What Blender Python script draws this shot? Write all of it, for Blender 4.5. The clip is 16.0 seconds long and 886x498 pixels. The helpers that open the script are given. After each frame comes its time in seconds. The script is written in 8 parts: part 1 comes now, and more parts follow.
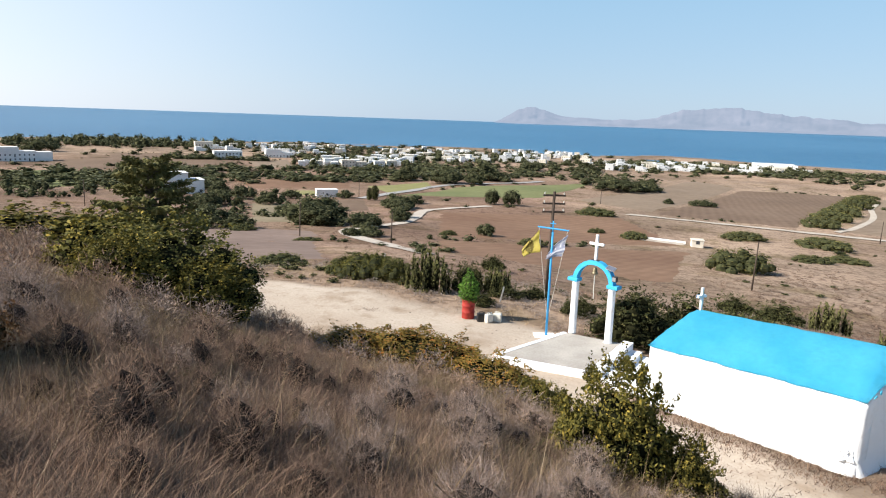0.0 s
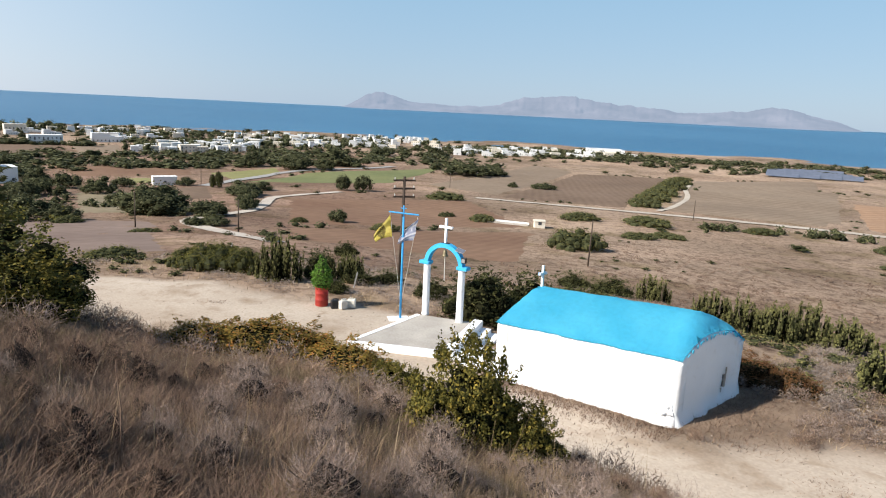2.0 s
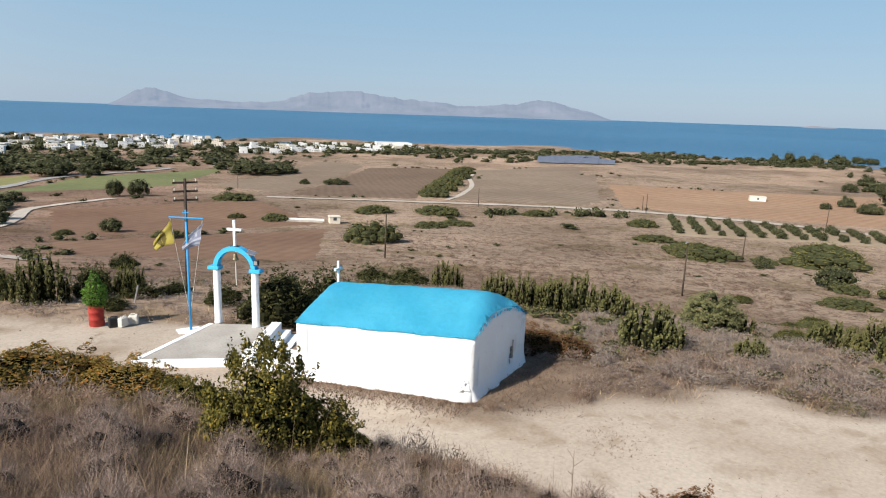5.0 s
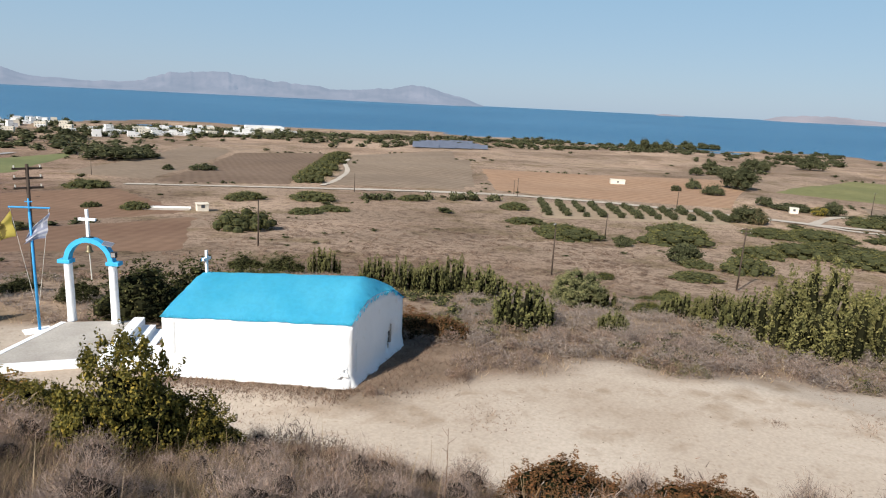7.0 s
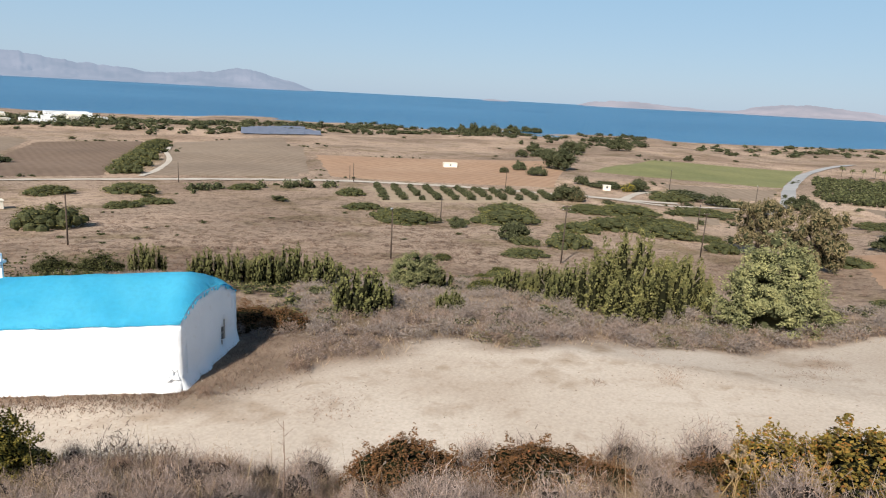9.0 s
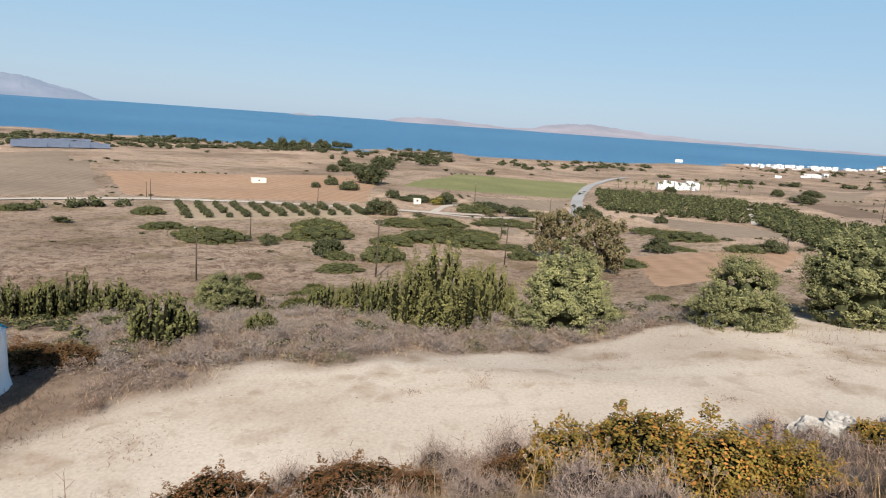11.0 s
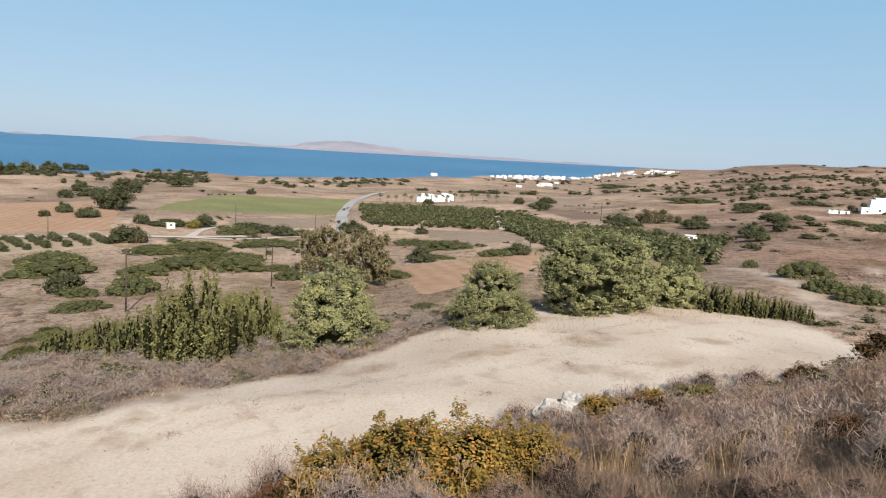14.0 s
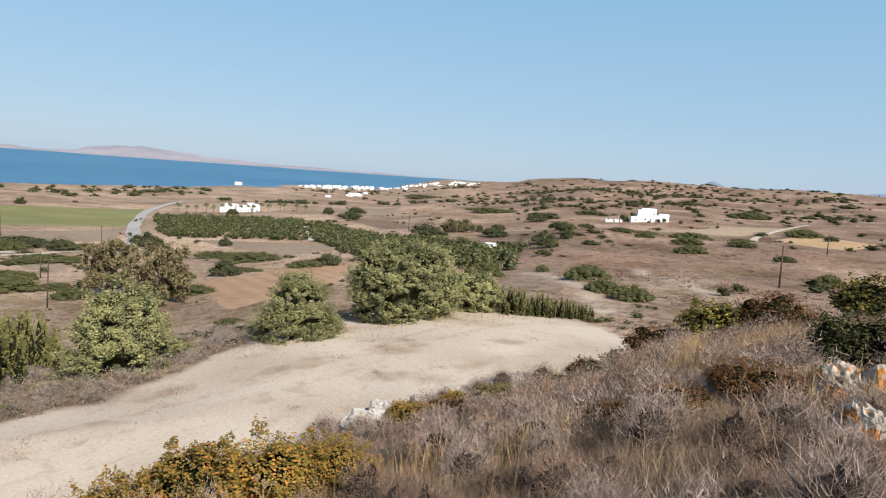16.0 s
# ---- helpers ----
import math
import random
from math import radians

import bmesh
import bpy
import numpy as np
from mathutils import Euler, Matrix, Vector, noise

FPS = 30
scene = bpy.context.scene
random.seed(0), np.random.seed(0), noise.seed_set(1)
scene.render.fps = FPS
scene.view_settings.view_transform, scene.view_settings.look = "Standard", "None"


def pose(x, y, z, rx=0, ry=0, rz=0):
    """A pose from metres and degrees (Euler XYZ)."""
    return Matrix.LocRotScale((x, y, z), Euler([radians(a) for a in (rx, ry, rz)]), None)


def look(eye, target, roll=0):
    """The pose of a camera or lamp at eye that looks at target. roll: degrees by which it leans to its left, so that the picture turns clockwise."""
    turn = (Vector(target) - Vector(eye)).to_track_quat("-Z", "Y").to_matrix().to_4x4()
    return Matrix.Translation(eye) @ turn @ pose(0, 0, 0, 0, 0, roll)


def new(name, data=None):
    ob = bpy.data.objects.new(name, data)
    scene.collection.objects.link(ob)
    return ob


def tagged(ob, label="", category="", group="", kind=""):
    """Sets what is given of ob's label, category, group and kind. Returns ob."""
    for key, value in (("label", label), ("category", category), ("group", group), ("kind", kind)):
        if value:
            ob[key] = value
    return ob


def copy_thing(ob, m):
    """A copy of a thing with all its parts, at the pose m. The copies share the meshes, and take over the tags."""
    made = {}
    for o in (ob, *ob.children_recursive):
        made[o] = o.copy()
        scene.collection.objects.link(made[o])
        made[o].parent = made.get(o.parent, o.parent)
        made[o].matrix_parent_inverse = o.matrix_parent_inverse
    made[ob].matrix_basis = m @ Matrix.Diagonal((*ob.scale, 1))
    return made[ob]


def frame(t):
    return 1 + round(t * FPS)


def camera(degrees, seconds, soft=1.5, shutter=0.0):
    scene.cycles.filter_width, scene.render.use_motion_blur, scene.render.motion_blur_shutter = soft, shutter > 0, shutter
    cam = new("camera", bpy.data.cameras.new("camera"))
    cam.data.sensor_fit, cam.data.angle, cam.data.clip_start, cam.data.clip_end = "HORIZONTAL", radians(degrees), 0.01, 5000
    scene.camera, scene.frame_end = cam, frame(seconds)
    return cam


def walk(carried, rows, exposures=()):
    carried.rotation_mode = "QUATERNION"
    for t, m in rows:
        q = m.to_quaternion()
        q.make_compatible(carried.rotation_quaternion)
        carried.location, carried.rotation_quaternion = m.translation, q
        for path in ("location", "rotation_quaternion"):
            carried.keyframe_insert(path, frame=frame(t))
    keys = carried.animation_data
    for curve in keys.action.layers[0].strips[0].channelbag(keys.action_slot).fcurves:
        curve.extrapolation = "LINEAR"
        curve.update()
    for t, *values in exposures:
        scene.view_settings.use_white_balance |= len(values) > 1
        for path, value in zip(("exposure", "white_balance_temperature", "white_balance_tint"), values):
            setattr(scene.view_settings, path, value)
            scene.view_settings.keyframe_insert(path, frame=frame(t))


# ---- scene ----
cam = camera(68.09, 16.0, soft=1.15)
EYE = 9.2
# seconds, x, y, z from the first eye, yaw, pitch, roll
ROWS = [
    (0, -0.0000, 0.0000, 0.0000, 0.000, -11.181, 1.960),
    (0.5, 0.0234, -0.0315, -0.0026, -3.354, -11.193, 1.839),
    (1, 0.0296, -0.0561, 0.0063, -6.642, -11.433, 2.170),
    (1.5, 0.0338, -0.0901, 0.0172, -9.809, -11.730, 2.662),
    (2, 0.0404, -0.1263, 0.0235, -13.064, -11.928, 2.754),
    (2.5, 0.0472, -0.1516, 0.0286, -16.013, -11.915, 2.692),
    (3, 0.0601, -0.1806, 0.0400, -19.050, -11.875, 2.413),
    (3.5, 0.0764, -0.2090, 0.0516, -22.055, -11.655, 1.950),
    (4, 0.1025, -0.2303, 0.0557, -25.182, -11.528, 1.745),
    (6.5, 0.1956, -0.2977, 0.0518, -39.077, -12.257, 2.628),
    (7, 0.2059, -0.3117, 0.0524, -41.887, -12.508, 2.780),
    (7.5, 0.2243, -0.3314, 0.0498, -44.825, -12.680, 2.824),
    (8, 0.2504, -0.3561, 0.0422, -48.478, -12.596, 2.905),
    (8.5, 0.2711, -0.3819, 0.0441, -52.050, -12.861, 2.825),
    (9, 0.2906, -0.4209, 0.0558, -56.233, -13.066, 3.035),
    (9.5, 0.3042, -0.4699, 0.0714, -60.700, -12.714, 3.390),
    (12, 0.2872, -0.6598, 0.1718, -79.273, -9.545, 4.381),
    (12.5, 0.2765, -0.7175, 0.1960, -82.383, -9.045, 4.380),
    (13, 0.2541, -0.7789, 0.2158, -85.499, -8.744, 3.622),
    (13.5, 0.2270, -0.8295, 0.2326, -89.435, -8.386, 3.081),
    (14, 0.2024, -0.8904, 0.2537, -92.689, -8.103, 3.226),
    (14.5, 0.1780, -0.9445, 0.2699, -97.126, -7.784, 3.506),
    (15, 0.1522, -0.9858, 0.2840, -101.121, -7.110, 3.567),
    (15.5, 0.1065, -1.0205, 0.2979, -105.150, -6.624, 3.981),
    (16, 0.0479, -1.0433, 0.3120, -109.165, -6.173, 4.145),
]
walk(cam, [(t, pose(x, y, EYE + z, 90 + pitch, 0, yaw) @ pose(0, 0, 0, 0, 0, roll)) for t, x, y, z, yaw, pitch, roll in ROWS],
     ((0.0, 0.20), (2.0, 0.04), (4.0, -0.08), (7.0, -0.13), (8.5, -0.08), (9.7, 0.03), (12.0, 0.03), (16.0, 0.03)))
# ---- end of camera ----

# ---- light ----
SUN_EL, SUN_DIR = 37.0, Vector((0.97, 0.22, 0.0)).normalized()  # the way the shadows fall
world = bpy.data.worlds.new("sky")
scene.world = world
world.use_nodes = True
sky = world.node_tree.nodes.new("ShaderNodeTexSky")
sky.sky_type, sky.sun_disc = "NISHITA", False
sky.sun_elevation = radians(SUN_EL)
sky.sun_rotation = math.atan2(-SUN_DIR.x, -SUN_DIR.y)
sky.altitude, sky.air_density, sky.dust_density, sky.ozone_density = 60, 1.0, 0.6, 3.0
world.node_tree.nodes["Background"].inputs["Strength"].default_value = 0.10
# sea haze over the sky: white low down, blue above, brighter towards the sun
nodes, links = world.node_tree.nodes, world.node_tree.links
way = nodes.new("ShaderNodeTexCoord").outputs["Generated"]
split = nodes.new("ShaderNodeSeparateXYZ")
links.new(way, split.inputs[0])
lift = nodes.new("ShaderNodeValToRGB")
lift.color_ramp.elements[0].position, lift.color_ramp.elements[0].color = 0.0, (0.475, 0.62, 0.795, 1)
lift.color_ramp.elements[1].position, lift.color_ramp.elements[1].color = 1.0, (0.03, 0.08, 0.20, 1)
mid_air = lift.color_ramp.elements.new(0.14)
mid_air.color = (0.385, 0.595, 0.80, 1)
high_air = lift.color_ramp.elements.new(0.34)
high_air.color = (0.25, 0.545, 0.80, 1)
zenith_air = lift.color_ramp.elements.new(0.52)
zenith_air.color = (0.10, 0.24, 0.46, 1)
links.new(split.outputs["Z"], lift.inputs["Fac"])
near_sun = nodes.new("ShaderNodeVectorMath")
near_sun.operation = "DOT_PRODUCT"
links.new(way, near_sun.inputs[0])
near_sun.inputs[1].default_value = (-SUN_DIR.x, -SUN_DIR.y, 0.3)
glow = nodes.new("ShaderNodeMapRange")
glow.interpolation_type = "SMOOTHSTEP"
glow.inputs["From Min"].default_value, glow.inputs["From Max"].default_value = -0.35, 1.0
glow.inputs["To Min"].default_value, glow.inputs["To Max"].default_value = 0.0, 1.0
links.new(near_sun.outputs["Value"], glow.inputs["Value"])
warm = nodes.new("ShaderNodeMix")
warm.data_type = "RGBA"
warm.inputs[7].default_value = (1.20, 1.21, 1.26, 1)
low_only = nodes.new("ShaderNodeMapRange")
low_only.inputs["From Min"].default_value, low_only.inputs["From Max"].default_value = 0.0, 0.7
low_only.inputs["To Min"].default_value, low_only.inputs["To Max"].default_value = 1.0, 0.05
links.new(split.outputs["Z"], low_only.inputs["Value"])
glow_low = nodes.new("ShaderNodeMath")
glow_low.operation = "MULTIPLY"
links.new(glow.outputs["Result"], glow_low.inputs[0])
links.new(low_only.outputs["Result"], glow_low.inputs[1])
links.new(glow_low.outputs["Value"], warm.inputs[0])
links.new(lift.outputs["Color"], warm.inputs[6])
bright = nodes.new("ShaderNodeVectorMath")
bright.operation = "SCALE"
bright.inputs["Scale"].default_value = 10.0
links.new(warm.outputs[2], bright.inputs[0])
veil = nodes.new("ShaderNodeMix")
veil.data_type = "RGBA"
veil.inputs[0].default_value = 0.78
links.new(sky.outputs["Color"], veil.inputs[6])
links.new(bright.outputs["Vector"], veil.inputs[7])
links.new(veil.outputs[2], nodes["Background"].inputs["Color"])
sun = new("sun", bpy.data.lights.new("sun", "SUN"))
sun.data.energy, sun.data.angle, sun.data.color = 7.5, radians(0.6), (1.0, 0.94, 0.85)
fall = SUN_DIR * math.cos(radians(SUN_EL)) - Vector((0, 0, math.sin(radians(SUN_EL))))
sun.matrix_world = look((-40, -10, 40), Vector((-40, -10, 40)) + fall)

# ---- materials ----


def node_mat(name, rough=0.9):
    m = bpy.data.materials.new(name)
    m.use_nodes = True
    tree = m.node_tree
    bsdf = tree.nodes["Principled BSDF"]
    bsdf.inputs["Roughness"].default_value = rough
    bsdf.inputs["Specular IOR Level"].default_value = 0.25
    return m, tree, bsdf


def ramp_noise(tree, coord, scale, c1, c2, lo=0.35, hi=0.65, detail=6.0, distort=0.0):
    """Noise between two colours; returns the colour socket."""
    n = tree.nodes.new("ShaderNodeTexNoise")
    n.inputs["Scale"].default_value, n.inputs["Detail"].default_value = scale, detail
    n.inputs["Distortion"].default_value = distort
    tree.links.new(coord, n.inputs["Vector"])
    r = tree.nodes.new("ShaderNodeValToRGB")
    r.color_ramp.elements[0].position, r.color_ramp.elements[1].position = lo, hi
    r.color_ramp.elements[0].color, r.color_ramp.elements[1].color = (*c1, 1), (*c2, 1)
    tree.links.new(n.outputs["Fac"], r.inputs["Fac"])
    return r.outputs["Color"], n.outputs["Fac"]


def mix(tree, a, b, fac, kind="MIX"):
    x = tree.nodes.new("ShaderNodeMix")
    x.data_type, x.blend_type = "RGBA", kind
    for value, key in ((fac, 0), (a, 6), (b, 7)):
        if isinstance(value, (int, float)):
            x.inputs[key].default_value = value
        elif isinstance(value, tuple):
            x.inputs[key].default_value = (*value, 1)
        else:
            tree.links.new(value, x.inputs[key])
    return x.outputs[2]


def bump(tree, bsdf, height, strength, distance):
    b = tree.nodes.new("ShaderNodeBump")
    b.inputs["Strength"].default_value, b.inputs["Distance"].default_value = strength, distance
    tree.links.new(height, b.inputs["Height"])
    tree.links.new(b.outputs["Normal"], bsdf.inputs["Normal"])


def grain_mat(name, c1, c2, big, small, rough=0.9, relief=0.02, grain=0.5, spec=0.25, metal=0.0):
    """A surface with stains at one scale and grain at another (both in cycles a metre)."""
    m, tree, bsdf = node_mat(name, rough)
    co = tree.nodes.new("ShaderNodeTexCoord").outputs["Object"]
    a, _ = ramp_noise(tree, co, big, c1, c2)
    d = 1 - grain
    g, fac = ramp_noise(tree, co, small, (d, d, d), (1.0, 1.0, 1.0), 0.25, 0.7)
    tree.links.new(mix(tree, a, g, 1.0, "MULTIPLY"), bsdf.inputs["Base Color"])
    bsdf.inputs["Specular IOR Level"].default_value, bsdf.inputs["Metallic"].default_value = spec, metal
    if relief:
        bump(tree, bsdf, fac, 0.6, relief)
    return m


def leaf_mat(name, c1, c2, c3=None, rough=0.65, part_3=0.15, clumps=0.0):
    """Leaves or stalks: each one its own shade between the colours; thin, so that some light passes."""
    m, tree, bsdf = node_mat(name, rough)
    bsdf.inputs["Specular IOR Level"].default_value = 0.10
    rnd = tree.nodes.new("ShaderNodeNewGeometry").outputs["Random Per Island"]
    r = tree.nodes.new("ShaderNodeValToRGB")
    e = r.color_ramp.elements
    e[0].position, e[0].color, e[1].position, e[1].color = 0.0, (*c1, 1), 1.0 - part_3 if c3 else 1.0, (*c2, 1)
    if c3:
        x = e.new(1.0)
        x.color = (*c3, 1)
    tree.links.new(rnd, r.inputs["Fac"])
    co = tree.nodes.new("ShaderNodeTexCoord").outputs["Object"]
    g, _ = ramp_noise(tree, co, 1.3, (0.7, 0.7, 0.7), (1.15, 1.12, 1.05), 0.3, 0.7, 2.0)
    if clumps:
        lumps, _ = ramp_noise(tree, co, clumps, (0.72, 0.74, 0.72), (1.25, 1.22, 1.12), 0.38, 0.62, 3.0)
        g = mix(tree, g, lumps, 1.0, "MULTIPLY")
    ob_rnd = tree.nodes.new("ShaderNodeObjectInfo").outputs["Random"]
    tone = tree.nodes.new("ShaderNodeMapRange")
    tone.inputs["To Min"].default_value, tone.inputs["To Max"].default_value = 0.82, 1.15
    tree.links.new(ob_rnd, tone.inputs["Value"])
    shade = mix(tree, g, tone.outputs["Result"], 1.0, "MULTIPLY")
    col = mix(tree, r.outputs["Color"], shade, 1.0, "MULTIPLY")
    tree.links.new(col, bsdf.inputs["Base Color"])
    thin = tree.nodes.new("ShaderNodeBsdfTranslucent")
    tree.links.new(col, thin.inputs["Color"])
    both = tree.nodes.new("ShaderNodeMixShader")
    both.inputs[0].default_value = 0.14
    tree.links.new(bsdf.outputs[0], both.inputs[1])
    tree.links.new(thin.outputs[0], both.inputs[2])
    tree.links.new(both.outputs[0], tree.nodes["Material Output"].inputs["Surface"])
    return m


def ground_mat():
    m, tree, bsdf = node_mat("dry_ground", 0.95)
    bsdf.inputs["Specular IOR Level"].default_value = 0.1
    co = tree.nodes.new("ShaderNodeTexCoord").outputs["Object"]

    def attr(name):
        a = tree.nodes.new("ShaderNodeAttribute")
        a.attribute_name = name
        return a.outputs["Fac"]
    pasture, _ = ramp_noise(tree, co, 0.02, (0.275, 0.196, 0.141), (0.445, 0.330, 0.246), 0.36, 0.62)
    bands, _ = ramp_noise(tree, co, 0.006, (0.74, 0.74, 0.72), (1.15, 1.13, 1.10), 0.40, 0.60, 5.0, 1.5)
    pasture = mix(tree, pasture, bands, 0.8, "MULTIPLY")
    mossy, _ = ramp_noise(tree, co, 0.09, (1.0, 1.0, 1.0), (0.60, 0.60, 0.46), 0.53, 0.64, 7.0)
    pasture = mix(tree, pasture, mossy, 0.7, "MULTIPLY")
    tufts, tf = ramp_noise(tree, co, 0.55, (0.40, 0.36, 0.36), (1.0, 1.0, 1.0), 0.36, 0.52)
    pasture = mix(tree, pasture, tufts, 0.62, "MULTIPLY")
    small, _ = ramp_noise(tree, co, 2.2, (0.45, 0.40, 0.38), (1.05, 1.05, 1.05), 0.38, 0.52, 4.0)
    pasture = mix(tree, pasture, small, 0.55, "MULTIPLY")
    specks, _ = ramp_noise(tree, co, 1.1, (0.42, 0.36, 0.33), (1.0, 1.0, 1.0), 0.33, 0.41, 9.0, 0.4)
    pasture = mix(tree, pasture, specks, 0.4, "MULTIPLY")
    soil, _ = ramp_noise(tree, co, 0.7, (0.135, 0.098, 0.070), (0.235, 0.172, 0.125))
    pasture = mix(tree, pasture, mix(tree, pasture, (0.70, 0.63, 0.63), 1.0, "MULTIPLY"), attr("heath"))
    land = mix(tree, soil, pasture, attr("far"))
    sand, _ = ramp_noise(tree, co, 0.16, (0.420, 0.342, 0.270), (0.515, 0.438, 0.360), 0.36, 0.64, 4.0)
    stain, _ = ramp_noise(tree, co, 0.75, (0.62, 0.55, 0.48), (1.0, 1.0, 1.0), 0.30, 0.42, 8.0, 0.6)
    sand = mix(tree, sand, stain, 0.38, "MULTIPLY")
    patch, _ = ramp_noise(tree, co, 0.30, (1.0, 1.0, 1.0), (0.60, 0.52, 0.43), 0.585, 0.70, 11.0, 0.2)
    sand = mix(tree, sand, patch, 0.75, "MULTIPLY")
    broken = ramp_noise(tree, co, 1.6, (0, 0, 0), (1, 1, 1), 0.42, 0.56, 8.0, 0.8)[0]
    grit, _ = ramp_noise(tree, co, 5.0, (0.72, 0.66, 0.60), (1.0, 1.0, 1.0), 0.30, 0.40, 6.0)
    sand = mix(tree, sand, grit, 0.5, "MULTIPLY")
    sand = mix(tree, sand, mix(tree, (0.74, 0.69, 0.63), (1.0, 1.0, 1.0), broken), attr("rut"), "MULTIPLY")
    col = mix(tree, land, sand, attr("sand"))
    fine, ff = ramp_noise(tree, co, 9.0, (0.80, 0.80, 0.80), (1.08, 1.08, 1.08), 0.3, 0.7, 8.0)
    tree.links.new(mix(tree, col, fine, 0.7, "MULTIPLY"), bsdf.inputs["Base Color"])
    bump(tree, bsdf, ff, 0.35, 0.02)
    return m


def field_mat(name, c1, c2, rows, turn):
    """Ploughed or mown soil, with furrows."""
    m, tree, bsdf = node_mat(name, 0.95)
    bsdf.inputs["Specular IOR Level"].default_value = 0.1
    co = tree.nodes.new("ShaderNodeTexCoord").outputs["Object"]
    a, _ = ramp_noise(tree, co, 0.03, c1, c2, 0.3, 0.7)
    s, _ = ramp_noise(tree, co, 0.4, (0.8, 0.78, 0.76), (1.08, 1.06, 1.04), 0.3, 0.7)
    a = mix(tree, a, s, 0.8, "MULTIPLY")
    if rows:
        mp = tree.nodes.new("ShaderNodeMapping")
        mp.inputs["Rotation"].default_value = (0, 0, radians(turn))
        tree.links.new(co, mp.inputs["Vector"])
        w = tree.nodes.new("ShaderNodeTexWave")
        w.inputs["Scale"].default_value, w.inputs["Distortion"].default_value = rows, 1.5
        w.inputs["Detail"].default_value = 3.0
        tree.links.new(mp.outputs["Vector"], w.inputs["Vector"])
        r = tree.nodes.new("ShaderNodeValToRGB")
        r.color_ramp.elements[0].color, r.color_ramp.elements[1].color = (0.86, 0.85, 0.84, 1), (1, 1, 1, 1)
        tree.links.new(w.outputs["Fac"], r.inputs["Fac"])
        a = mix(tree, a, r.outputs["Color"], 0.8, "MULTIPLY")
    tree.links.new(a, bsdf.inputs["Base Color"])
    return m


M_GROUND = ground_mat()
M_FIELD = {
    "red": field_mat("red_ploughed_soil", (0.190, 0.115, 0.078), (0.245, 0.157, 0.107), 0.12, 40),
    "rust": field_mat("rust_ploughed_soil", (0.160, 0.113, 0.082), (0.210, 0.150, 0.110), 0.10, 20),
    "orange": field_mat("orange_soil", (0.334, 0.210, 0.135), (0.378, 0.252, 0.168), 0.08, 80),
    "straw": field_mat("stubble", (0.225, 0.172, 0.128), (0.285, 0.222, 0.165), 0.09, 60),
    "green": field_mat("green_crop", (0.143, 0.168, 0.076), (0.202, 0.212, 0.100), 0.1, 70),
    "meadow": field_mat("fading_meadow", (0.160, 0.166, 0.072), (0.212, 0.205, 0.092), 0, 0),
    "lime": field_mat("yellow_green_crop", (0.215, 0.215, 0.092), (0.262, 0.250, 0.115), 0, 0),
    "ochre": field_mat("ochre_stubble", (0.40, 0.275, 0.155), (0.45, 0.315, 0.185), 0, 0),
    "fallow": field_mat("grey_green_fallow", (0.185, 0.158, 0.105), (0.250, 0.208, 0.145), 0, 0),
    "mauve": field_mat("withered_mauve_grass", (0.165, 0.122, 0.105), (0.245, 0.186, 0.158), 0, 0),
    "pale": field_mat("pale_tilled_soil", (0.310, 0.240, 0.168), (0.360, 0.286, 0.205), 0, 0),
}
M_ROAD = {
    "track": grain_mat("packed_earth", (0.47, 0.405, 0.335), (0.54, 0.475, 0.40), 0.1, 1.5, grain=0.2, relief=0),
    "gravel": grain_mat("white_gravel", (0.46, 0.40, 0.34), (0.56, 0.50, 0.43), 0.1, 1.5, grain=0.2, relief=0),
    "asphalt": grain_mat("worn_asphalt", (0.30, 0.29, 0.28), (0.37, 0.355, 0.34), 0.1, 1.5, grain=0.15, relief=0),
}


def whitewash():
    m, tree, bsdf = node_mat("whitewash", 0.85)
    co = tree.nodes.new("ShaderNodeTexCoord").outputs["Object"]
    a, _ = ramp_noise(tree, co, 0.9, (0.84, 0.86, 0.88), (0.89, 0.905, 0.92))
    d, f = ramp_noise(tree, co, 3.2, (0.93, 0.92, 0.9), (1, 1, 1), 0.28, 0.4, 8.0)
    tree.links.new(mix(tree, a, d, 1.0, "MULTIPLY"), bsdf.inputs["Base Color"])
    n = tree.nodes.new("ShaderNodeTexNoise")
    n.inputs["Scale"].default_value, n.inputs["Detail"].default_value = 5.0, 5.0
    tree.links.new(co, n.inputs["Vector"])
    bump(tree, bsdf, n.outputs["Fac"], 0.5, 0.05)
    return m


M_WHITE = whitewash()
M_BLUE = grain_mat("sky_blue_paint", (0.075, 0.53, 0.76), (0.11, 0.60, 0.82), 0.8, 6.0, 0.6, 0.02, 0.1)
M_BLUE_METAL = grain_mat("blue_enamel", (0.035, 0.30, 0.66), (0.06, 0.36, 0.70), 2.0, 20.0, 0.45, 0.002, 0.1)
M_ARCH = grain_mat("bright_blue_paint", (0.040, 0.38, 0.70), (0.065, 0.46, 0.78), 1.2, 8.0, 0.55, 0.01, 0.12)
M_CONCRETE = grain_mat("grey_screed", (0.37, 0.34, 0.305), (0.48, 0.445, 0.40), 0.7, 12.0, 0.9, 0.01, 0.2)
M_WALL = grain_mat("white_house_render", (0.74, 0.74, 0.73), (0.82, 0.82, 0.81), 0.1, 1.0, 0.9, 0, 0.08)
M_CREAM = grain_mat("cream_house_render", (0.66, 0.60, 0.50), (0.74, 0.68, 0.58), 0.1, 1.0, 0.9, 0, 0.08)
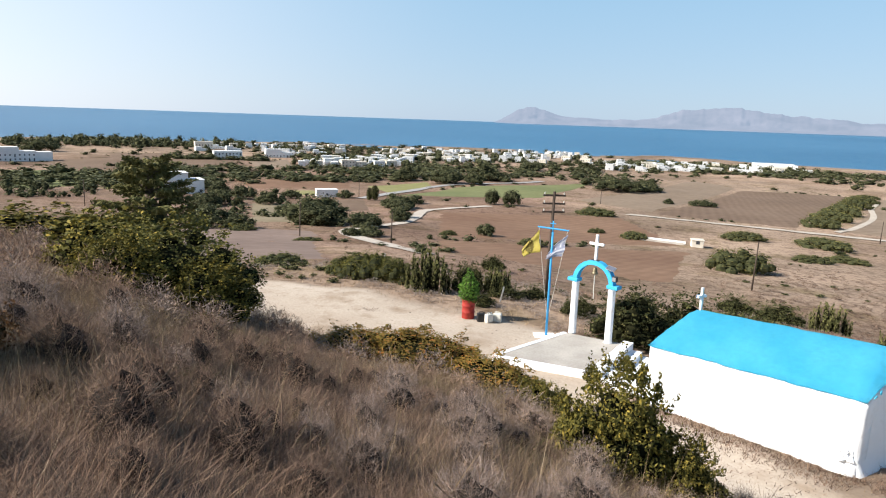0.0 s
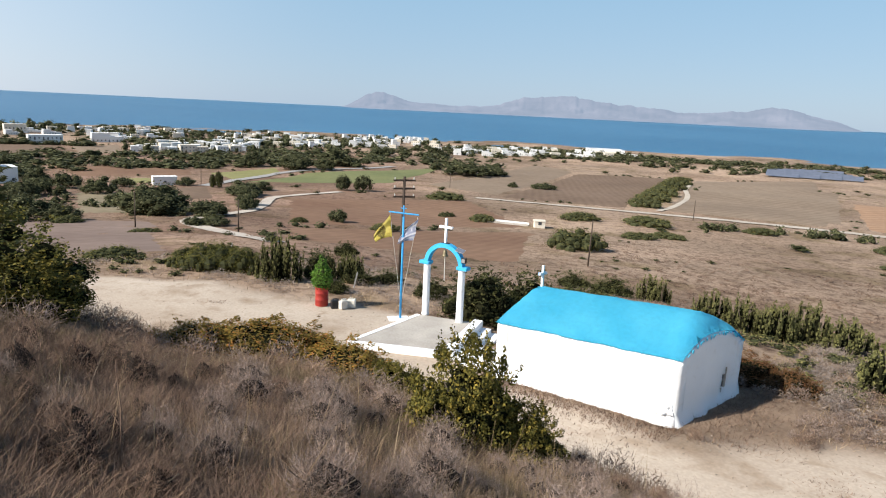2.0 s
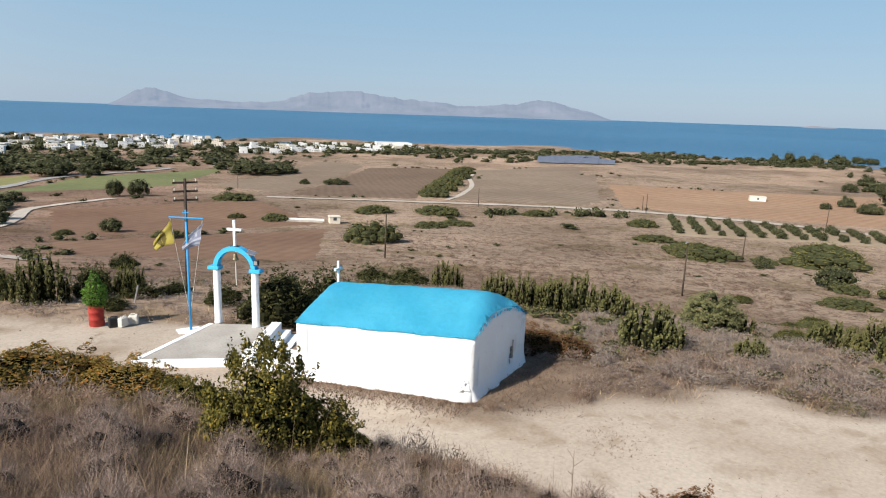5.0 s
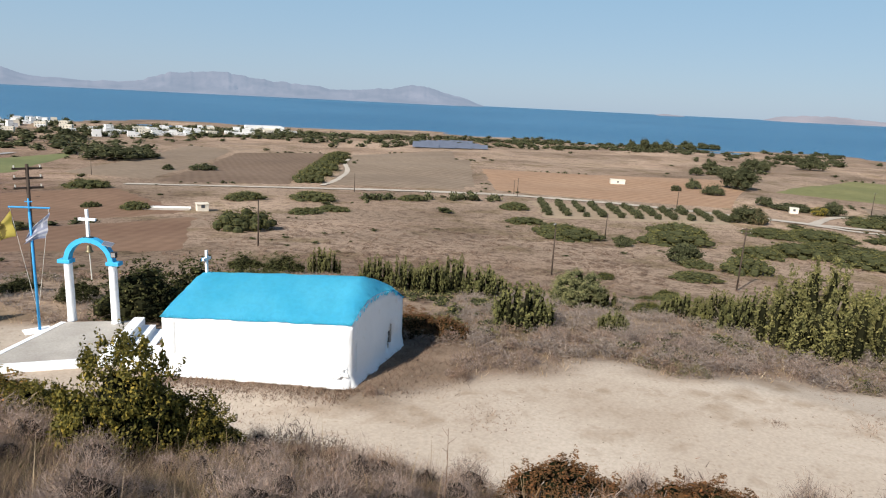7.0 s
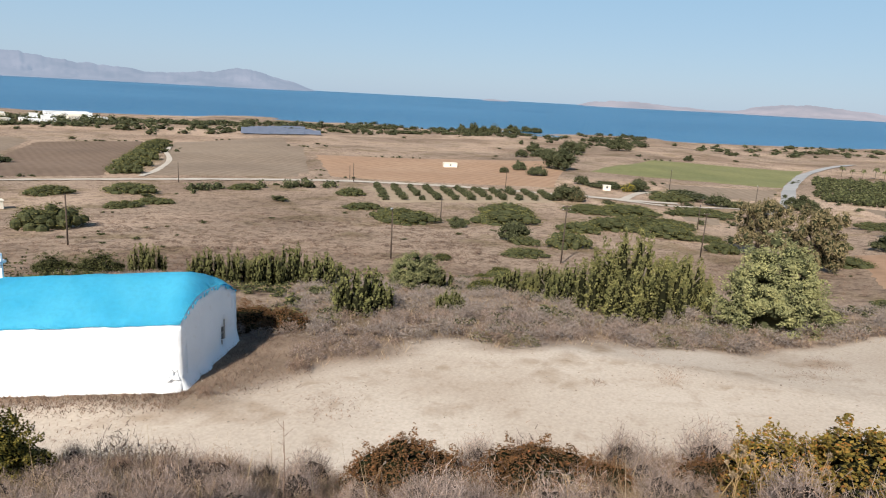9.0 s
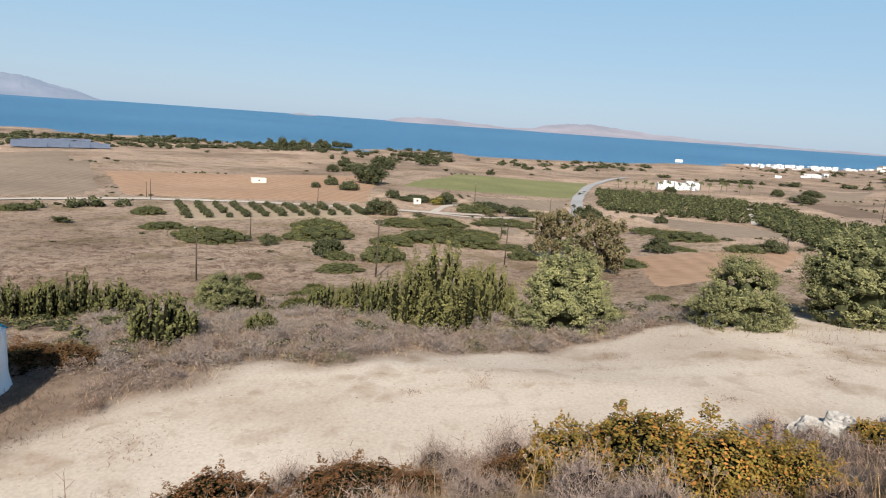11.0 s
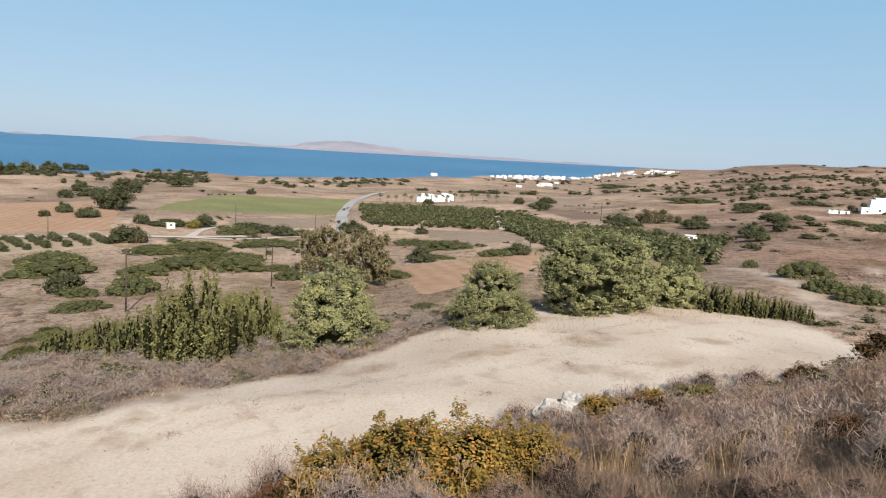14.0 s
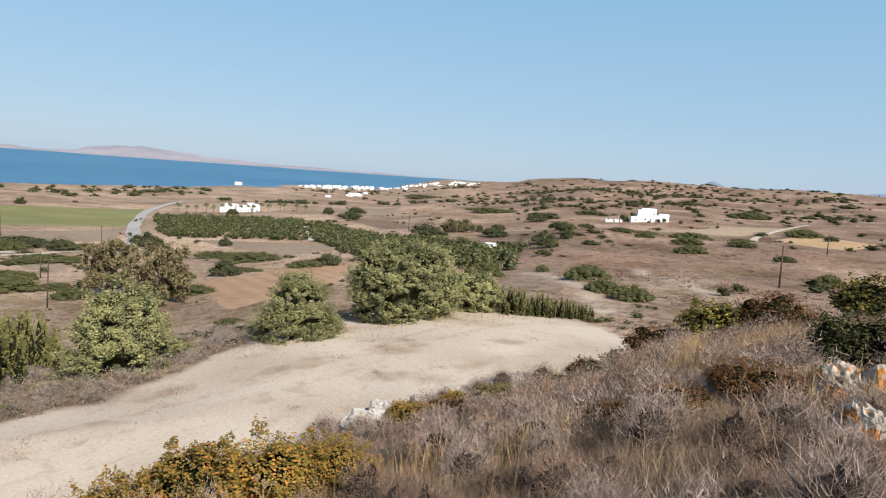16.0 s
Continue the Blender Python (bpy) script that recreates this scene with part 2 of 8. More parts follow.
M_DARK = grain_mat("dark_opening", (0.05, 0.055, 0.065), (0.08, 0.085, 0.095), 1.0, 6.0, 0.4, 0, 0.1)
M_WOOD = grain_mat("weathered_pole_wood", (0.050, 0.036, 0.028), (0.10, 0.074, 0.058), 1.0, 14.0, 0.85, 0.01, 0.3)
# inner masses of plants: the shade between leaves is put into these dark colours
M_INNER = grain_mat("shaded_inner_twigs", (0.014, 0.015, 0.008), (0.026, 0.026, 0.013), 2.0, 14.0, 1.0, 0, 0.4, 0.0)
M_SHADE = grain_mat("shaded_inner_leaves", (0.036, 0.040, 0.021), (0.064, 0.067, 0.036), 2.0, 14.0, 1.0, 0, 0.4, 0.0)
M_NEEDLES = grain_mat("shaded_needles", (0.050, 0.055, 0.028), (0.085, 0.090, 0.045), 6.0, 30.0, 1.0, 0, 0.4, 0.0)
M_TRUNK = grain_mat("bark", (0.13, 0.10, 0.075), (0.22, 0.18, 0.14), 2.0, 14.0, 0.9, 0.02, 0.4)
M_RED = grain_mat("red_paint", (0.34, 0.035, 0.028), (0.42, 0.055, 0.04), 2.0, 12.0, 0.6, 0.004, 0.2)
M_CAN = grain_mat("cream_plastic", (0.62, 0.60, 0.54), (0.70, 0.68, 0.62), 3.0, 14.0, 0.5, 0.002, 0.1)
M_BLACK = grain_mat("black_plastic", (0.02, 0.02, 0.022), (0.04, 0.04, 0.042), 3.0, 14.0, 0.5, 0.002, 0.1)
M_STEEL = grain_mat("galvanised_steel", (0.45, 0.45, 0.46), (0.55, 0.55, 0.56), 3.0, 20.0, 0.45, 0.001, 0.15, 0.5, 0.7)
M_BRONZE = grain_mat("old_bronze", (0.16, 0.13, 0.08), (0.24, 0.20, 0.12), 6.0, 30.0, 0.45, 0.002, 0.3, 0.5, 0.6)
M_PANEL = grain_mat("solar_cells", (0.11, 0.125, 0.165), (0.16, 0.175, 0.22), 0.5, 4.0, 0.3, 0, 0.1, 0.5)
M_ROCK = grain_mat("pale_limestone", (0.33, 0.30, 0.265), (0.50, 0.465, 0.42), 1.6, 9.0, 0.9, 0.06, 0.35)
M_STONE = grain_mat("earth_stained_stones", (0.22, 0.175, 0.135), (0.40, 0.34, 0.28), 0.8, 9.0, 0.9, 0.01, 0.3)
M_EMBLEM = grain_mat("faded_emblem_dye", (0.16, 0.13, 0.04), (0.26, 0.21, 0.06), 4.0, 30.0, 0.8, 0.002, 0.1)
M_YELLOW = grain_mat("yellow_flag_cloth", (0.62, 0.52, 0.12), (0.72, 0.62, 0.20), 2.0, 30.0, 0.8, 0.002, 0.1)
M_CLOTH = grain_mat("white_flag_cloth", (0.66, 0.67, 0.72), (0.74, 0.75, 0.8), 2.0, 30.0, 0.8, 0.002, 0.1)
M_CLOTH_BLUE = grain_mat("faded_blue_flag_cloth", (0.34, 0.37, 0.50), (0.42, 0.45, 0.57), 2.0, 30.0, 0.8, 0.002, 0.1)

L_MASTIC = leaf_mat("mastic_leaves", (0.060, 0.061, 0.018), (0.175, 0.152, 0.036), (0.36, 0.27, 0.055), part_3=0.24)
L_WIDE = leaf_mat("golden_green_leaves", (0.050, 0.056, 0.017), (0.150, 0.142, 0.036), (0.30, 0.24, 0.055), part_3=0.2)
L_MAT = leaf_mat("yellow_green_mat_leaves", (0.066, 0.070, 0.018), (0.150, 0.142, 0.034), (0.22, 0.185, 0.045), part_3=0.15)
L_GOLD = leaf_mat("turning_leaves", (0.123, 0.105, 0.028), (0.286, 0.196, 0.045), (0.448, 0.185, 0.050), part_3=0.30)
L_RUST = leaf_mat("rust_leaves", (0.085, 0.048, 0.022), (0.180, 0.090, 0.038), (0.26, 0.105, 0.045))
L_JUNIPER = leaf_mat("juniper_needles", (0.144, 0.146, 0.060), (0.259, 0.245, 0.103), (0.380, 0.345, 0.161), clumps=9.0)
L_SAGE = leaf_mat("dull_juniper_needles", (0.122, 0.128, 0.054), (0.205, 0.203, 0.086), (0.29, 0.27, 0.125), clumps=9.0)
L_SILVER = leaf_mat("silvery_juniper_needles", (0.225, 0.232, 0.115), (0.32, 0.315, 0.158), (0.39, 0.37, 0.20), clumps=9.0)
L_DARK = leaf_mat("dark_scrub_leaves", (0.038, 0.044, 0.017), (0.090, 0.092, 0.034), (0.151, 0.137, 0.054))
L_SCRUB = leaf_mat("olive_scrub_leaves", (0.082, 0.084, 0.028), (0.170, 0.158, 0.053), (0.24, 0.205, 0.078))
L_TREE = leaf_mat("dull_green_tree_leaves", (0.063, 0.071, 0.038), (0.121, 0.125, 0.063), (0.173, 0.167, 0.086))
L_OLIVE = leaf_mat("olive_leaves", (0.066, 0.075, 0.032), (0.128, 0.134, 0.060), (0.175, 0.168, 0.085))
L_GUM = leaf_mat("gum_tree_leaves", (0.132, 0.110, 0.058), (0.230, 0.186, 0.103), (0.291, 0.230, 0.134))
L_PINE = leaf_mat("pine_needles", (0.085, 0.088, 0.036), (0.165, 0.158, 0.064), (0.25, 0.225, 0.10), clumps=4.0)
L_FRESH = leaf_mat("bright_potted_leaves", (0.06, 0.13, 0.02), (0.12, 0.24, 0.04), (0.18, 0.28, 0.06))
L_YELLOW = leaf_mat("yellow_green_leaves", (0.20, 0.17, 0.03), (0.36, 0.28, 0.05), None)
L_HEATH = leaf_mat("grey_dry_twigs", (0.125, 0.090, 0.076), (0.475, 0.378, 0.336), (0.42, 0.27, 0.18), 0.9)
L_BROWN = leaf_mat("brown_dry_twigs", (0.118, 0.079, 0.061), (0.325, 0.224, 0.172), (0.37, 0.255, 0.175), 0.9)
L_GRASS = leaf_mat("dry_grass", (0.20, 0.142, 0.088), (0.40, 0.300, 0.190), (0.52, 0.43, 0.315), 0.9)
L_GREEN_GRASS = leaf_mat("green_herbs", (0.10, 0.110, 0.04), (0.21, 0.19, 0.075), None)
L_SLOPE = leaf_mat("grey_slope_twigs", (0.185, 0.150, 0.132), (0.355, 0.300, 0.270), (0.30, 0.215, 0.15), 0.9)
# core of the cushion shrubs: shade between twigs put into a dark colour
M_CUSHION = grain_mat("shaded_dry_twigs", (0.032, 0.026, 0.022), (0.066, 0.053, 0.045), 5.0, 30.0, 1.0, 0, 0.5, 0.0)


def lichen_mat():
    """Pale limestone with orange and grey blotches of lichen."""
    m, tree, bsdf = node_mat("lichen_limestone", 0.9)
    co = tree.nodes.new("ShaderNodeTexCoord").outputs["Object"]
    a, _ = ramp_noise(tree, co, 2.2, (0.33, 0.285, 0.235), (0.52, 0.465, 0.40))
    rust, _ = ramp_noise(tree, co, 2.6, (1.0, 1.0, 1.0), (0.86, 0.40, 0.12), 0.50, 0.58, 7.0, 0.6)
    grey, _ = ramp_noise(tree, co, 5.5, (1.0, 1.0, 1.0), (0.34, 0.33, 0.32), 0.60, 0.66, 8.0, 0.4)
    g, f = ramp_noise(tree, co, 16.0, (0.72, 0.71, 0.70), (1.0, 1.0, 1.0), 0.3, 0.6)
    col = mix(tree, mix(tree, mix(tree, a, rust, 1.0, "MULTIPLY"), grey, 0.45, "MULTIPLY"), g, 1.0, "MULTIPLY")
    tree.links.new(col, bsdf.inputs["Base Color"])
    bump(tree, bsdf, f, 0.8, 0.05)
    return m


M_LICHEN = lichen_mat()
L_STRAW = leaf_mat("golden_grass_blades", (0.30, 0.185, 0.085), (0.50, 0.345, 0.175), (0.58, 0.45, 0.28), 0.9)

# ---- terrain ----
# height of the land below the first eye, by compass angle (left of the start view is plus) and distance
RADII = (24, 34, 45, 60, 90, 180, 300, 500, 800, 1200, 2500, 4900)
PLAIN = (
    (40, (-9.2, -9.2, -10.2, -13.0, -18.0, -26.0, -30.5, -35.0, -38.0, -41.0, -60, -60)),
    (10, (-9.2, -9.2, -10.3, -13.3, -18.0, -27.0, -32.0, -36.0, -38.5, -41.5, -60, -60)),
    (-20, (-9.2, -9.9, -12.0, -15.7, -21.5, -28.5, -32.3, -36.0, -39.0, -42.0, -60, -60)),
    (-50, (-9.2, -10.6, -13.0, -16.7, -24.0, -29.0, -32.5, -36.0, -39.2, -42.5, -60, -60)),
    (-80, (-9.0, -10.2, -12.6, -16.5, -24.0, -29.0, -32.5, -36.0, -39.0, -42.0, -60, -60)),
    (-103, (-8.4, -8.5, -9.3, -13.0, -19.0, -23.5, -27.0, -30.5, -33.5, -34.5, -38, -45)),
    (-111, (-8.2, -8.2, -8.6, -11.0, -14.5, -19.5, -21.5, -24.0, -25.0, -16.0, -10, -10)),
    (-122, (-8.0, -8.2, -8.7, -10.0, -12.5, -15.5, -15.5, -16.5, -12.0, 14.0, 20, 20)),
    (-150, (-8.0, -8.0, -8.0, -8.5, -10.0, -13.0, -12.0, -10.0, 0.0, 20.0, 20, 20)),
)
# the bank under the camera: angle, fall of its crest in degrees, distance of the crest, how fast it falls behind
BANK = (
    (180, 1, 25, 0.02), (120, 1, 25, 0.02), (60, 5, 24, 0.03), (34.5, 8.2, 20, 0.05), (28, 10.3, 18, 0.06), (16.5, 15.6, 15, 0.08),
    (9, 18.5, 14, 0.1), (0, 20.4, 12, 0.1), (-11, 23.6, 11, 0.1), (-22, 27.2, 9, 0.1), (-30, 28.2, 8.5, 0.1), (-45, 31.2, 8, 0.1),
    (-53, 31.8, 8, 0.1), (-68, 29.5, 9, 0.1), (-79, 26.9, 10, 0.1), (-94, 23.5, 15, 0.12), (-101, 21.8, 19.5, 0.14), (-109, 19.0, 21, 0.14),
    (-118, 16.2, 22, 0.12), (-126, 13.2, 24, 0.1), (-132, 10, 27, 0.07), (-140, 7.5, 30, 0.05), (-150, 5.5, 30, 0.04), (-180, 1, 25, 0.02),
)
# low mounds and banks on the land inland: place, width, height
MOUNDS = ((70.0, -60.0, 12.0, 1.7), (98.0, -92.0, 18.0, 2.2), (120.0, -75.0, 16.0, 1.6), (150.0, -150.0, 26.0, 2.5), (190.0, -120.0, 24.0, 2.0), (62.0, -36.0, 7.0, 0.8))
SMOOTH_R = np.log(np.array(RADII, float))
P_AZ = np.array([p[0] for p in PLAIN][::-1], float)
P_Z = np.array([p[1] for p in PLAIN][::-1], float)
B_TAB = np.array(BANK[::-1], float)


def soft_noise(x, y, scale, seed=0):
    """A smooth, cheap waviness between about -1 and 1."""
    x, y = np.asarray(x) / scale + seed * 3.7, np.asarray(y) / scale - seed * 1.3
    return (np.sin(1.7 * x + 0.9 * np.sin(1.3 * y)) + np.sin(2.3 * y - 0.7 * x + 1.1 * np.sin(0.9 * x)) + 0.6 * np.sin(3.9 * x + 4.3 * y)) / 2.6


def ground(x, y, foot=False):
    """The height of the land at x, y (numbers or arrays); or with foot, how far the bank stands over the flat there."""
    x, y = np.atleast_1d(np.asarray(x, float)), np.atleast_1d(np.asarray(y, float))
    r = np.maximum(np.hypot(x, y), 0.01)
    az = np.degrees(np.arctan2(-x, y))
    lr = np.clip(np.log(r), SMOOTH_R[0], SMOOTH_R[-1])
    k = np.clip(np.searchsorted(SMOOTH_R, lr) - 1, 0, len(RADII) - 2)
    f = (lr - SMOOTH_R[k]) / (SMOOTH_R[k + 1] - SMOOTH_R[k])
    azp = np.clip(np.where(az > 110, az - 360, az), P_AZ[0], P_AZ[-1])
    j = np.clip(np.searchsorted(P_AZ, azp) - 1, 0, len(P_AZ) - 2)
    g = (azp - P_AZ[j]) / (P_AZ[j + 1] - P_AZ[j])
    g = g * g * (3 - 2 * g)
    low = (P_Z[j, k] * (1 - g) + P_Z[j + 1, k] * g) * (1 - f) + (P_Z[j, k + 1] * (1 - g) + P_Z[j + 1, k + 1] * g) * f
    e, rc, drop = (np.interp(az, B_TAB[:, 0], B_TAB[:, c]) for c in (1, 2, 3))
    bank = -1.75 - r * (np.tan(np.radians(e)) - 1.3 / rc) - drop * np.maximum(0, r - rc) ** 1.6
    bank = bank - np.maximum(0, r - 60) * 0.02
    if foot:
        return bank - low
    z = (low + bank + np.sqrt((low - bank) ** 2 + 0.4)) / 2
    wild = np.clip((r - 3) / 20, 0, 1) * np.clip(np.maximum(bank - low + 0.5, (r - 42) / 20), 0, 1)
    z = z + wild * (0.10 * soft_noise(x, y, 3.0) + np.clip(r / 300, 0, 1) * 1.2 * soft_noise(x, y, 70.0, 2))
    hills = np.clip((-azp - 100) / 12, 0, 1) * np.clip((r - 120) / 400, 0, 1)
    z = z + hills * (3.5 * soft_noise(x, y, 120.0, 5) + np.clip((r - 700) / 500, 0, 1) * 9 * soft_noise(x, y, 260.0, 7))
    for mx, my, wide, tall in MOUNDS:
        z = z + tall * np.exp(-((x - mx) ** 2 + (y - my) ** 2) / wide ** 2)
    return EYE + z


def sea_level(r):
    return EYE - 40.0 + 34.0 * np.maximum(0, np.asarray(r, float) - 950) / 3950


# ---- end of terrain ----

# ---- places ----
# soil, corners
FIELDS = (
    ("red", ((-4.6, 205.1), (60.1, 212.3), (59.6, 148.8), (-4.1, 128.2))),
    ("red", ((-4.0, 125.8), (58.2, 146.0), (35.3, 91.6), (-4.2, 104.6))),
    ("rust", ((72.3, 232.5), (112.8, 204.0), (238.3, 383.2), (168.6, 381.2))),
    ("straw", ((123.3, 202.3), (169.9, 175.8), (342.5, 372.9), (242.6, 366.5))),
    ("orange", ((247.8, 252.6), (369.0, 155.1), (228.7, 102.3), (179.9, 173.3))),
    ("green", ((-21.9, 260.8), (3.4, 320.0), (88.7, 379.3), (41.9, 280.2))),
    ("lime", ((-40.6, 318.5), (-8.4, 349.0), (-5.0, 325.3), (-22.8, 270.6))),
    ("rust", ((-279.2, 458.7), (-160.1, 506.0), (-129.7, 420.9), (-215.2, 343.1))),
    ("green", ((-220.5, 326.7), (-180.5, 344.4), (-140.4, 267.1), (-165.9, 244.8))),
    ("rust", ((-129.4, 254.4), (-100.3, 271.2), (-85.5, 220.6), (-113.7, 212.2))),
    ("red", ((-114.2, 333.8), (-47.4, 352.1), (-40.5, 300.4), (-83.3, 285.9))),
    ("fallow", ((-67.1, 212.3), (-42.8, 219.6), (-30.2, 154.2), (-47.4, 153.1))),
    ("mauve", ((-62.0, 148.0), (-24.4, 137.4), (-9.2, 68.1), (-36.7, 60.6))),
    ("lime", ((-71.9, 283.9), (-55.0, 288.6), (-48.2, 258.8), (-61.5, 254.2))),
    ("rust", ((-44.2, 237.0), (-27.0, 246.9), (-21.0, 199.3), (-33.5, 183.0))),
    ("rust", ((-291.1, 560.0), (-234.7, 567.6), (-151.5, 374.8), (-174.3, 353.5))),
    ("straw", ((-149.5, 496.2), (-129.2, 543.9), (-102.2, 452.4), (-118.0, 407.0))),
    ("meadow", ((313.2, 126.7), (460.6, 140.0), (509.2, 45.8), (334.0, 36.4))),
    ("straw", ((291.1, 85.0), (327.3, 36.5), (268.2, 32.6), (261.4, 68.9))),
    ("orange", ((147.4, 5.6), (179.1, -39.6), (120.5, -22.6), (101.4, -2.5))),
    ("straw", ((272.9, 11.4), (240.7, -29.7), (211.8, -46.2), (190.5, -20.1))),
    ("ochre", ((217.7, -222.9), (240.5, -265.6), (188.1, -249.2), (138.8, -171.5))),
    ("pale", ((255.8, -188.9), (289.1, -277.8), (273.3, -289.5), (232.7, -224.5))),
    ("straw", ((76.6, 239.1), (174.1, 389.1), (167.5, 444.6), (53.6, 277.3))),
    ("pale", ((171.6, 150.4), (213.3, 95.8), (183.9, 78.9), (133.0, 112.4))),
    ("rust", ((388.8, -72.8), (436.9, -109.4), (301.0, -94.9), (316.3, -77.5))),
    ("straw", ((563.4, -106.3), (620.6, -172.3), (477.2, -124.7), (448.7, -77.2))),
    ("straw", ((211.7, 55.4), (216.3, 38.0), (180.0, 30.4), (179.2, 44.9))),
    ("straw", ((246.6, 358.5), (283.8, 290.7), (183.2, 183.4), (129.4, 201.9))),
)
# surface, width, course
ROADS = (
    ("track", 5.0, ((63.0, 224.4), (89.1, 206.6), (114.8, 192.9), (139.9, 181.8), (169.0, 166.1), (182.9, 153.8), (199.5, 129.1), (206.7, 101.4), (210.0, 84.6), (213.5, 69.5), (221.7, 55.4))),
    ("track", 3.0, ((213.6, 96.0), (210.8, 70.8), (211.7, 55.4), (229.4, 39.4), (232.5, 30.6))),
    ("asphalt", 5.5, ((224.2, 30.4), (264.5, 28.2), (338.1, 36.0), (451.7, 42.3), (532.9, 38.9), (597.8, 23.7))),
    ("track", 2.2, ((122.1, 201.5), (140.0, 219.3), (170.8, 259.6), (193.9, 297.4), (222.6, 336.7))),
    ("gravel", 3.4, ((-2.5, 96.5), (-5.5, 101.0), (-11.8, 112.8), (-19.3, 130.4), (-19.6, 142.7), (-10.7, 159.3), (-8.1, 180.8), (-6.1, 203.2), (1.6, 213.7), (15.7, 226.6))),
    ("asphalt", 5.0, ((-31.2, 245.0), (-20.9, 277.3), (-4.9, 322.0), (21.3, 343.5), (55.7, 376.6))),
    ("track", 3.0, ((163.1, -163.9), (218.3, -215.3), (244.9, -249.5), (277.2, -297.5), (313.1, -349.2))),
    ("track", 3.0, ((210.8, 70.8), (245.5, 75.9), (261.4, 68.9))),
    ("track", 2.4, ((245.0, -34.6), (277.7, -37.6), (309.5, -40.3))),
)
LOW_SCRUB = (
    (115.0, 85.4, 15.1, 3.1), (96.1, 47.3, 9.5, 1.8), (69.7, 37.4, 4.4, 1.3), (123.0, 77.6, 6.4, 1.6), (159.1, 43.4, 15.9, 2.1),
    (134.0, 53.5, 11.4, 3.1), (123.8, 213.4, 14.1, 5.3), (140.9, 236.6, 15.8, 5.9), (163.0, 267.4, 17.4, 6.7), (184.4, 296.0, 18.1, 6.2),
    (211.5, 333.6, 19.1, 5.6), (233.2, 363.1, 14.9, 3.5), (1.0, 136.9, 4.2, 1.6), (17.8, 130.0, 6.9, 2.1), (39.5, 167.8, 5.3, 1.9),
    (46.9, 159.0, 7.2, 3.0), (49.7, 213.1, 15.2, 3.1), (77.7, 167.8, 12.9, 3.0), (53.3, 115.8, 13.4, 5.5), (95.0, 160.8, 14.7, 3.7),
    (-15.8, 133.8, 4.7, 1.8), (-41.8, 134.5, 6.2, 1.9), (-23.6, 112.3, 6.0, 1.0), (-11.3, 166.4, 3.6, 3.3), (-13.3, 51.5, 5.2, 1.5),
    (79.3, 170.8, 11.5, 2.4), (79.2, 138.1, 9.7, 2.0), (88.2, 139.8, 10.1, 2.1), (125.2, 154.1, 10.4, 2.5), (143.3, 128.7, 10.1, 3.1),
    (113.6, 88.8, 10.1, 3.3),
)
LOW_SCRUB_EAST = (
    (124.1, 107.2, 11.5, 2.1), (144.2, 76.8, 17.1, 4.7), (107.4, 52.7, 6.3, 2.2), (111.0, 46.0, 9.5, 4.4), (144.8, 50.2, 14.8, 4.1),
    (68.2, 36.2, 4.1, 1.3), (118.3, 90.9, 15.7, 3.4), (170.8, 66.7, 14.4, 2.3), (178.1, 57.8, 19.6, 3.7), (145.2, 37.4, 14.4, 4.1),
    (202.1, 41.7, 19.8, 2.6), (159.6, -8.0, 9.8, 1.4), (160.5, -21.4, 9.9, 2.6), (186.7, -10.5, 21.2, 3.0), (206.6, -0.9, 14.4, 2.6),
    (133.8, 23.8, 7.2, 3.0), (90.4, -3.2, 4.8, 1.2),
)
LOW_SCRUB_SOUTH = (
    (175.7, 68.0, 11.5, 2.7), (183.9, 60.3, 18.6, 2.8), (160.3, 48.0, 19.0, 3.3), (165.7, 41.7, 13.4, 2.8), (196.8, 45.0, 17.6, 2.2),
    (234.9, 38.6, 12.4, 3.0), (233.3, -132.7, 11.6, 4.3), (232.6, -101.5, 8.8, 3.2), (76.7, -48.5, 7.1, 2.9), (57.8, -38.8, 4.4, 1.9), (53.6, -39.4, 4.8, 2.1),
    (95.9, -51.9, 2.5, 1.4), (141.0, -118.8, 9.6, 2.6), (176.1, -147.6, 15.9, 3.3), (197.6, -146.0, 10.6, 2.2), (221.2, -152.0, 11.6, 2.4),
    (376.8, -232.8, 22.9, 3.9), (96.4, -41.9, 7.3, 3.4), (171.6, -53.4, 9.4, 3.2), (455.8, -198.4, 47.2, 4.4), (73.1, -87.7, 4.9, 2.4),
    (179.7, -151.4, 12.2, 2.5), (146.3, -123.8, 8.3, 1.7), (171.9, -165.4, 11.3, 2.1), (231.9, -256.3, 17.9, 4.3), (121.5, -130.6, 6.2, 1.9),
    (98.1, -53.1, 2.5, 1.4), (404.4, -392.5, 29.1, 5.0),
    (131.8, 70.8, 18.0, 4.7), (146.4, 29.3, 8.6, 1.9), (228.8, 60.4, 15.6, 4.4), (155.8, 7.1, 9.0, 3.0), (131.0, 3.4, 11.6, 2.6), (117.5, -35.4, 14.1, 2.5),
    (90.8, -35.1, 4.7, 1.7), (836.4, -257.9, 57.4, 6.1), (155.7, -129.9, 10.4, 2.7), (172.6, -127.3, 7.3, 2.1), (144.5, -139.0, 9.2, 2.3), (185.4, -127.6, 6.5, 2.2),
    (223.4, -248.1, 17.5, 4.7), (385.6, -370.1, 31.5, 6.1), (252.9, -155.0, 8.6, 2.6), (380.9, -200.3, 20.7, 2.6),
)
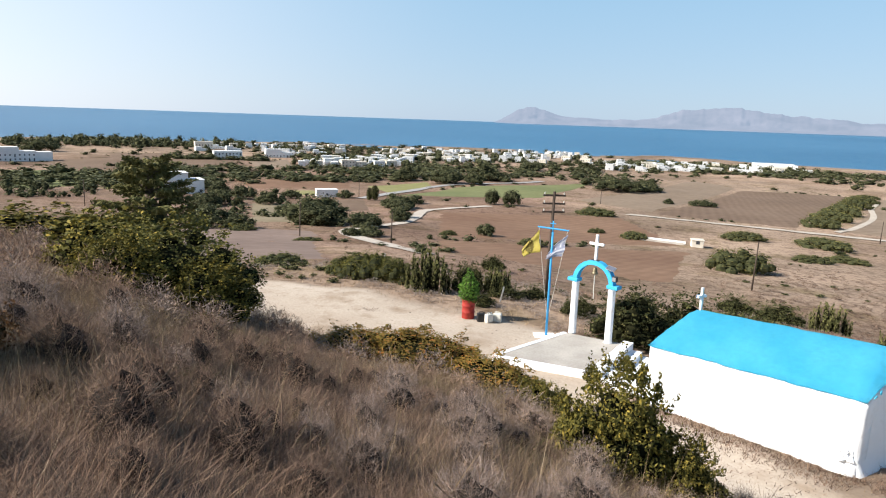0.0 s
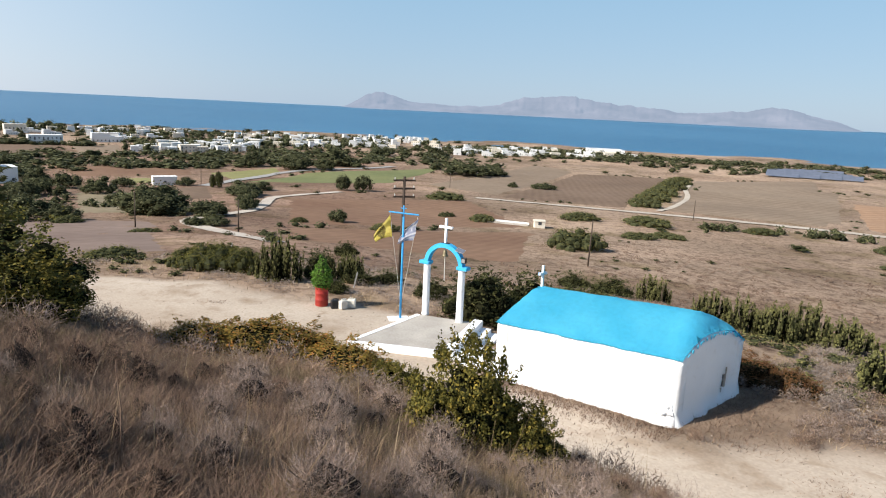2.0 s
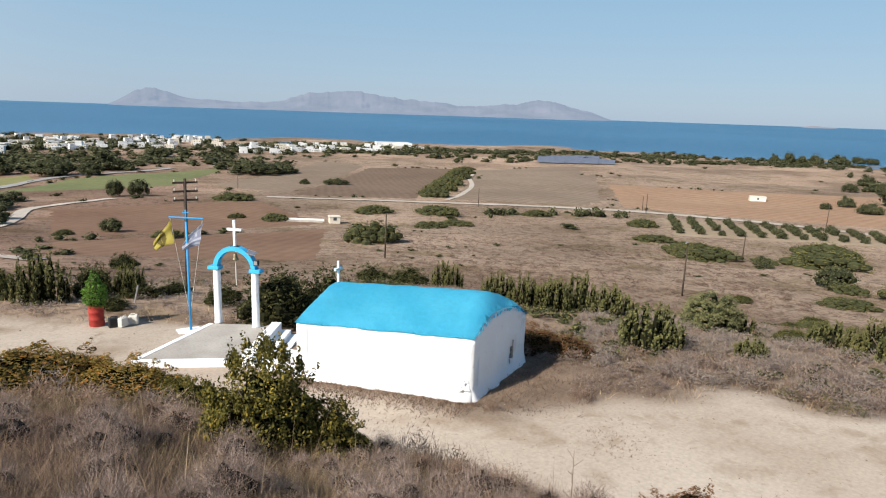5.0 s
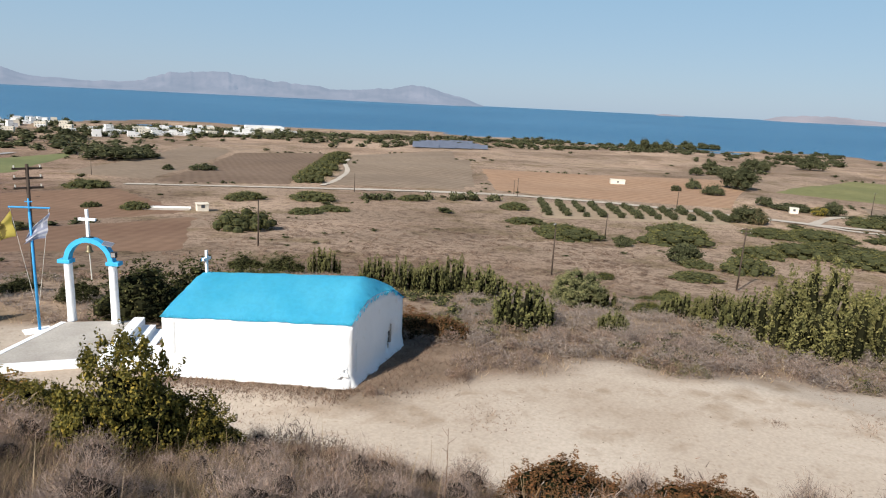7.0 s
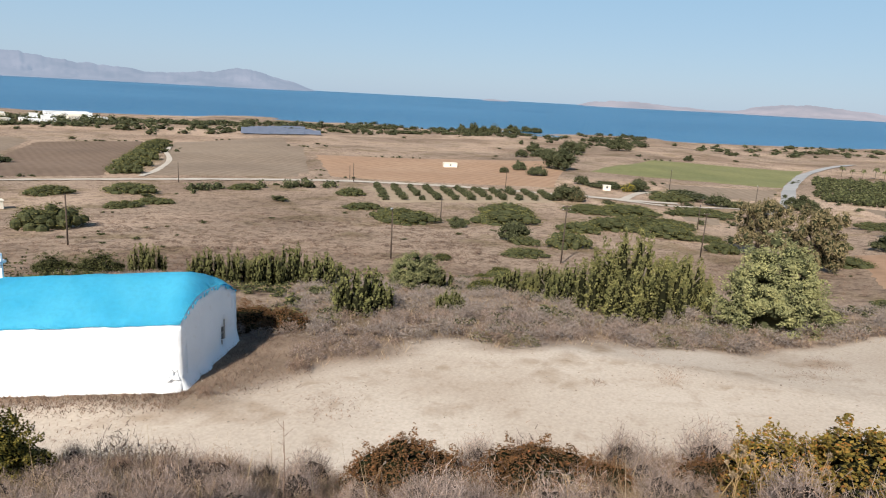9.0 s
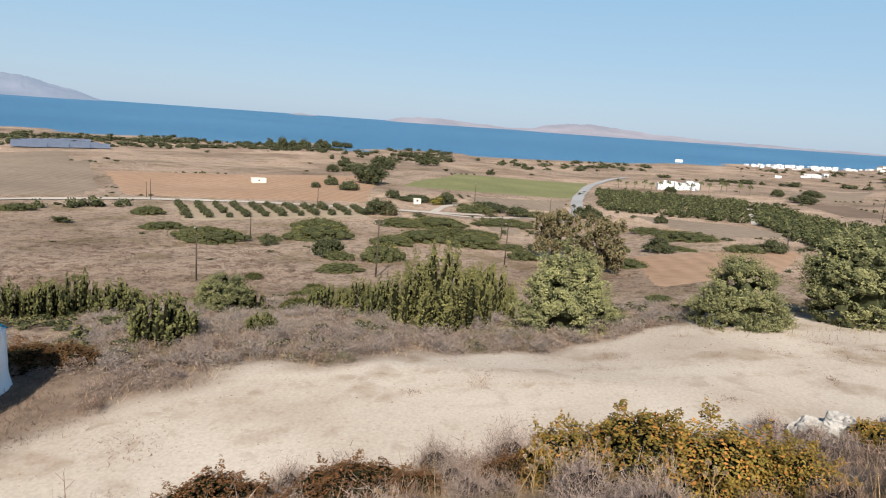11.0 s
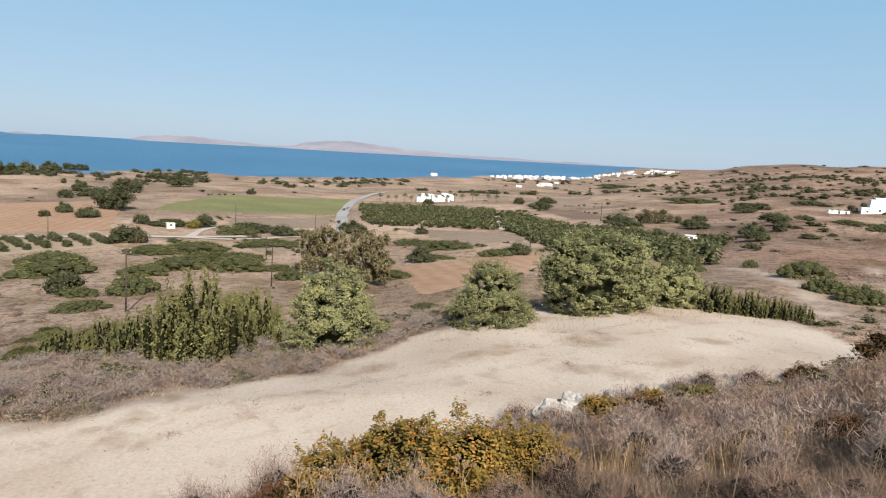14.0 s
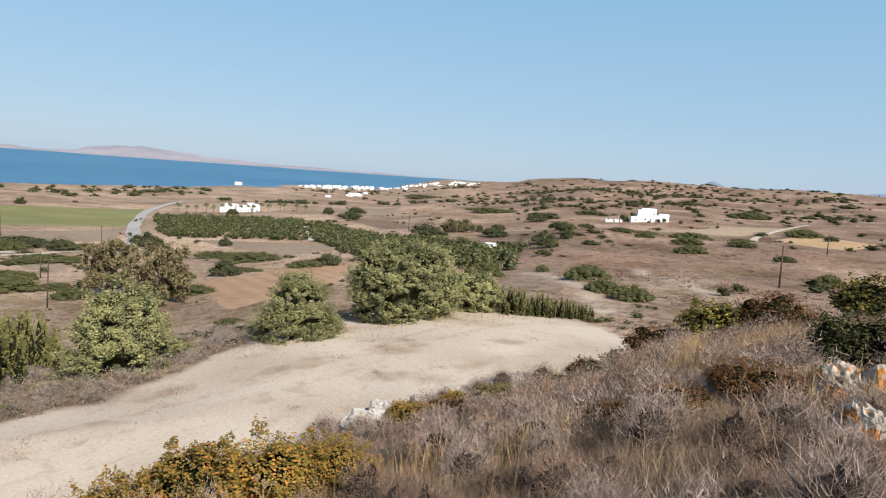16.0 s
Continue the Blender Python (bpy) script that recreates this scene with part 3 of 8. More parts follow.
ROUND_TREES = (
    (-15.4, 210.5, 11.0, 5.7), (-18.1, 146.6, 9.0, 4.5), (-30.3, 154.4, 15.1, 8.5), (0.5, 340.7, 17.7, 10.9), (23.6, 376.1, 22.8, 11.4),
    (-10.9, 228.3, 7.9, 4.1), (9.3, 141.9, 4.7, 3.6), (111.0, 280.2, 11.8, 3.8), (96.3, 281.2, 4.6, 3.2), (17.0, 236.2, 5.8, 7.2),
    (24.1, 235.2, 7.2, 7.2), (-70.7, 228.4, 9.3, 6.9), (-55.3, 207.9, 9.4, 6.2), (-69.8, 202.7, 8.4, 6.1), (-37.6, 248.2, 7.0, 4.0),
    (-13.9, 204.3, 7.1, 4.0), (-20.7, 353.7, 12.3, 9.5), (0.6, 340.1, 11.8, 8.5), (15.1, 336.4, 11.7, 7.2), (91.1, 338.6, 27.3, 8.8),
    (106.0, 339.4, 12.3, 5.7), (-133.3, 337.7, 22.0, 5.2), (64.5, 497.6, 15.2, 8.0), (-339.1, 550.2, 27.9, 15.0), (110.6, 513.8, 18.2, 9.4),
    (-28.9, 150.1, 10.7, 5.8), (-51.3, 141.2, 10.5, 6.1), (-77.0, 212.0, 9.0, 3.2), (-103.5, 276.4, 9.2, 5.6), (-150.5, 315.1, 18.0, 11.0),
    (-128.2, 302.2, 11.4, 7.4), (-56.8, 241.3, 7.7, 4.7), (-32.6, 182.5, 6.5, 3.9), (-11.7, 176.8, 6.2, 4.6), (-44.0, 139.0, 7.0, 4.2),
    (-14.3, 125.8, 5.1, 2.7), (-11.1, 163.7, 4.6, 4.3), (-41.8, 176.0, 9.5, 4.1), (-17.9, 124.8, 4.0, 2.2), (-72.0, 196.0, 9.0, 6.0), (-82.5, 240.0, 9.0, 6.5), (-64.0, 172.0, 7.5, 4.5),
)
ROUND_TREES_EAST = (
    (117.5, 74.4, 3.7, 2.8), (109.3, 56.5, 6.5, 5.0), (243.3, 59.5, 21.8, 4.0), (231.2, 44.9, 8.2, 5.5), (248.0, 21.9, 10.8, 6.2),
    (192.4, 81.8, 10.9, 6.4), (307.0, 137.3, 17.5, 14.4), (266.6, 129.3, 9.0, 6.4), (286.2, 148.7, 7.0, 5.8), (267.1, 146.5, 4.8, 3.8),
    (251.4, 78.9, 9.1, 5.2), (251.1, 91.7, 13.9, 3.8), (241.8, -4.0, 4.6, 3.9), (222.0, -97.9, 10.5, 4.3), (450.5, -72.9, 7.9, 6.5),
    (479.9, -98.6, 12.7, 5.2), (170.6, -91.2, 6.7, 4.8), (185.8, -107.1, 5.2, 3.8), (486.1, -98.5, 10.7, 5.3),
    (372.9, 192.8, 8.3, 7.4), (450.9, 223.8, 11.0, 9.3), (379.0, 178.2, 11.0, 8.3), (460.2, 199.4, 15.4, 13.2), (478.9, 199.7, 11.4, 11.4), (541.5, 189.8, 20.1, 13.8),
    (674.8, 261.7, 19.0, 8.2), (251.8, 102.1, 6.6, 4.8), (265.6, 82.8, 6.1, 5.6), (487.4, 119.0, 7.0, 5.7), (249.7, -103.0, 3.5, 4.0), (265.1, -118.3, 7.0, 3.6),
    (164.1, -27.9, 5.9, 4.5), (156.4, -3.1, 6.9, 3.9), (148.7, -33.7, 4.0, 2.3), (439.4, -10.1, 7.7, 5.4), (487.0, -16.8, 7.7, 5.1), (331.7, -170.4, 11.4, 6.2),
    (346.2, -185.8, 13.7, 5.1), (415.3, -81.8, 16.7, 6.3), (237.9, -76.3, 12.0, 6.8), (158.5, -86.2, 6.3, 4.3), (174.5, -100.7, 4.1, 3.3), (202.9, -114.4, 9.2, 3.7),
    (201.9, -239.1, 5.7, 3.5),
)
SHORE_TREES = (
    (663.0, 425.3, 10.3, 11.7), (594.1, 366.0, 12.8, 18.3), (639.8, 381.3, 13.0, 11.7), (641.8, 368.3, 15.5, 15.5), (730.4, 394.0, 21.8, 13.1), (787.9, 404.7, 15.5, 11.6),
    (790.8, 391.4, 19.3, 10.0),
)
TAN_TREES = ((198.9, 86.4, 6.7, 5.9), (244.1, -88.7, 10.2, 6.4), (246.5, -94.1, 11.5, 6.5), (164.8, -44.1, 4.1, 3.5), (191.5, 78.7, 5.7, 6.0))
TALL_TREES = (
    (136.6, 18.2, 10.2, 10.5), (122.1, 7.4, 9.7, 10.6),
)
POLES = (
    (76.6, 60.1, 0.1, 7.8), (94.4, 40.0, 0.1, 9.4), (121.3, 81.6, 0.1, 5.9), (179.4, 162.0, 0.2, 5.6), (121.4, 180.0, 0.2, 6.2),
    (63.2, 265.1, 0.2, 6.3), (45.8, 94.2, 0.1, 7.4), (-9.1, 112.6, 0.1, 5.6), (177.4, 158.4, 0.2, 6.8), (123.6, 25.5, 0.1, 8.2),
    (166.9, 36.2, 0.1, 6.2), (273.9, 72.8, 0.2, 8.1), (214.2, 116.2, 0.2, 7.4), (185.7, -34.6, 0.2, 3.7), (241.3, 35.1, 0.2, 7.4),
    (-27.5, 123.5, 0.1, 6.3), (-103.7, 187.3, 0.2, 7.7), (-32.9, 250.2, 0.2, 6.8), (65.0, -69.8, 0.1, 3.8), (274.6, -80.0, 0.2, 8.2),
    (127.8, -150.8, 0.2, 5.3),
)
# spacing, count, corners
TOWN = (
    ("dense", 62, ((-100.0, 556.0), (-24.0, 590.0), (-40.0, 498.0), (-104.0, 462.0))),
    ("loose", 26, ((-215.0, 742.0), (-120.0, 840.0), (-96.0, 660.0), (-170.0, 640.0))),
    ("loose", 42, ((-100.0, 720.0), (30.0, 860.0), (30.0, 590.0), (-60.0, 560.0))),
    ("loose", 64, ((-20.0, 720.0), (170.0, 900.0), (160.0, 640.0), (0.0, 560.0))),
    ("loose", 70, ((165.7, 678.3), (357.8, 652.8), (335.4, 611.1), (134.6, 549.3))),
    ("loose", 14, ((-295.6, 769.2), (-176.1, 897.1), (-143.0, 620.1), (-236.0, 627.4))),
    ("far", 130, ((1318.9, -129.5), (2125.7, -872.0), (1395.9, -573.5), (1209.9, -161.1))),
    ("far", 7, ((843.2, -127.9), (1042.8, -231.3), (924.4, -205.4), (790.1, -120.0))),
)
# count, corners
WOODS = (
    (64, ((-150.0, 353.0), (-32.0, 366.0), (-34.0, 340.0), (-136.0, 328.0))),
    (44, ((-215.0, 510.0), (-138.0, 514.0), (-136.0, 497.0), (-211.0, 494.0))),
    (46, ((-170.0, 300.0), (-110.0, 320.0), (-92.0, 262.0), (-128.0, 246.0))),
    (40, ((611.0, 396.0), (781.0, 375.0), (678.0, 343.0), (551.0, 350.0))),
    (130, ((-200.0, 730.0), (-80.0, 860.0), (-46.0, 520.0), (-106.0, 500.0))),
    (100, ((-50.0, 730.0), (130.0, 900.0), (80.0, 590.0), (-10.0, 560.0))),
    (80, ((165.0, 672.0), (350.0, 650.0), (332.0, 616.0), (136.0, 556.0))),
    (70, ((-501.2, 747.3), (-69.0, 897.9), (-59.5, 775.6), (-388.1, 577.6))),
    (50, ((-734.2, 1096.8), (-298.4, 945.1), (-250.5, 793.0), (-474.9, 707.8))),
    (60, ((-69.0, 897.9), (387.6, 696.8), (347.0, 622.8), (-43.4, 568.4))),
    (26, ((-163.5, 242.7), (-135.5, 253.5), (-115.8, 216.3), (-138.1, 204.7))),
    (30, ((-75.8, 204.7), (-28.9, 199.7), (-25.0, 173.0), (-61.7, 166.2))),
    (80, ((955.3, -435.9), (700.8, -846.9), (603.2, -767.8), (822.1, -376.0))),
    (60, ((-385.9, 578.1), (-69.0, 897.9), (-36.0, 472.2), (-222.4, 331.7))),
    (110, ((-118.7, 561.5), (54.3, 686.2), (37.0, 470.7), (-81.7, 382.8))),
    (70, ((54.3, 686.2), (294.3, 676.0), (213.3, 488.8), (33.7, 429.3))),
    (60, ((274.0, 614.6), (542.5, 616.4), (456.8, 518.3), (231.0, 517.4))),
    (70, ((521.7, 592.7), (826.0, 570.6), (675.6, 465.7), (417.3, 473.1))),
    (150, ((-734.2, 1096.8), (-316.1, 1001.3), (-217.6, 688.5), (-450.6, 671.5))),
    (130, ((-298.4, 945.1), (-4.9, 930.3), (-3.5, 721.6), (-210.5, 665.9))),
    (110, ((-158.8, 370.4), (-16.1, 483.4), (-12.0, 364.3), (-114.8, 290.4))),
    (110, ((-216.5, 320.6), (-151.5, 360.4), (-114.8, 290.4), (-170.1, 251.1))),
    (100, ((-43.4, 568.4), (102.0, 565.1), (69.1, 379.5), (-25.6, 338.2))),
    (40, ((163.6, 913.0), (391.1, 692.5), (345.7, 610.8), (118.0, 655.4))),
    (150, ((433.0, 542.8), (964.6, 466.5), (746.6, 360.2), (413.9, 414.1))),
    (90, ((820.2, 396.1), (889.8, 271.6), (629.4, 190.9), (516.5, 237.5))),
    (80, ((720.8, 200.9), (1096.7, 14.6), (797.0, 9.0), (579.2, 128.0))),
    (90, ((248.0, 599.8), (479.0, 591.2), (333.5, 411.5), (220.1, 533.0))),
    (60, ((1165.9, -114.8), (1446.6, -594.1), (1074.2, -442.1), (979.2, -130.9))),
    (70, ((1001.2, -572.2), (908.7, -770.6), (778.8, -663.0), (813.7, -443.0))),
    (60, ((-147.8, 374.6), (4.9, 515.5), (12.4, 342.8), (-130.3, 330.0))),
    (40, ((-64.6, 841.3), (176.7, 987.5), (116.8, 543.1), (-12.0, 485.6))),
    (40, ((31.5, 518.5), (155.3, 671.0), (106.9, 459.0), (23.2, 375.4))),
    (46, ((290.7, 490.1), (614.7, 516.3), (543.7, 456.1), (252.1, 424.9))),
    (40, ((600.7, 513.1), (895.3, 421.5), (764.0, 358.9), (536.7, 457.9))),
    (24, ((751.2, 479.9), (857.0, 418.7), (804.6, 392.6), (658.8, 420.4))),
    (60, ((520.9, 467.4), (837.6, 256.7), (719.1, 220.0), (457.5, 410.5))),
    (24, ((505.7, 268.7), (653.0, 272.4), (328.6, 136.2), (373.1, 183.4))),
    (50, ((796.4, -142.0), (940.1, -502.0), (506.6, -272.4), (687.1, -153.5))),
    (150, ((908.5, -369.2), (822.2, -992.2), (310.9, -408.9), (454.9, -209.5))),
    (30, ((-203.6, 303.2), (-164.8, 325.0), (-136.8, 269.3), (-172.1, 255.6))),
    (26, ((638.3, 47.4), (619.2, -78.7), (647.5, -134.4), (598.2, -26.8))),
    (34, ((-39.1, 168.8), (-26.4, 172.6), (-22.4, 146.2), (-33.5, 144.6))),
    (26, ((111.5, 161.3), (163.7, 155.2), (154.3, 146.2), (104.7, 151.4))),
    (40, ((857.0, -425.8), (894.2, -758.6), (525.6, -449.3), (542.4, -296.5))),
    (90, ((160.0, 690.0), (300.0, 660.0), (285.0, 610.0), (150.0, 620.0))),
    (100, ((290.0, 665.0), (450.0, 590.0), (425.0, 545.0), (280.0, 605.0))),
    (60, ((440.0, 590.0), (600.0, 500.0), (575.0, 465.0), (425.0, 545.0))),
    (30, ((89.5, 462.2), (136.7, 428.1), (108.9, 351.0), (70.1, 362.3))),
)
OLIVE_ROWS = ((173.5, 148.4), (208.8, 96.7), (187.5, 82.8), (138.5, 114.5))
GROVE_WEST = ((434.6, 34.9), (368.3, -45.2), (245.6, -32.2), (285.4, 19.5))
GROVE_EAST = ((331.4, -46.3), (167.2, -83.1), (104.7, -48.2), (242.2, -36.8))
SHORE_BELT = ((-508.5, 758.2), (-260.5, 847.7), (-220.5, 717.4), (-410.5, 611.4))
PANELS = ((388.2, 472.1), (452.2, 481.0), (383.9, 379.6), (336.8, 412.1))

# ---- building helpers ----


def fast_mesh(name, verts, faces, mats, index=None, smooth=False):
    """A mesh from arrays of vertices and of faces with one number of corners."""
    verts, faces = np.asarray(verts, np.float32), np.asarray(faces, np.int32)
    me = bpy.data.meshes.new(name)
    n, k = faces.shape
    me.vertices.add(len(verts))
    me.vertices.foreach_set("co", verts.ravel())
    me.loops.add(n * k)
    me.loops.foreach_set("vertex_index", faces.ravel())
    me.polygons.add(n)
    me.polygons.foreach_set("loop_start", np.arange(0, n * k, k, dtype=np.int32))
    for m in mats:
        me.materials.append(m)
    if index is not None:
        me.polygons.foreach_set("material_index", np.asarray(index, np.int32))
    me.polygons.foreach_set("use_smooth", np.full(n, smooth))
    me.update(calc_edges=True)
    return me


def finish(bm, name, material, smooth=False):
    me = bpy.data.meshes.new(name)
    bmesh.ops.recalc_face_normals(bm, faces=bm.faces)
    for f in bm.faces:
        f.smooth = smooth
    bm.to_mesh(me)
    bm.free()
    for m in material if isinstance(material, (list, tuple)) else (material,):
        me.materials.append(m)
    return me


def part(name, bm, material, parent, label="", smooth=False):
    """One mesh object under a thing or a part; bm may be a mesh."""
    me = finish(bm, name, material, smooth) if isinstance(bm, bmesh.types.BMesh) else bm
    ob = new(name, me)
    ob.parent = parent
    if label:
        ob["label"] = label
    return ob


def thing(name, m, label, category, group="", kind=""):
    ob = new(name)
    ob.empty_display_size = 0.2
    ob.matrix_world = m
    return tagged(ob, label, category, group, kind)


def box(bm, x0, x1, y0, y1, z0, z1, bevel=0.0):
    r = bmesh.ops.create_cube(bm, size=1.0, matrix=Matrix.Translation(((x0 + x1) / 2, (y0 + y1) / 2, (z0 + z1) / 2)) @ Matrix.Diagonal((x1 - x0, y1 - y0, z1 - z0, 1)))
    if bevel:
        edges = {e for v in r["verts"] for e in v.link_edges}
        bmesh.ops.bevel(bm, geom=list(edges), offset=bevel, segments=2, affect="EDGES", profile=0.5)
    return bm


def box_mesh(*a, bevel=0.0):
    return box(bmesh.new(), *a, bevel=bevel)


def rod(bm, p, q, r0, r1=None, sides=10):
    """A round bar from p to q."""
    p, q = Vector(p), Vector(q)
    d = q - p
    m = Matrix.Translation((p + q) / 2) @ d.to_track_quat("Z", "Y").to_matrix().to_4x4()
    bmesh.ops.create_cone(bm, cap_ends=True, segments=sides, radius1=r0, radius2=r0 if r1 is None else r1, depth=d.length, matrix=m)
    return bm


def turned(bm, rings, sides=20):
    """A turned body from (radius, height) rings."""
    loops = []
    for r, z in rings:
        loops.append([bm.verts.new((r * math.cos(2 * math.pi * k / sides), r * math.sin(2 * math.pi * k / sides), z)) for k in range(sides)])
    for a, b in zip(loops, loops[1:]):
        for k in range(sides):
            bm.faces.new((a[k], a[(k + 1) % sides], b[(k + 1) % sides], b[k]))
    bm.faces.new(loops[0][::-1])
    bm.faces.new(loops[-1])
    return bm


def high(x, y):
    return float(ground(x, y)[0])


# ---- ground, sea and distance ----
# outer edge of the bare earth, by angle
SAND_EDGE = np.array(((-180, 10), (-140, 24), (-135, 30), (-130, 37), (-126, 42), (-122, 47), (-115, 47), (-110, 45), (-105, 43), (-98, 39.5), (-90, 32.5),
                      (-85, 30.2), (-74, 26.6), (-60, 24.6), (-52, 23.3), (-45, 21.3), (-38, 19.8), (-30, 20.5), (-22, 23), (-14, 28.5), (-6, 31), (-2, 32),
                      (4, 34.5), (8, 36.5), (16, 40.5), (30, 44), (45, 40), (60, 10)), float)


# bare worn crests of the dry banks inland
CRESTS = (
    ((97.0, -49.6), (91.0, -49.4), (85.1, -48.1), (76.0, -44.8), (67.1, -41.1), (60.0, -37.9), (53.8, -34.9), (48.6, -33.0)),
    ((96.0, -71.0), (84.0, -63.6), (71.2, -57.6), (62.9, -54.7), (58.1, -53.5)),
    ((44.6, -27.6), (44.9, -29.2), (45.2, -31.0), (45.4, -32.6)),
)
# middle lines of the wheel tracks
RUTS = (
    ((13.0, 13.6), (17.0, 11.2), (21.5, 6.5), (24.6, 1.0), (28.0, -5.5), (33.5, -12.5), (38.0, -20.0), (36.0, -30.0)),
    ((6.0, 17.6), (0.5, 22.5), (-3.0, 27.0), (-6.5, 33.0), (-14.0, 36.5), (-22.0, 37.0)),
    ((1.0, 24.5), (-4.5, 29.5), (-5.0, 34.0), (-1.5, 35.0), (0.5, 31.0), (0.0, 26.0)),
)


def smooth_course(points, step):
    """A rounded course through points, at even steps."""
    p = np.array(points, float)
    ext = np.vstack([2 * p[0] - p[1], p, 2 * p[-1] - p[-2]])
    out = []
    for k in range(1, len(ext) - 2):
        a, b, c, d = ext[k - 1:k + 3]
        n = max(2, int(np.linalg.norm(c - b) / step))
        for t in np.arange(n) / n:
            out.append(0.5 * (2 * b + (c - a) * t + (2 * a - 5 * b + 4 * c - d) * t * t + (3 * b - a - 3 * c + d) * t ** 3))
    out.append(p[-1])
    return np.array(out)


def make_ground():
    az = np.radians(np.concatenate([np.arange(46, -160, -0.6), np.arange(-160, -314, -3.0)]))
    rr = np.concatenate([np.linspace(0.0, 1.6, 3), np.geomspace(2.0, 14, 40), np.arange(14.4, 52, 0.5), np.geomspace(52.6, 900, 130), np.geomspace(930, 4900, 40)])
    a, r = np.meshgrid(az, rr)
    x, y = -np.sin(a) * r, np.cos(a) * r
    z = ground(x.ravel(), y.ravel()).reshape(x.shape)
    ni, nj = x.shape
    verts = np.stack([x, y, z], -1).reshape(-1, 3)
    i, j = np.meshgrid(np.arange(ni - 1), np.arange(nj), indexing="ij")
    j2 = (j + 1) % nj
    faces = np.stack([i * nj + j, (i + 1) * nj + j, (i + 1) * nj + j2, i * nj + j2], -1).reshape(-1, 4)
    me = fast_mesh("ground", verts, faces, [M_GROUND], smooth=True)
    deg = np.degrees(np.arctan2(-verts[:, 0], verts[:, 1]))
    rad = np.hypot(verts[:, 0], verts[:, 1])
    wob = 0.7 * soft_noise(verts[:, 0], verts[:, 1], 1.6) + 0.9 * soft_noise(verts[:, 0], verts[:, 1], 4.5, 3)
    edge = np.interp(deg, SAND_EDGE[:, 0], SAND_EDGE[:, 1])
    level = np.clip(0.2 - ground(verts[:, 0], verts[:, 1], True) / 0.7 + 0.4 * wob, 0, 1)
    sand = np.clip((edge - rad + wob) / 1.6, 0, 1) * level
    far = np.clip((rad - 19) / 8, 0, 1)
    # soil and weeds gather along the foot of the chapel
    rel = verts[:, :2] - np.array((11.42, 16.40))
    uv = rel @ np.linalg.inv(np.array([[-4.39, 3.78], [4.52, 2.16]])).T
    off = np.hypot(np.maximum(np.abs(uv[:, 0] - 0.5) - 0.5, 0) * 6.2, np.maximum(np.abs(uv[:, 1] - 0.5) - 0.5, 0) * 4.7)
    sand = sand * np.clip((off + 0.5 * wob - 0.35) / 0.9, 0, 1)
    near = np.nonzero((rad > 38) & (rad < 130) & (deg < -100) & (deg > -145))[0]
    for course in CRESTS:
        c = smooth_course(course, 0.8)
        d = np.min(np.hypot(verts[near, 0][:, None] - c[None, :, 0], verts[near, 1][:, None] - c[None, :, 1]), 1)
        sand[near] = np.maximum(sand[near], 0.75 * np.exp(-(d / 1.2) ** 2))
    # wheel ruts on the bare earth
    rut = np.zeros(len(verts))
    for course in RUTS:
        c = smooth_course(course, 0.4)
        for block in range(0, len(verts), 20000):
            v = verts[block:block + 20000]
            pick = np.nonzero(np.hypot(v[:, 0], v[:, 1]) < 60)[0]
            if len(pick):
                d = np.min(np.hypot(v[pick, 0][:, None] - c[None, :, 0], v[pick, 1][:, None] - c[None, :, 1]), 1)
                rut[block + pick] = np.maximum(rut[block + pick], np.exp(-(np.abs(d - 0.85) / 0.20) ** 2))
    rut *= np.clip(0.75 + 0.5 * soft_noise(verts[:, 0], verts[:, 1], 2.7, 13), 0, 1)
    # darker withered heath on the western plain and on the rolling land inland
    ragged = 0.5 + 0.6 * soft_noise(verts[:, 0], verts[:, 1], 26.0, 41) + 0.35 * soft_noise(verts[:, 0], verts[:, 1], 8.0, 42)
    west = np.clip((deg + 17) / 10, 0, 1) * np.clip((rad - 48) / 20, 0, 1) * np.clip((620 - rad) / 150, 0, 1)
    inland = np.clip((-deg - 108) / 8, 0, 1) * np.clip((rad - 40) / 30, 0, 1)
    heath = np.clip(np.maximum(west * (0.55 + 0.6 * ragged), inland * 1.25 * ragged), 0, 1)
    for name, values in (("sand", sand), ("far", far), ("rut", rut), ("heath", heath)):
        at = me.attributes.new(name, "FLOAT", "POINT")
        at.data.foreach_set("value", values.astype(np.float32))
    return tagged(new("ground", me), "dry grassy hillside falling to a plain, with bare pale earth", "ground", kind="structure")


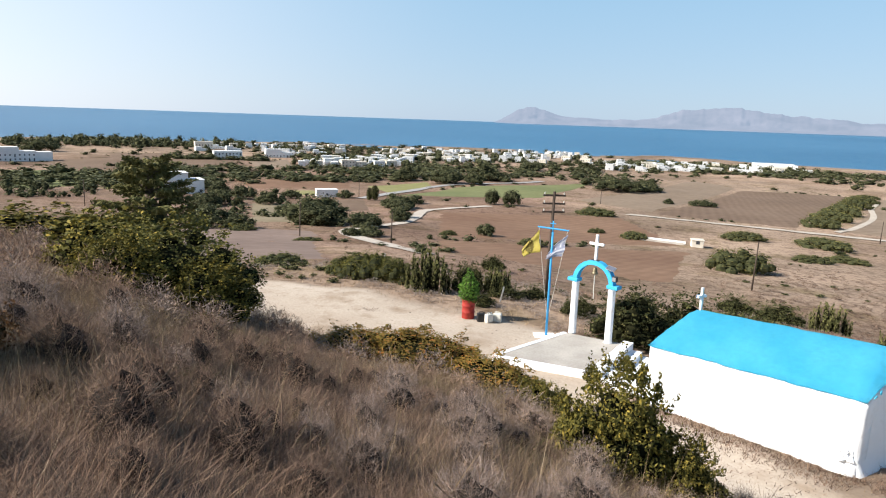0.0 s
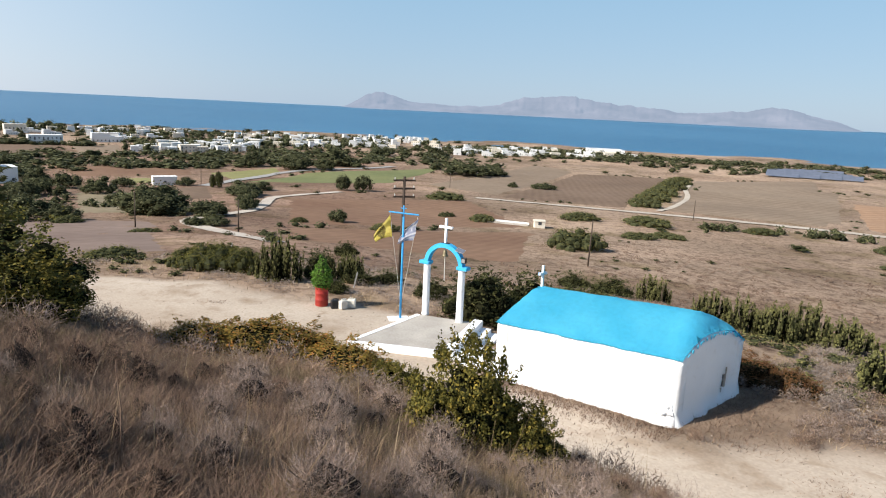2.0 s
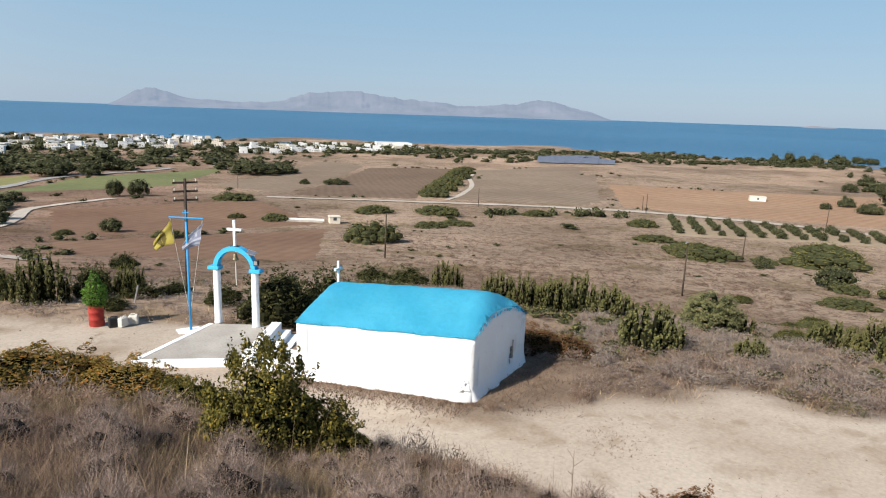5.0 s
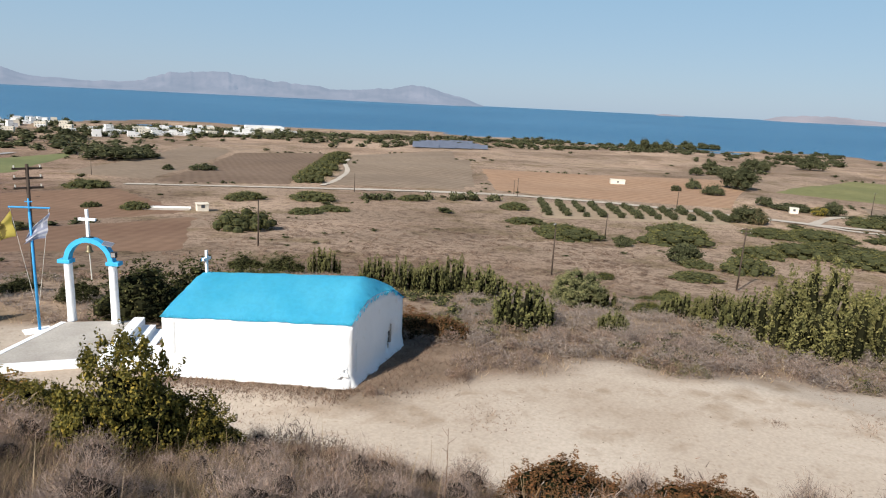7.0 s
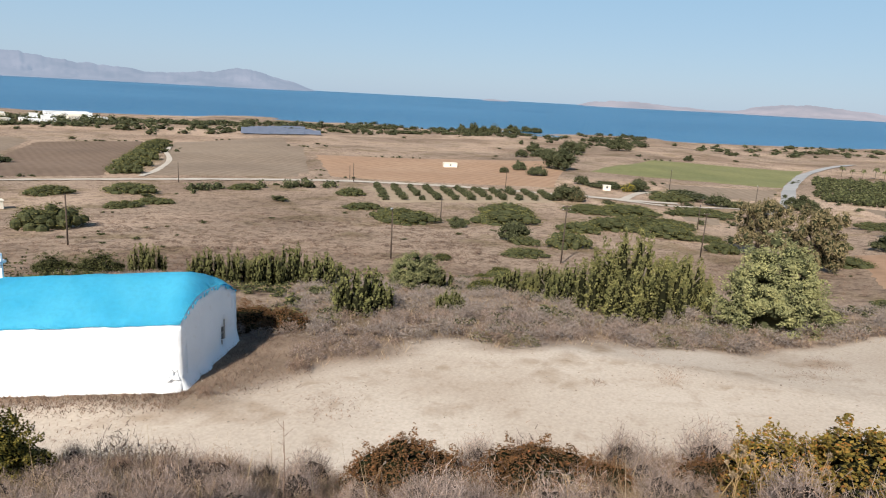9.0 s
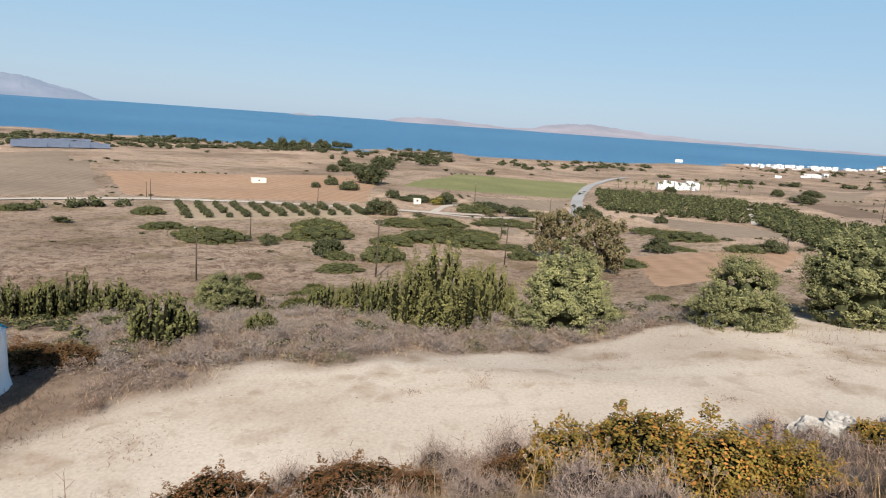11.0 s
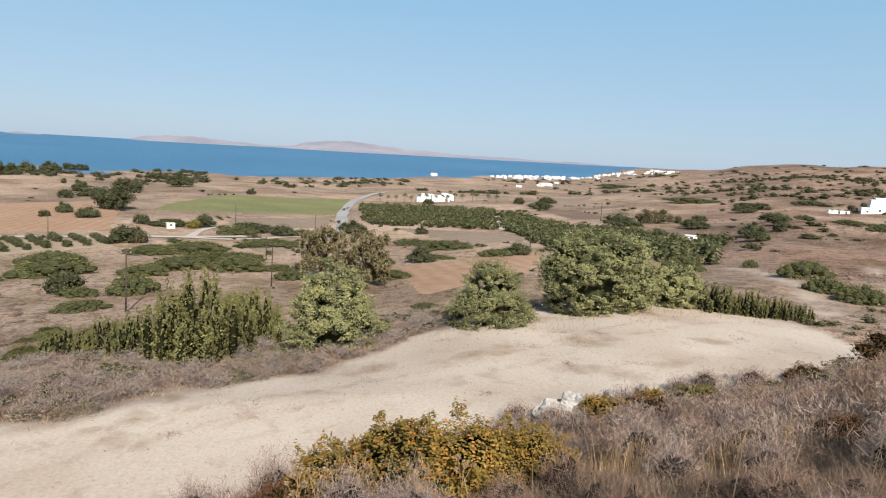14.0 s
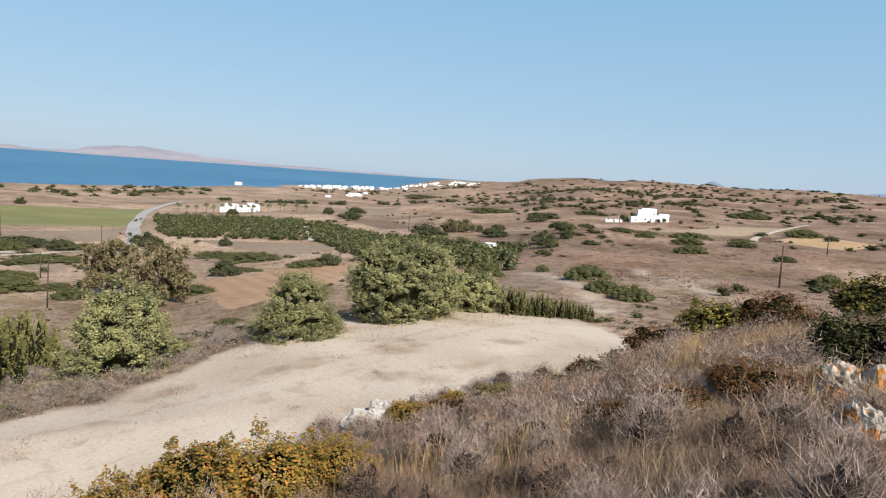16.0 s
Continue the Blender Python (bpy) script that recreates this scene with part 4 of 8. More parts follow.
def drape(corners, lift, step):
    """A grid over a four-cornered piece of land, laid on the ground."""
    p = np.array(corners)
    n = int(np.clip(max(np.linalg.norm(p[1] - p[0]), np.linalg.norm(p[2] - p[3])) / step, 4, 70))
    m = int(np.clip(max(np.linalg.norm(p[3] - p[0]), np.linalg.norm(p[2] - p[1])) / step, 4, 70))
    u, v = np.meshgrid(np.linspace(0, 1, n + 1), np.linspace(0, 1, m + 1), indexing="ij")
    q = (p[0] * ((1 - u) * (1 - v))[..., None] + p[1] * (u * (1 - v))[..., None] + p[2] * (u * v)[..., None] + p[3] * ((1 - u) * v)[..., None])
    rim = np.minimum(np.minimum(u, 1 - u), np.minimum(v, 1 - v))
    sway = (rim < 1e-6)[..., None] * np.stack([soft_noise(q[..., 0], q[..., 1], 27.0, 4), soft_noise(q[..., 1], q[..., 0], 31.0, 6)], -1) * step * 0.25
    q = q + sway
    z = ground(q[..., 0].ravel(), q[..., 1].ravel()) + np.where(rim.ravel() < 1e-6, -0.25, lift)
    i, j = np.meshgrid(np.arange(n), np.arange(m), indexing="ij")
    w = m + 1
    faces = np.stack([i * w + j, (i + 1) * w + j, (i + 1) * w + j + 1, i * w + j + 1], -1).reshape(-1, 4)
    return np.column_stack([q.reshape(-1, 2), z]), faces


def make_fields():
    labels = {"red": "bare red-brown ploughed field", "rust": "brown ploughed field with furrows", "orange": "bare orange-brown tilled field", "straw": "pale dry stubble field",
              "green": "green crop field", "meadow": "fading green meadow", "lime": "yellow-green crop strip", "ochre": "ochre stubble field", "pale": "pale tilled orchard soil", "fallow": "grey-green fallow pasture", "mauve": "withered mauve-brown grassland"}
    for k, (soil, corners) in enumerate(FIELDS):
        d = np.linalg.norm(np.mean(np.array(corners), 0))
        v, f = drape(corners, 0.03 + d * 0.0003 + 0.012 * (k % 5), 5.0)
        tagged(new("field", fast_mesh("field", v, f, [M_FIELD[soil]], smooth=True)), labels[soil] + " on the plain", "field", kind="structure")


def make_roads():
    labels = {"track": "pale packed-earth farm track", "gravel": "winding white gravel road", "asphalt": "grey worn asphalt road"}
    for surface, width, course in ROADS:
        c = smooth_course(course, 4.0)
        t = np.gradient(c, axis=0)
        t /= np.linalg.norm(t, axis=1)[:, None]
        side = np.stack([-t[:, 1], t[:, 0]], 1)
        k = len(c)
        wide = width * (1 + 0.12 * soft_noise(c[:, 0], c[:, 1], 9.0))[:, None]
        rows = np.concatenate([c + side * wide * s for s in (-0.5, -0.17, 0.17, 0.5)])
        d = np.hypot(rows[:, 0], rows[:, 1])
        z = ground(rows[:, 0], rows[:, 1]) + 0.07 + d * 0.0006
        i = np.arange(k - 1)
        faces = np.concatenate([np.stack([s * k + i, s * k + i + 1, (s + 1) * k + i + 1, (s + 1) * k + i], 1) for s in range(3)])
        tagged(new("road", fast_mesh("road", np.column_stack([rows, z]), faces, [M_ROAD[surface]], smooth=True)), labels[surface] + " across the plain", "road", kind="structure")


def water_mat():
    m, tree, bsdf = node_mat("sea_water", 0.36)
    co = tree.nodes.new("ShaderNodeTexCoord").outputs["Object"]
    a, _ = ramp_noise(tree, co, 0.0015, (0.022, 0.108, 0.212), (0.042, 0.146, 0.262))
    b, f = ramp_noise(tree, co, 0.02, (0.92, 0.94, 0.95), (1.05, 1.05, 1.04), 0.3, 0.7)
    tree.links.new(mix(tree, a, b, 1.0, "MULTIPLY"), bsdf.inputs["Base Color"])
    bsdf.inputs["Specular IOR Level"].default_value = 0.5
    n = tree.nodes.new("ShaderNodeTexNoise")
    n.inputs["Scale"].default_value, n.inputs["Detail"].default_value = 0.35, 6.0
    tree.links.new(co, n.inputs["Vector"])
    bump(tree, bsdf, n.outputs["Fac"], 1.0, 1.3)
    return m


def make_sea():
    az = np.radians(np.arange(60, -135, -1.5))
    rr = np.concatenate([np.linspace(700, 1500, 12), np.linspace(1600, 4900, 40)])
    a, r = np.meshgrid(az, rr)
    v = np.stack([-np.sin(a) * r, np.cos(a) * r, sea_level(r)], -1).reshape(-1, 3)
    ni, nj = a.shape
    i, j = np.meshgrid(np.arange(ni - 1), np.arange(nj - 1), indexing="ij")
    f = np.stack([i * nj + j, i * nj + j + 1, (i + 1) * nj + j + 1, (i + 1) * nj + j], -1).reshape(-1, 4)
    tagged(new("water", fast_mesh("water", v, f, [water_mat()], smooth=True)), "calm blue sea behind the plain", "sea", kind="structure")


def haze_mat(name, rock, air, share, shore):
    """Land seen through miles of bright air, its haze an added glow, with paler cliffs along its shore (a height)."""
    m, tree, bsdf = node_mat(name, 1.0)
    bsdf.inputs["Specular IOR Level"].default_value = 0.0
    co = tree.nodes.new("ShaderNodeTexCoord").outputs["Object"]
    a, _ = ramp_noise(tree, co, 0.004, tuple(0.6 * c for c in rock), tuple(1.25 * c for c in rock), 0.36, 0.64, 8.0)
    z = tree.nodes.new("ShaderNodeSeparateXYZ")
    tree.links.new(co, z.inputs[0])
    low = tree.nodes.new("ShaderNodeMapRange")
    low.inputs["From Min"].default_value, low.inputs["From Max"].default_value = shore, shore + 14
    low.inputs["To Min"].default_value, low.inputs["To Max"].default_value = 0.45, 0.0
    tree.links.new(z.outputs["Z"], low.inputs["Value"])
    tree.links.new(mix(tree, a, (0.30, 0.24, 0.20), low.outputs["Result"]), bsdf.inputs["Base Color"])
    # haze painted as an even emission; the land itself gives no light
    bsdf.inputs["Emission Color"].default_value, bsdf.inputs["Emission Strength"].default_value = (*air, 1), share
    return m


def make_island(peaks, start, end, shore, distance, material, label, seed):
    """A far island: a ridge of hills (angle, rise and half width in degrees) over its shore line, cut by gullies."""
    n, m = 420, 20
    az = np.linspace(start, end, n)
    t = (az - start) / (end - start)
    el = sum(h * np.exp(-((az - c) / w) ** 2) for c, h, w in peaks)
    el = el * np.clip(np.minimum(t, 1 - t) * 14, 0, 1) ** 0.6
    crest = np.array([1 + 0.11 * noise.fractal(Vector((a * 0.8, seed * 5, 2.0)), 0.8, 2.0, 6) for a in az])
    verts = []
    for k in range(m):
        f = k / (m - 1)
        gully = np.array([1 - 1.0 * abs(noise.fractal(Vector((a * 0.42 + seed * 9 + f * 0.8, f * 1.6, seed)), 0.85, 2.0, 4)) * (1 - f) * min(1.0, 3 * f) for a in az])
        r = distance + 500 * f - 90 * (gully - 0.8)
        rise = el * crest * f ** 0.8 * (0.55 + 0.45 * gully)
        z = EYE + r * np.tan(np.radians(shore + rise)) - (12 if k == 0 else 0)
        verts.append(np.stack([-np.sin(np.radians(az)) * r, np.cos(np.radians(az)) * r, z], -1))
    v = np.concatenate(verts)
    i, j = np.meshgrid(np.arange(m - 1), np.arange(n - 1), indexing="ij")
    f = np.stack([i * n + j, i * n + j + 1, (i + 1) * n + j + 1, (i + 1) * n + j], -1).reshape(-1, 4)
    tagged(new("backdrop", fast_mesh("backdrop", v, f, [material], smooth=True)), label, "island", kind="structure")


make_ground()
make_sea()
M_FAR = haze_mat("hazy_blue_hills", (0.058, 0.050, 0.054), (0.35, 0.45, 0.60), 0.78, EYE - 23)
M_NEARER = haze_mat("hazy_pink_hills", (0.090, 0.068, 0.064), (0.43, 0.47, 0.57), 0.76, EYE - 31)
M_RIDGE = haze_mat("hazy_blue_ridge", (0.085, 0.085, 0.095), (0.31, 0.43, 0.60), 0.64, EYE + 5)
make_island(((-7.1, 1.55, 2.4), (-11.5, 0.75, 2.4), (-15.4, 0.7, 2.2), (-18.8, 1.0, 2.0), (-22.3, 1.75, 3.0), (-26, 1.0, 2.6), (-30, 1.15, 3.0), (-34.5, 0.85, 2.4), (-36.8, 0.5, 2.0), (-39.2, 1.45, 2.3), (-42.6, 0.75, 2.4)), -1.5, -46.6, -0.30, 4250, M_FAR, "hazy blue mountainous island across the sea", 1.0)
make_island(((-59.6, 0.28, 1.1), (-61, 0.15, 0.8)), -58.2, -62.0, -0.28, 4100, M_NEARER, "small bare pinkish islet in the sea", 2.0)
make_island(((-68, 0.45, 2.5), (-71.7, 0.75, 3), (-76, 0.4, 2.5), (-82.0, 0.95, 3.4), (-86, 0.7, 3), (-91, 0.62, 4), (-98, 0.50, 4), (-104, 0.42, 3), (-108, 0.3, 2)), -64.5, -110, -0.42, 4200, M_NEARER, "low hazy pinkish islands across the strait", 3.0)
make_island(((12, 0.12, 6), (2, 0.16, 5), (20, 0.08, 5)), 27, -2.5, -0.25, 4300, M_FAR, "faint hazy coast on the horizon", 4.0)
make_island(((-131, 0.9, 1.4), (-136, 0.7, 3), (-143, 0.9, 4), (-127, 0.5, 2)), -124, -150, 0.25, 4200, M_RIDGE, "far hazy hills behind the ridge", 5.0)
make_fields()
make_roads()

def prism(points, z0, z1):
    bm = bmesh.new()
    low = [bm.verts.new((x, y, z0)) for x, y in points]
    up = [bm.verts.new((x, y, z1)) for x, y in points]
    bm.faces.new(up)
    bm.faces.new(low[::-1])
    for k in range(len(points)):
        j = (k + 1) % len(points)
        bm.faces.new((low[k], low[j], up[j], up[k]))
    return bm


# ---- chapel ----
CHAPEL = Vector((11.42, 16.40, 0.0))
ALONG = Vector((-4.39, 4.52, 0.0))   # its long, sunlit wall
ACROSS = Vector((3.78, 2.16, 0.0))   # its narrow end with the window


def chapel_point(s, w, z):
    return CHAPEL + ALONG * s + ACROSS * w + Vector((0, 0, z))


def eave(s):
    return 2.20 - 0.17 * s


def crown(s):
    """The rise of the vault over the eaves along the chapel: it is hipped down over the window end."""
    return 0.58 + 0.47 * min(1.0, s / 0.10) ** 0.75 - 0.08 * s


def make_chapel():
    top = thing("chapel", Matrix.Identity(4), "small whitewashed chapel with a sky-blue vaulted roof", "chapel")
    # walls: four lumpy whitewashed faces with thickness, the window cut through the narrow end
    def wall(name, base, run, inward, length, height, hole=None):
        bm = bmesh.new()
        n, m = max(4, int(length / 0.22)), 14
        grid = {}
        for i in range(n + 1):
            for j in range(m + 1):
                u, f = i / n, j / m
                p = base + run * u
                z = -1.0 + (height(u) + 1.0) * f
                lump = 0.035 * noise.noise(Vector((p.x * 1.3, p.y * 1.3, z * 1.5))) + 0.02 * noise.noise(Vector((p.x * 4, p.y * 4, z * 4)))
                foot = 0.36 * max(0.0, 0.60 - z) ** 2 * (1 + 0.8 * noise.noise(Vector((p.x * 2.3, p.y * 2.3, 5.0))))
                q = p - inward * (lump + foot)
                grid[i, j, 0] = bm.verts.new((q.x, q.y, z))
                q = p + inward * 0.45
                grid[i, j, 1] = bm.verts.new((q.x, q.y, z))
        def open_cell(i, j):
            if hole is None:
                return False
            z = -1.0 + (height((i + 0.5) / n) + 1.0) * (j + 0.5) / m
            return hole[0] < (i + 0.5) / n < hole[1] and hole[2] < z < hole[3]
        for i in range(n):
            for j in range(m):
                if open_cell(i, j):
                    continue
                for s in (0, 1):
                    bm.faces.new((grid[i, j, s], grid[i + 1, j, s], grid[i + 1, j + 1, s], grid[i, j + 1, s]))
                for di, dj, a, b in ((1, 0, (i + 1, j), (i + 1, j + 1)), (-1, 0, (i, j), (i, j + 1)), (0, 1, (i, j + 1), (i + 1, j + 1)), (0, -1, (i, j), (i + 1, j))):
                    o = (i + di, j + dj)
                    if not (0 <= o[0] < n and 0 <= o[1] < m) or open_cell(*o):
                        bm.faces.new((grid[(*a, 0)], grid[(*b, 0)], grid[(*b, 1)], grid[(*a, 1)]))
        return part(name, bm, M_WHITE, top, smooth=True)
    c, a, x = CHAPEL, ALONG, ACROSS
    inn_x, inn_a = x.normalized(), a.normalized()
    arc = lambda s: (lambda w: eave(s) - 0.03 + crown(s) * 0.97 * (1 - abs(2 * w - 1) ** (2.5 if s < 0.5 else 1.25)))
    wall("wall", c, a, inn_x, a.length, lambda u: eave(u) - 0.03)
    wall("wall", c + x, a, -inn_x, a.length, lambda u: eave(u) - 0.2)
    end = wall("wall", c, x, inn_a, x.length, lambda w: arc(0.0)(w) - 0.30 * w * w, (0.70, 0.80, 0.38, 1.10))
    wall("wall", c + a, x, -inn_a, x.length, arc(1.0))
    # roof: a painted vault with a ragged lower edge
    bm = bmesh.new()
    n, m = 36, 26
    grid = {}
    for i in range(n + 1):
        for j in range(m + 1):
            s, w = i / n, j / m
            rise = crown(s) * (1 - abs(2 * w - 1) ** (2.5 - 1.25 * min(1.0, s / 0.13)))
            p = chapel_point(s * 1.012 - 0.006, -0.012 + 1.024 * w, eave(s) + 0.03 + rise - 0.28 * max(0, w - 0.35) * 1.5 * (1 - min(1, s * 6)))
            p.z += 0.030 * noise.noise(Vector((p.x * 1.5, p.y * 1.5, 3.0))) - 0.05 * math.exp(-((s - 0.86) / 0.05) ** 2 - ((w - 0.3) / 0.12) ** 2)
            if j in (0, m) or i in (0, n):
                p.z += -0.035 + 0.035 * noise.noise(Vector((p.x * 9, p.y * 9, 1.0)))
            grid[i, j] = bm.verts.new(p)
    for i in range(n):
        for j in range(m):
            bm.faces.new((grid[i, j], grid[i + 1, j], grid[i + 1, j + 1], grid[i, j + 1]))
    r = bmesh.ops.solidify(bm, geom=bm.faces[:], thickness=0.07)
    part("roof", bm, M_BLUE, top, "sky-blue painted vaulted roof", True)
    for k in range(24):
        w = 0.05 + 0.88 * k / 23 + 0.022 * math.sin(5.0 * k)
        p = chapel_point(-0.010, w, arc(0.0)(w) - 0.30 * w * w)
        long = 0.05 + 0.12 * abs(math.sin(3.7 * k)) ** 2
        drip = bmesh.new()
        bmesh.ops.create_icosphere(drip, subdivisions=2, radius=0.5)
        bmesh.ops.transform(drip, matrix=Matrix.Translation(p - Vector((0, 0, 0.3 * long))) @ Matrix.Rotation(math.atan2(x.y, x.x), 4, "Z") @ Matrix.Diagonal((0.07 + 0.05 * math.sin(2.1 * k) ** 2, 0.04, long, 1)), verts=drip.verts)
        part("paint_drip", drip, M_BLUE, top, "", True)
    part("ledge", prism([tuple(chapel_point(s, w, 0).xy) for s, w in ((1.0, 0.02), (1.24, 0.02), (1.24, 0.22), (1.0, 0.22))], -1.0, 0.62), M_WHITE, top, "low whitewashed ledge by the door end")
    # broken plaster at the corner
    bm = bmesh.new()
    bmesh.ops.create_icosphere(bm, subdivisions=4, radius=0.5)
    for v in bm.verts:
        c = v.co.copy()
        v.co *= 1 + 0.5 * noise.noise(c * 4.5) + 0.3 * noise.noise(c * 11)
    p = chapel_point(0.07, 0.0, 0.55)
    bmesh.ops.transform(bm, matrix=Matrix.Translation(p) @ Matrix.Rotation(math.atan2(a.y, a.x), 4, "Z") @ Matrix.Diagonal((0.62, 0.26, 0.62, 1)), verts=bm.verts)
    part("rubble", bm, M_WHITE, top, "lumpy bare masonry under whitewash")
    # window: recessed frame and dark pane
    mid = chapel_point(0.0, 0.737, 0.74) + inn_a * 0.10
    m4 = Matrix.Translation(mid) @ Matrix.Rotation(math.atan2(x.y, x.x), 4, "Z")
    frame_bm = bmesh.new()
    for x0, x1, z0, z1 in ((-0.3, -0.13, -0.42, 0.42), (0.13, 0.3, -0.42, 0.42), (-0.13, 0.13, 0.27, 0.42), (-0.13, 0.13, -0.42, -0.27), (-0.13, 0.13, -0.02, 0.02)):
        box(frame_bm, x0, x1, -0.05, 0.05, z0, z1)
    bmesh.ops.transform(frame_bm, matrix=m4, verts=frame_bm.verts)
    win = part("window", frame_bm, M_CONCRETE, top, "small window with a grey frame")
    pane = box_mesh(-0.14, 0.14, 0.0, 0.02, -0.28, 0.28)
    bmesh.ops.transform(pane, matrix=m4, verts=pane.verts)
    part("pane", pane, M_DARK, win, "dark glass")
    # cross at the door end of the ridge
    bm = bmesh.new()
    p = chapel_point(0.985, 0.5, eave(1) + crown(1) + 0.02)
    d = ACROSS.normalized()
    box(bm, -0.04, 0.04, -0.04, 0.04, -0.05, 0.80, 0.008)
    box(bm, -0.20, 0.20, -0.04, 0.04, 0.45, 0.54, 0.008)
    bmesh.ops.transform(bm, matrix=Matrix.Translation(p) @ Matrix.Rotation(math.atan2(d.y, d.x), 4, "Z"), verts=bm.verts)
    part("cross", bm, M_WHITE, top, "white cross with a blue edge")
    bm = box_mesh(-0.21, 0.21, 0.042, 0.055, 0.44, 0.55)
    bmesh.ops.transform(bm, matrix=Matrix.Translation(p) @ Matrix.Rotation(math.atan2(d.y, d.x), 4, "Z"), verts=bm.verts)
    part("trim", bm, M_BLUE_METAL, top, "blue edge of the cross")


make_chapel()

# ---- forecourt: terrace, bell arch, flagpole ----
PLATFORM = ((2.12, 24.25), (5.45, 27.40), (7.85, 26.05), (5.72, 22.70))


def strip(a, b, half, z0, z1):
    a, b = Vector((*a, 0)), Vector((*b, 0))
    d = (b - a).normalized()
    s = Vector((-d.y, d.x, 0)) * half
    return prism([tuple(q.xy) for q in (a - s, b - s, b + s, a + s)], z0, z1)


def make_platform():
    top = thing("terrace", Matrix.Identity(4), "grey screed terrace with whitewashed edges before the chapel", "terrace")
    part("slab", prism(PLATFORM, -1.4, 0.26), M_CONCRETE, top)
    for k, (a, b) in enumerate(zip(PLATFORM, PLATFORM[1:] + PLATFORM[:1])):
        if k in (0, 2):
            part("kerb", strip(a, b, 0.10 + 0.05 * k, -1.2, 0.275 + 0.06 * k), M_WHITE, top, "whitewashed kerb")
    part("plinth", strip(PLATFORM[0], PLATFORM[3], 0.10, -1.2, 0.285), M_WHITE, top, "whitewashed front face")
    out = Vector((0.844, -0.537))
    for k in range(2):
        a, b = Vector(PLATFORM[2]) + out * (0.43 + 0.42 * k) + Vector((-0.1, -0.15)), Vector(PLATFORM[3]) + out * (0.43 + 0.42 * k)
        part("step", strip(a, b, 0.22, -1.2, 0.14 - 0.18 * k), M_WHITE, top, "whitewashed step")


def make_arch():
    pa, pb = Vector((5.76, 27.42, 0.26)), Vector((7.02, 26.20, 0.26))
    mid, span = (pa + pb) / 2, (pb - pa).length / 2
    d = (pb - pa).normalized()
    top = thing("bell_arch", Matrix.Translation(mid) @ Matrix.Rotation(math.atan2(d.y, d.x), 4, "Z"), "white columns carrying a blue arch with a bell and cross", "arch")
    h = 2.34
    for sx in (-span, span):
        bm = turned(bmesh.new(), ((0.175, 0), (0.172, 0.05), (0.158, 0.09), (0.154, h * 0.5), (0.150, h - 0.04), (0.16, h)), 24)
        bmesh.ops.translate(bm, verts=bm.verts, vec=(sx, 0, 0))
        part("column", bm, M_WHITE, top, "round white column", True)
        out = 0.07 if sx > 0 else -0.07
        part("capital", box_mesh(sx + out - 0.25, sx + out + 0.25, -0.19, 0.19, h, h + 0.15, bevel=0.02), M_ARCH, top)
    bm = bmesh.new()
    n, ro, ri = 28, span + 0.09, span - 0.10
    loops = []
    for k in range(n + 1):
        a = math.pi * k / n
        row = []
        for r, y in ((ri, -0.14), (ro, -0.14), (ro, 0.14), (ri, 0.14)):
            row.append(bm.verts.new((-r * math.cos(a), y, h + 0.08 + r * math.sin(a))))
        loops.append(row)
    for a, b in zip(loops, loops[1:]):
        for k in range(4):
            bm.faces.new((a[k], a[(k + 1) % 4], b[(k + 1) % 4], b[k]))
    bm.faces.new(loops[0])
    bm.faces.new(loops[-1][::-1])
    bmesh.ops.bevel(bm, geom=[e for e in bm.edges if len(e.link_faces) == 2 and e.calc_face_angle(0) > 1.0], offset=0.015, segments=1, affect="EDGES")
    part("arch", bm, M_ARCH, top, "blue painted round arch")
    z = h + 0.08 + ro - 0.02
    bm = bmesh.new()
    box(bm, -0.05, 0.05, -0.05, 0.05, z, z + 1.10, 0.01)
    box(bm, -0.33, 0.33, -0.05, 0.05, z + 0.66, z + 0.76, 0.01)
    part("cross", bm, M_WHITE, top, "white concrete cross")
    part("cap", box_mesh(-0.16, 0.16, -0.1, 0.1, z - 0.02, z + 0.035), M_BLACK, top, "dark joint at the foot of the cross")
    bell = turned(bmesh.new(), ((0.02, 0.0), (0.05, -0.02), (0.085, -0.07), (0.10, -0.18), (0.13, -0.25), (0.155, -0.29), (0.14, -0.29)), 20)
    bmesh.ops.translate(bell, verts=bell.verts, vec=(0, 0, h + ri - 0.02))
    b = part("bell", bell, M_BRONZE, top, "small bronze bell", True)
    part("rope", rod(rod(bmesh.new(), (0, 0, h + ri + 0.13), (0, 0, h + ri), 0.012), (0, 0, h + ri - 0.26), (0.02, 0, h - 0.62), 0.018), M_CAN, b, "pale bell rope")
    sp = bmesh.new()
    box(sp, -0.20, 0.20, -0.12, 0.12, -0.012, 0.012)
    bmesh.ops.transform(sp, matrix=pose(0.84, -0.16, h + 0.86, 30, 10, 0), verts=sp.verts)
    panel = part("solar_panel", sp, M_STEEL, top, "small tilted solar panel")
    sp = box_mesh(-0.18, 0.18, -0.10, 0.10, 0.014, 0.02)
    bmesh.ops.transform(sp, matrix=pose(0.84, -0.16, h + 0.86, 30, 10, 0), verts=sp.verts)
    part("cells", sp, M_PANEL, panel, "grey-blue cells")
    part("bracket", rod(bmesh.new(), (0.70, -0.1, h + 0.55), (0.84, -0.15, h + 0.85), 0.015), M_STEEL, top, "thin steel bracket")
    lamp = box_mesh(0.94, 1.14, -0.22, -0.08, h + 0.34, h + 0.56, bevel=0.012)
    f = part("floodlight", lamp, M_BLACK, top, "black square floodlight")
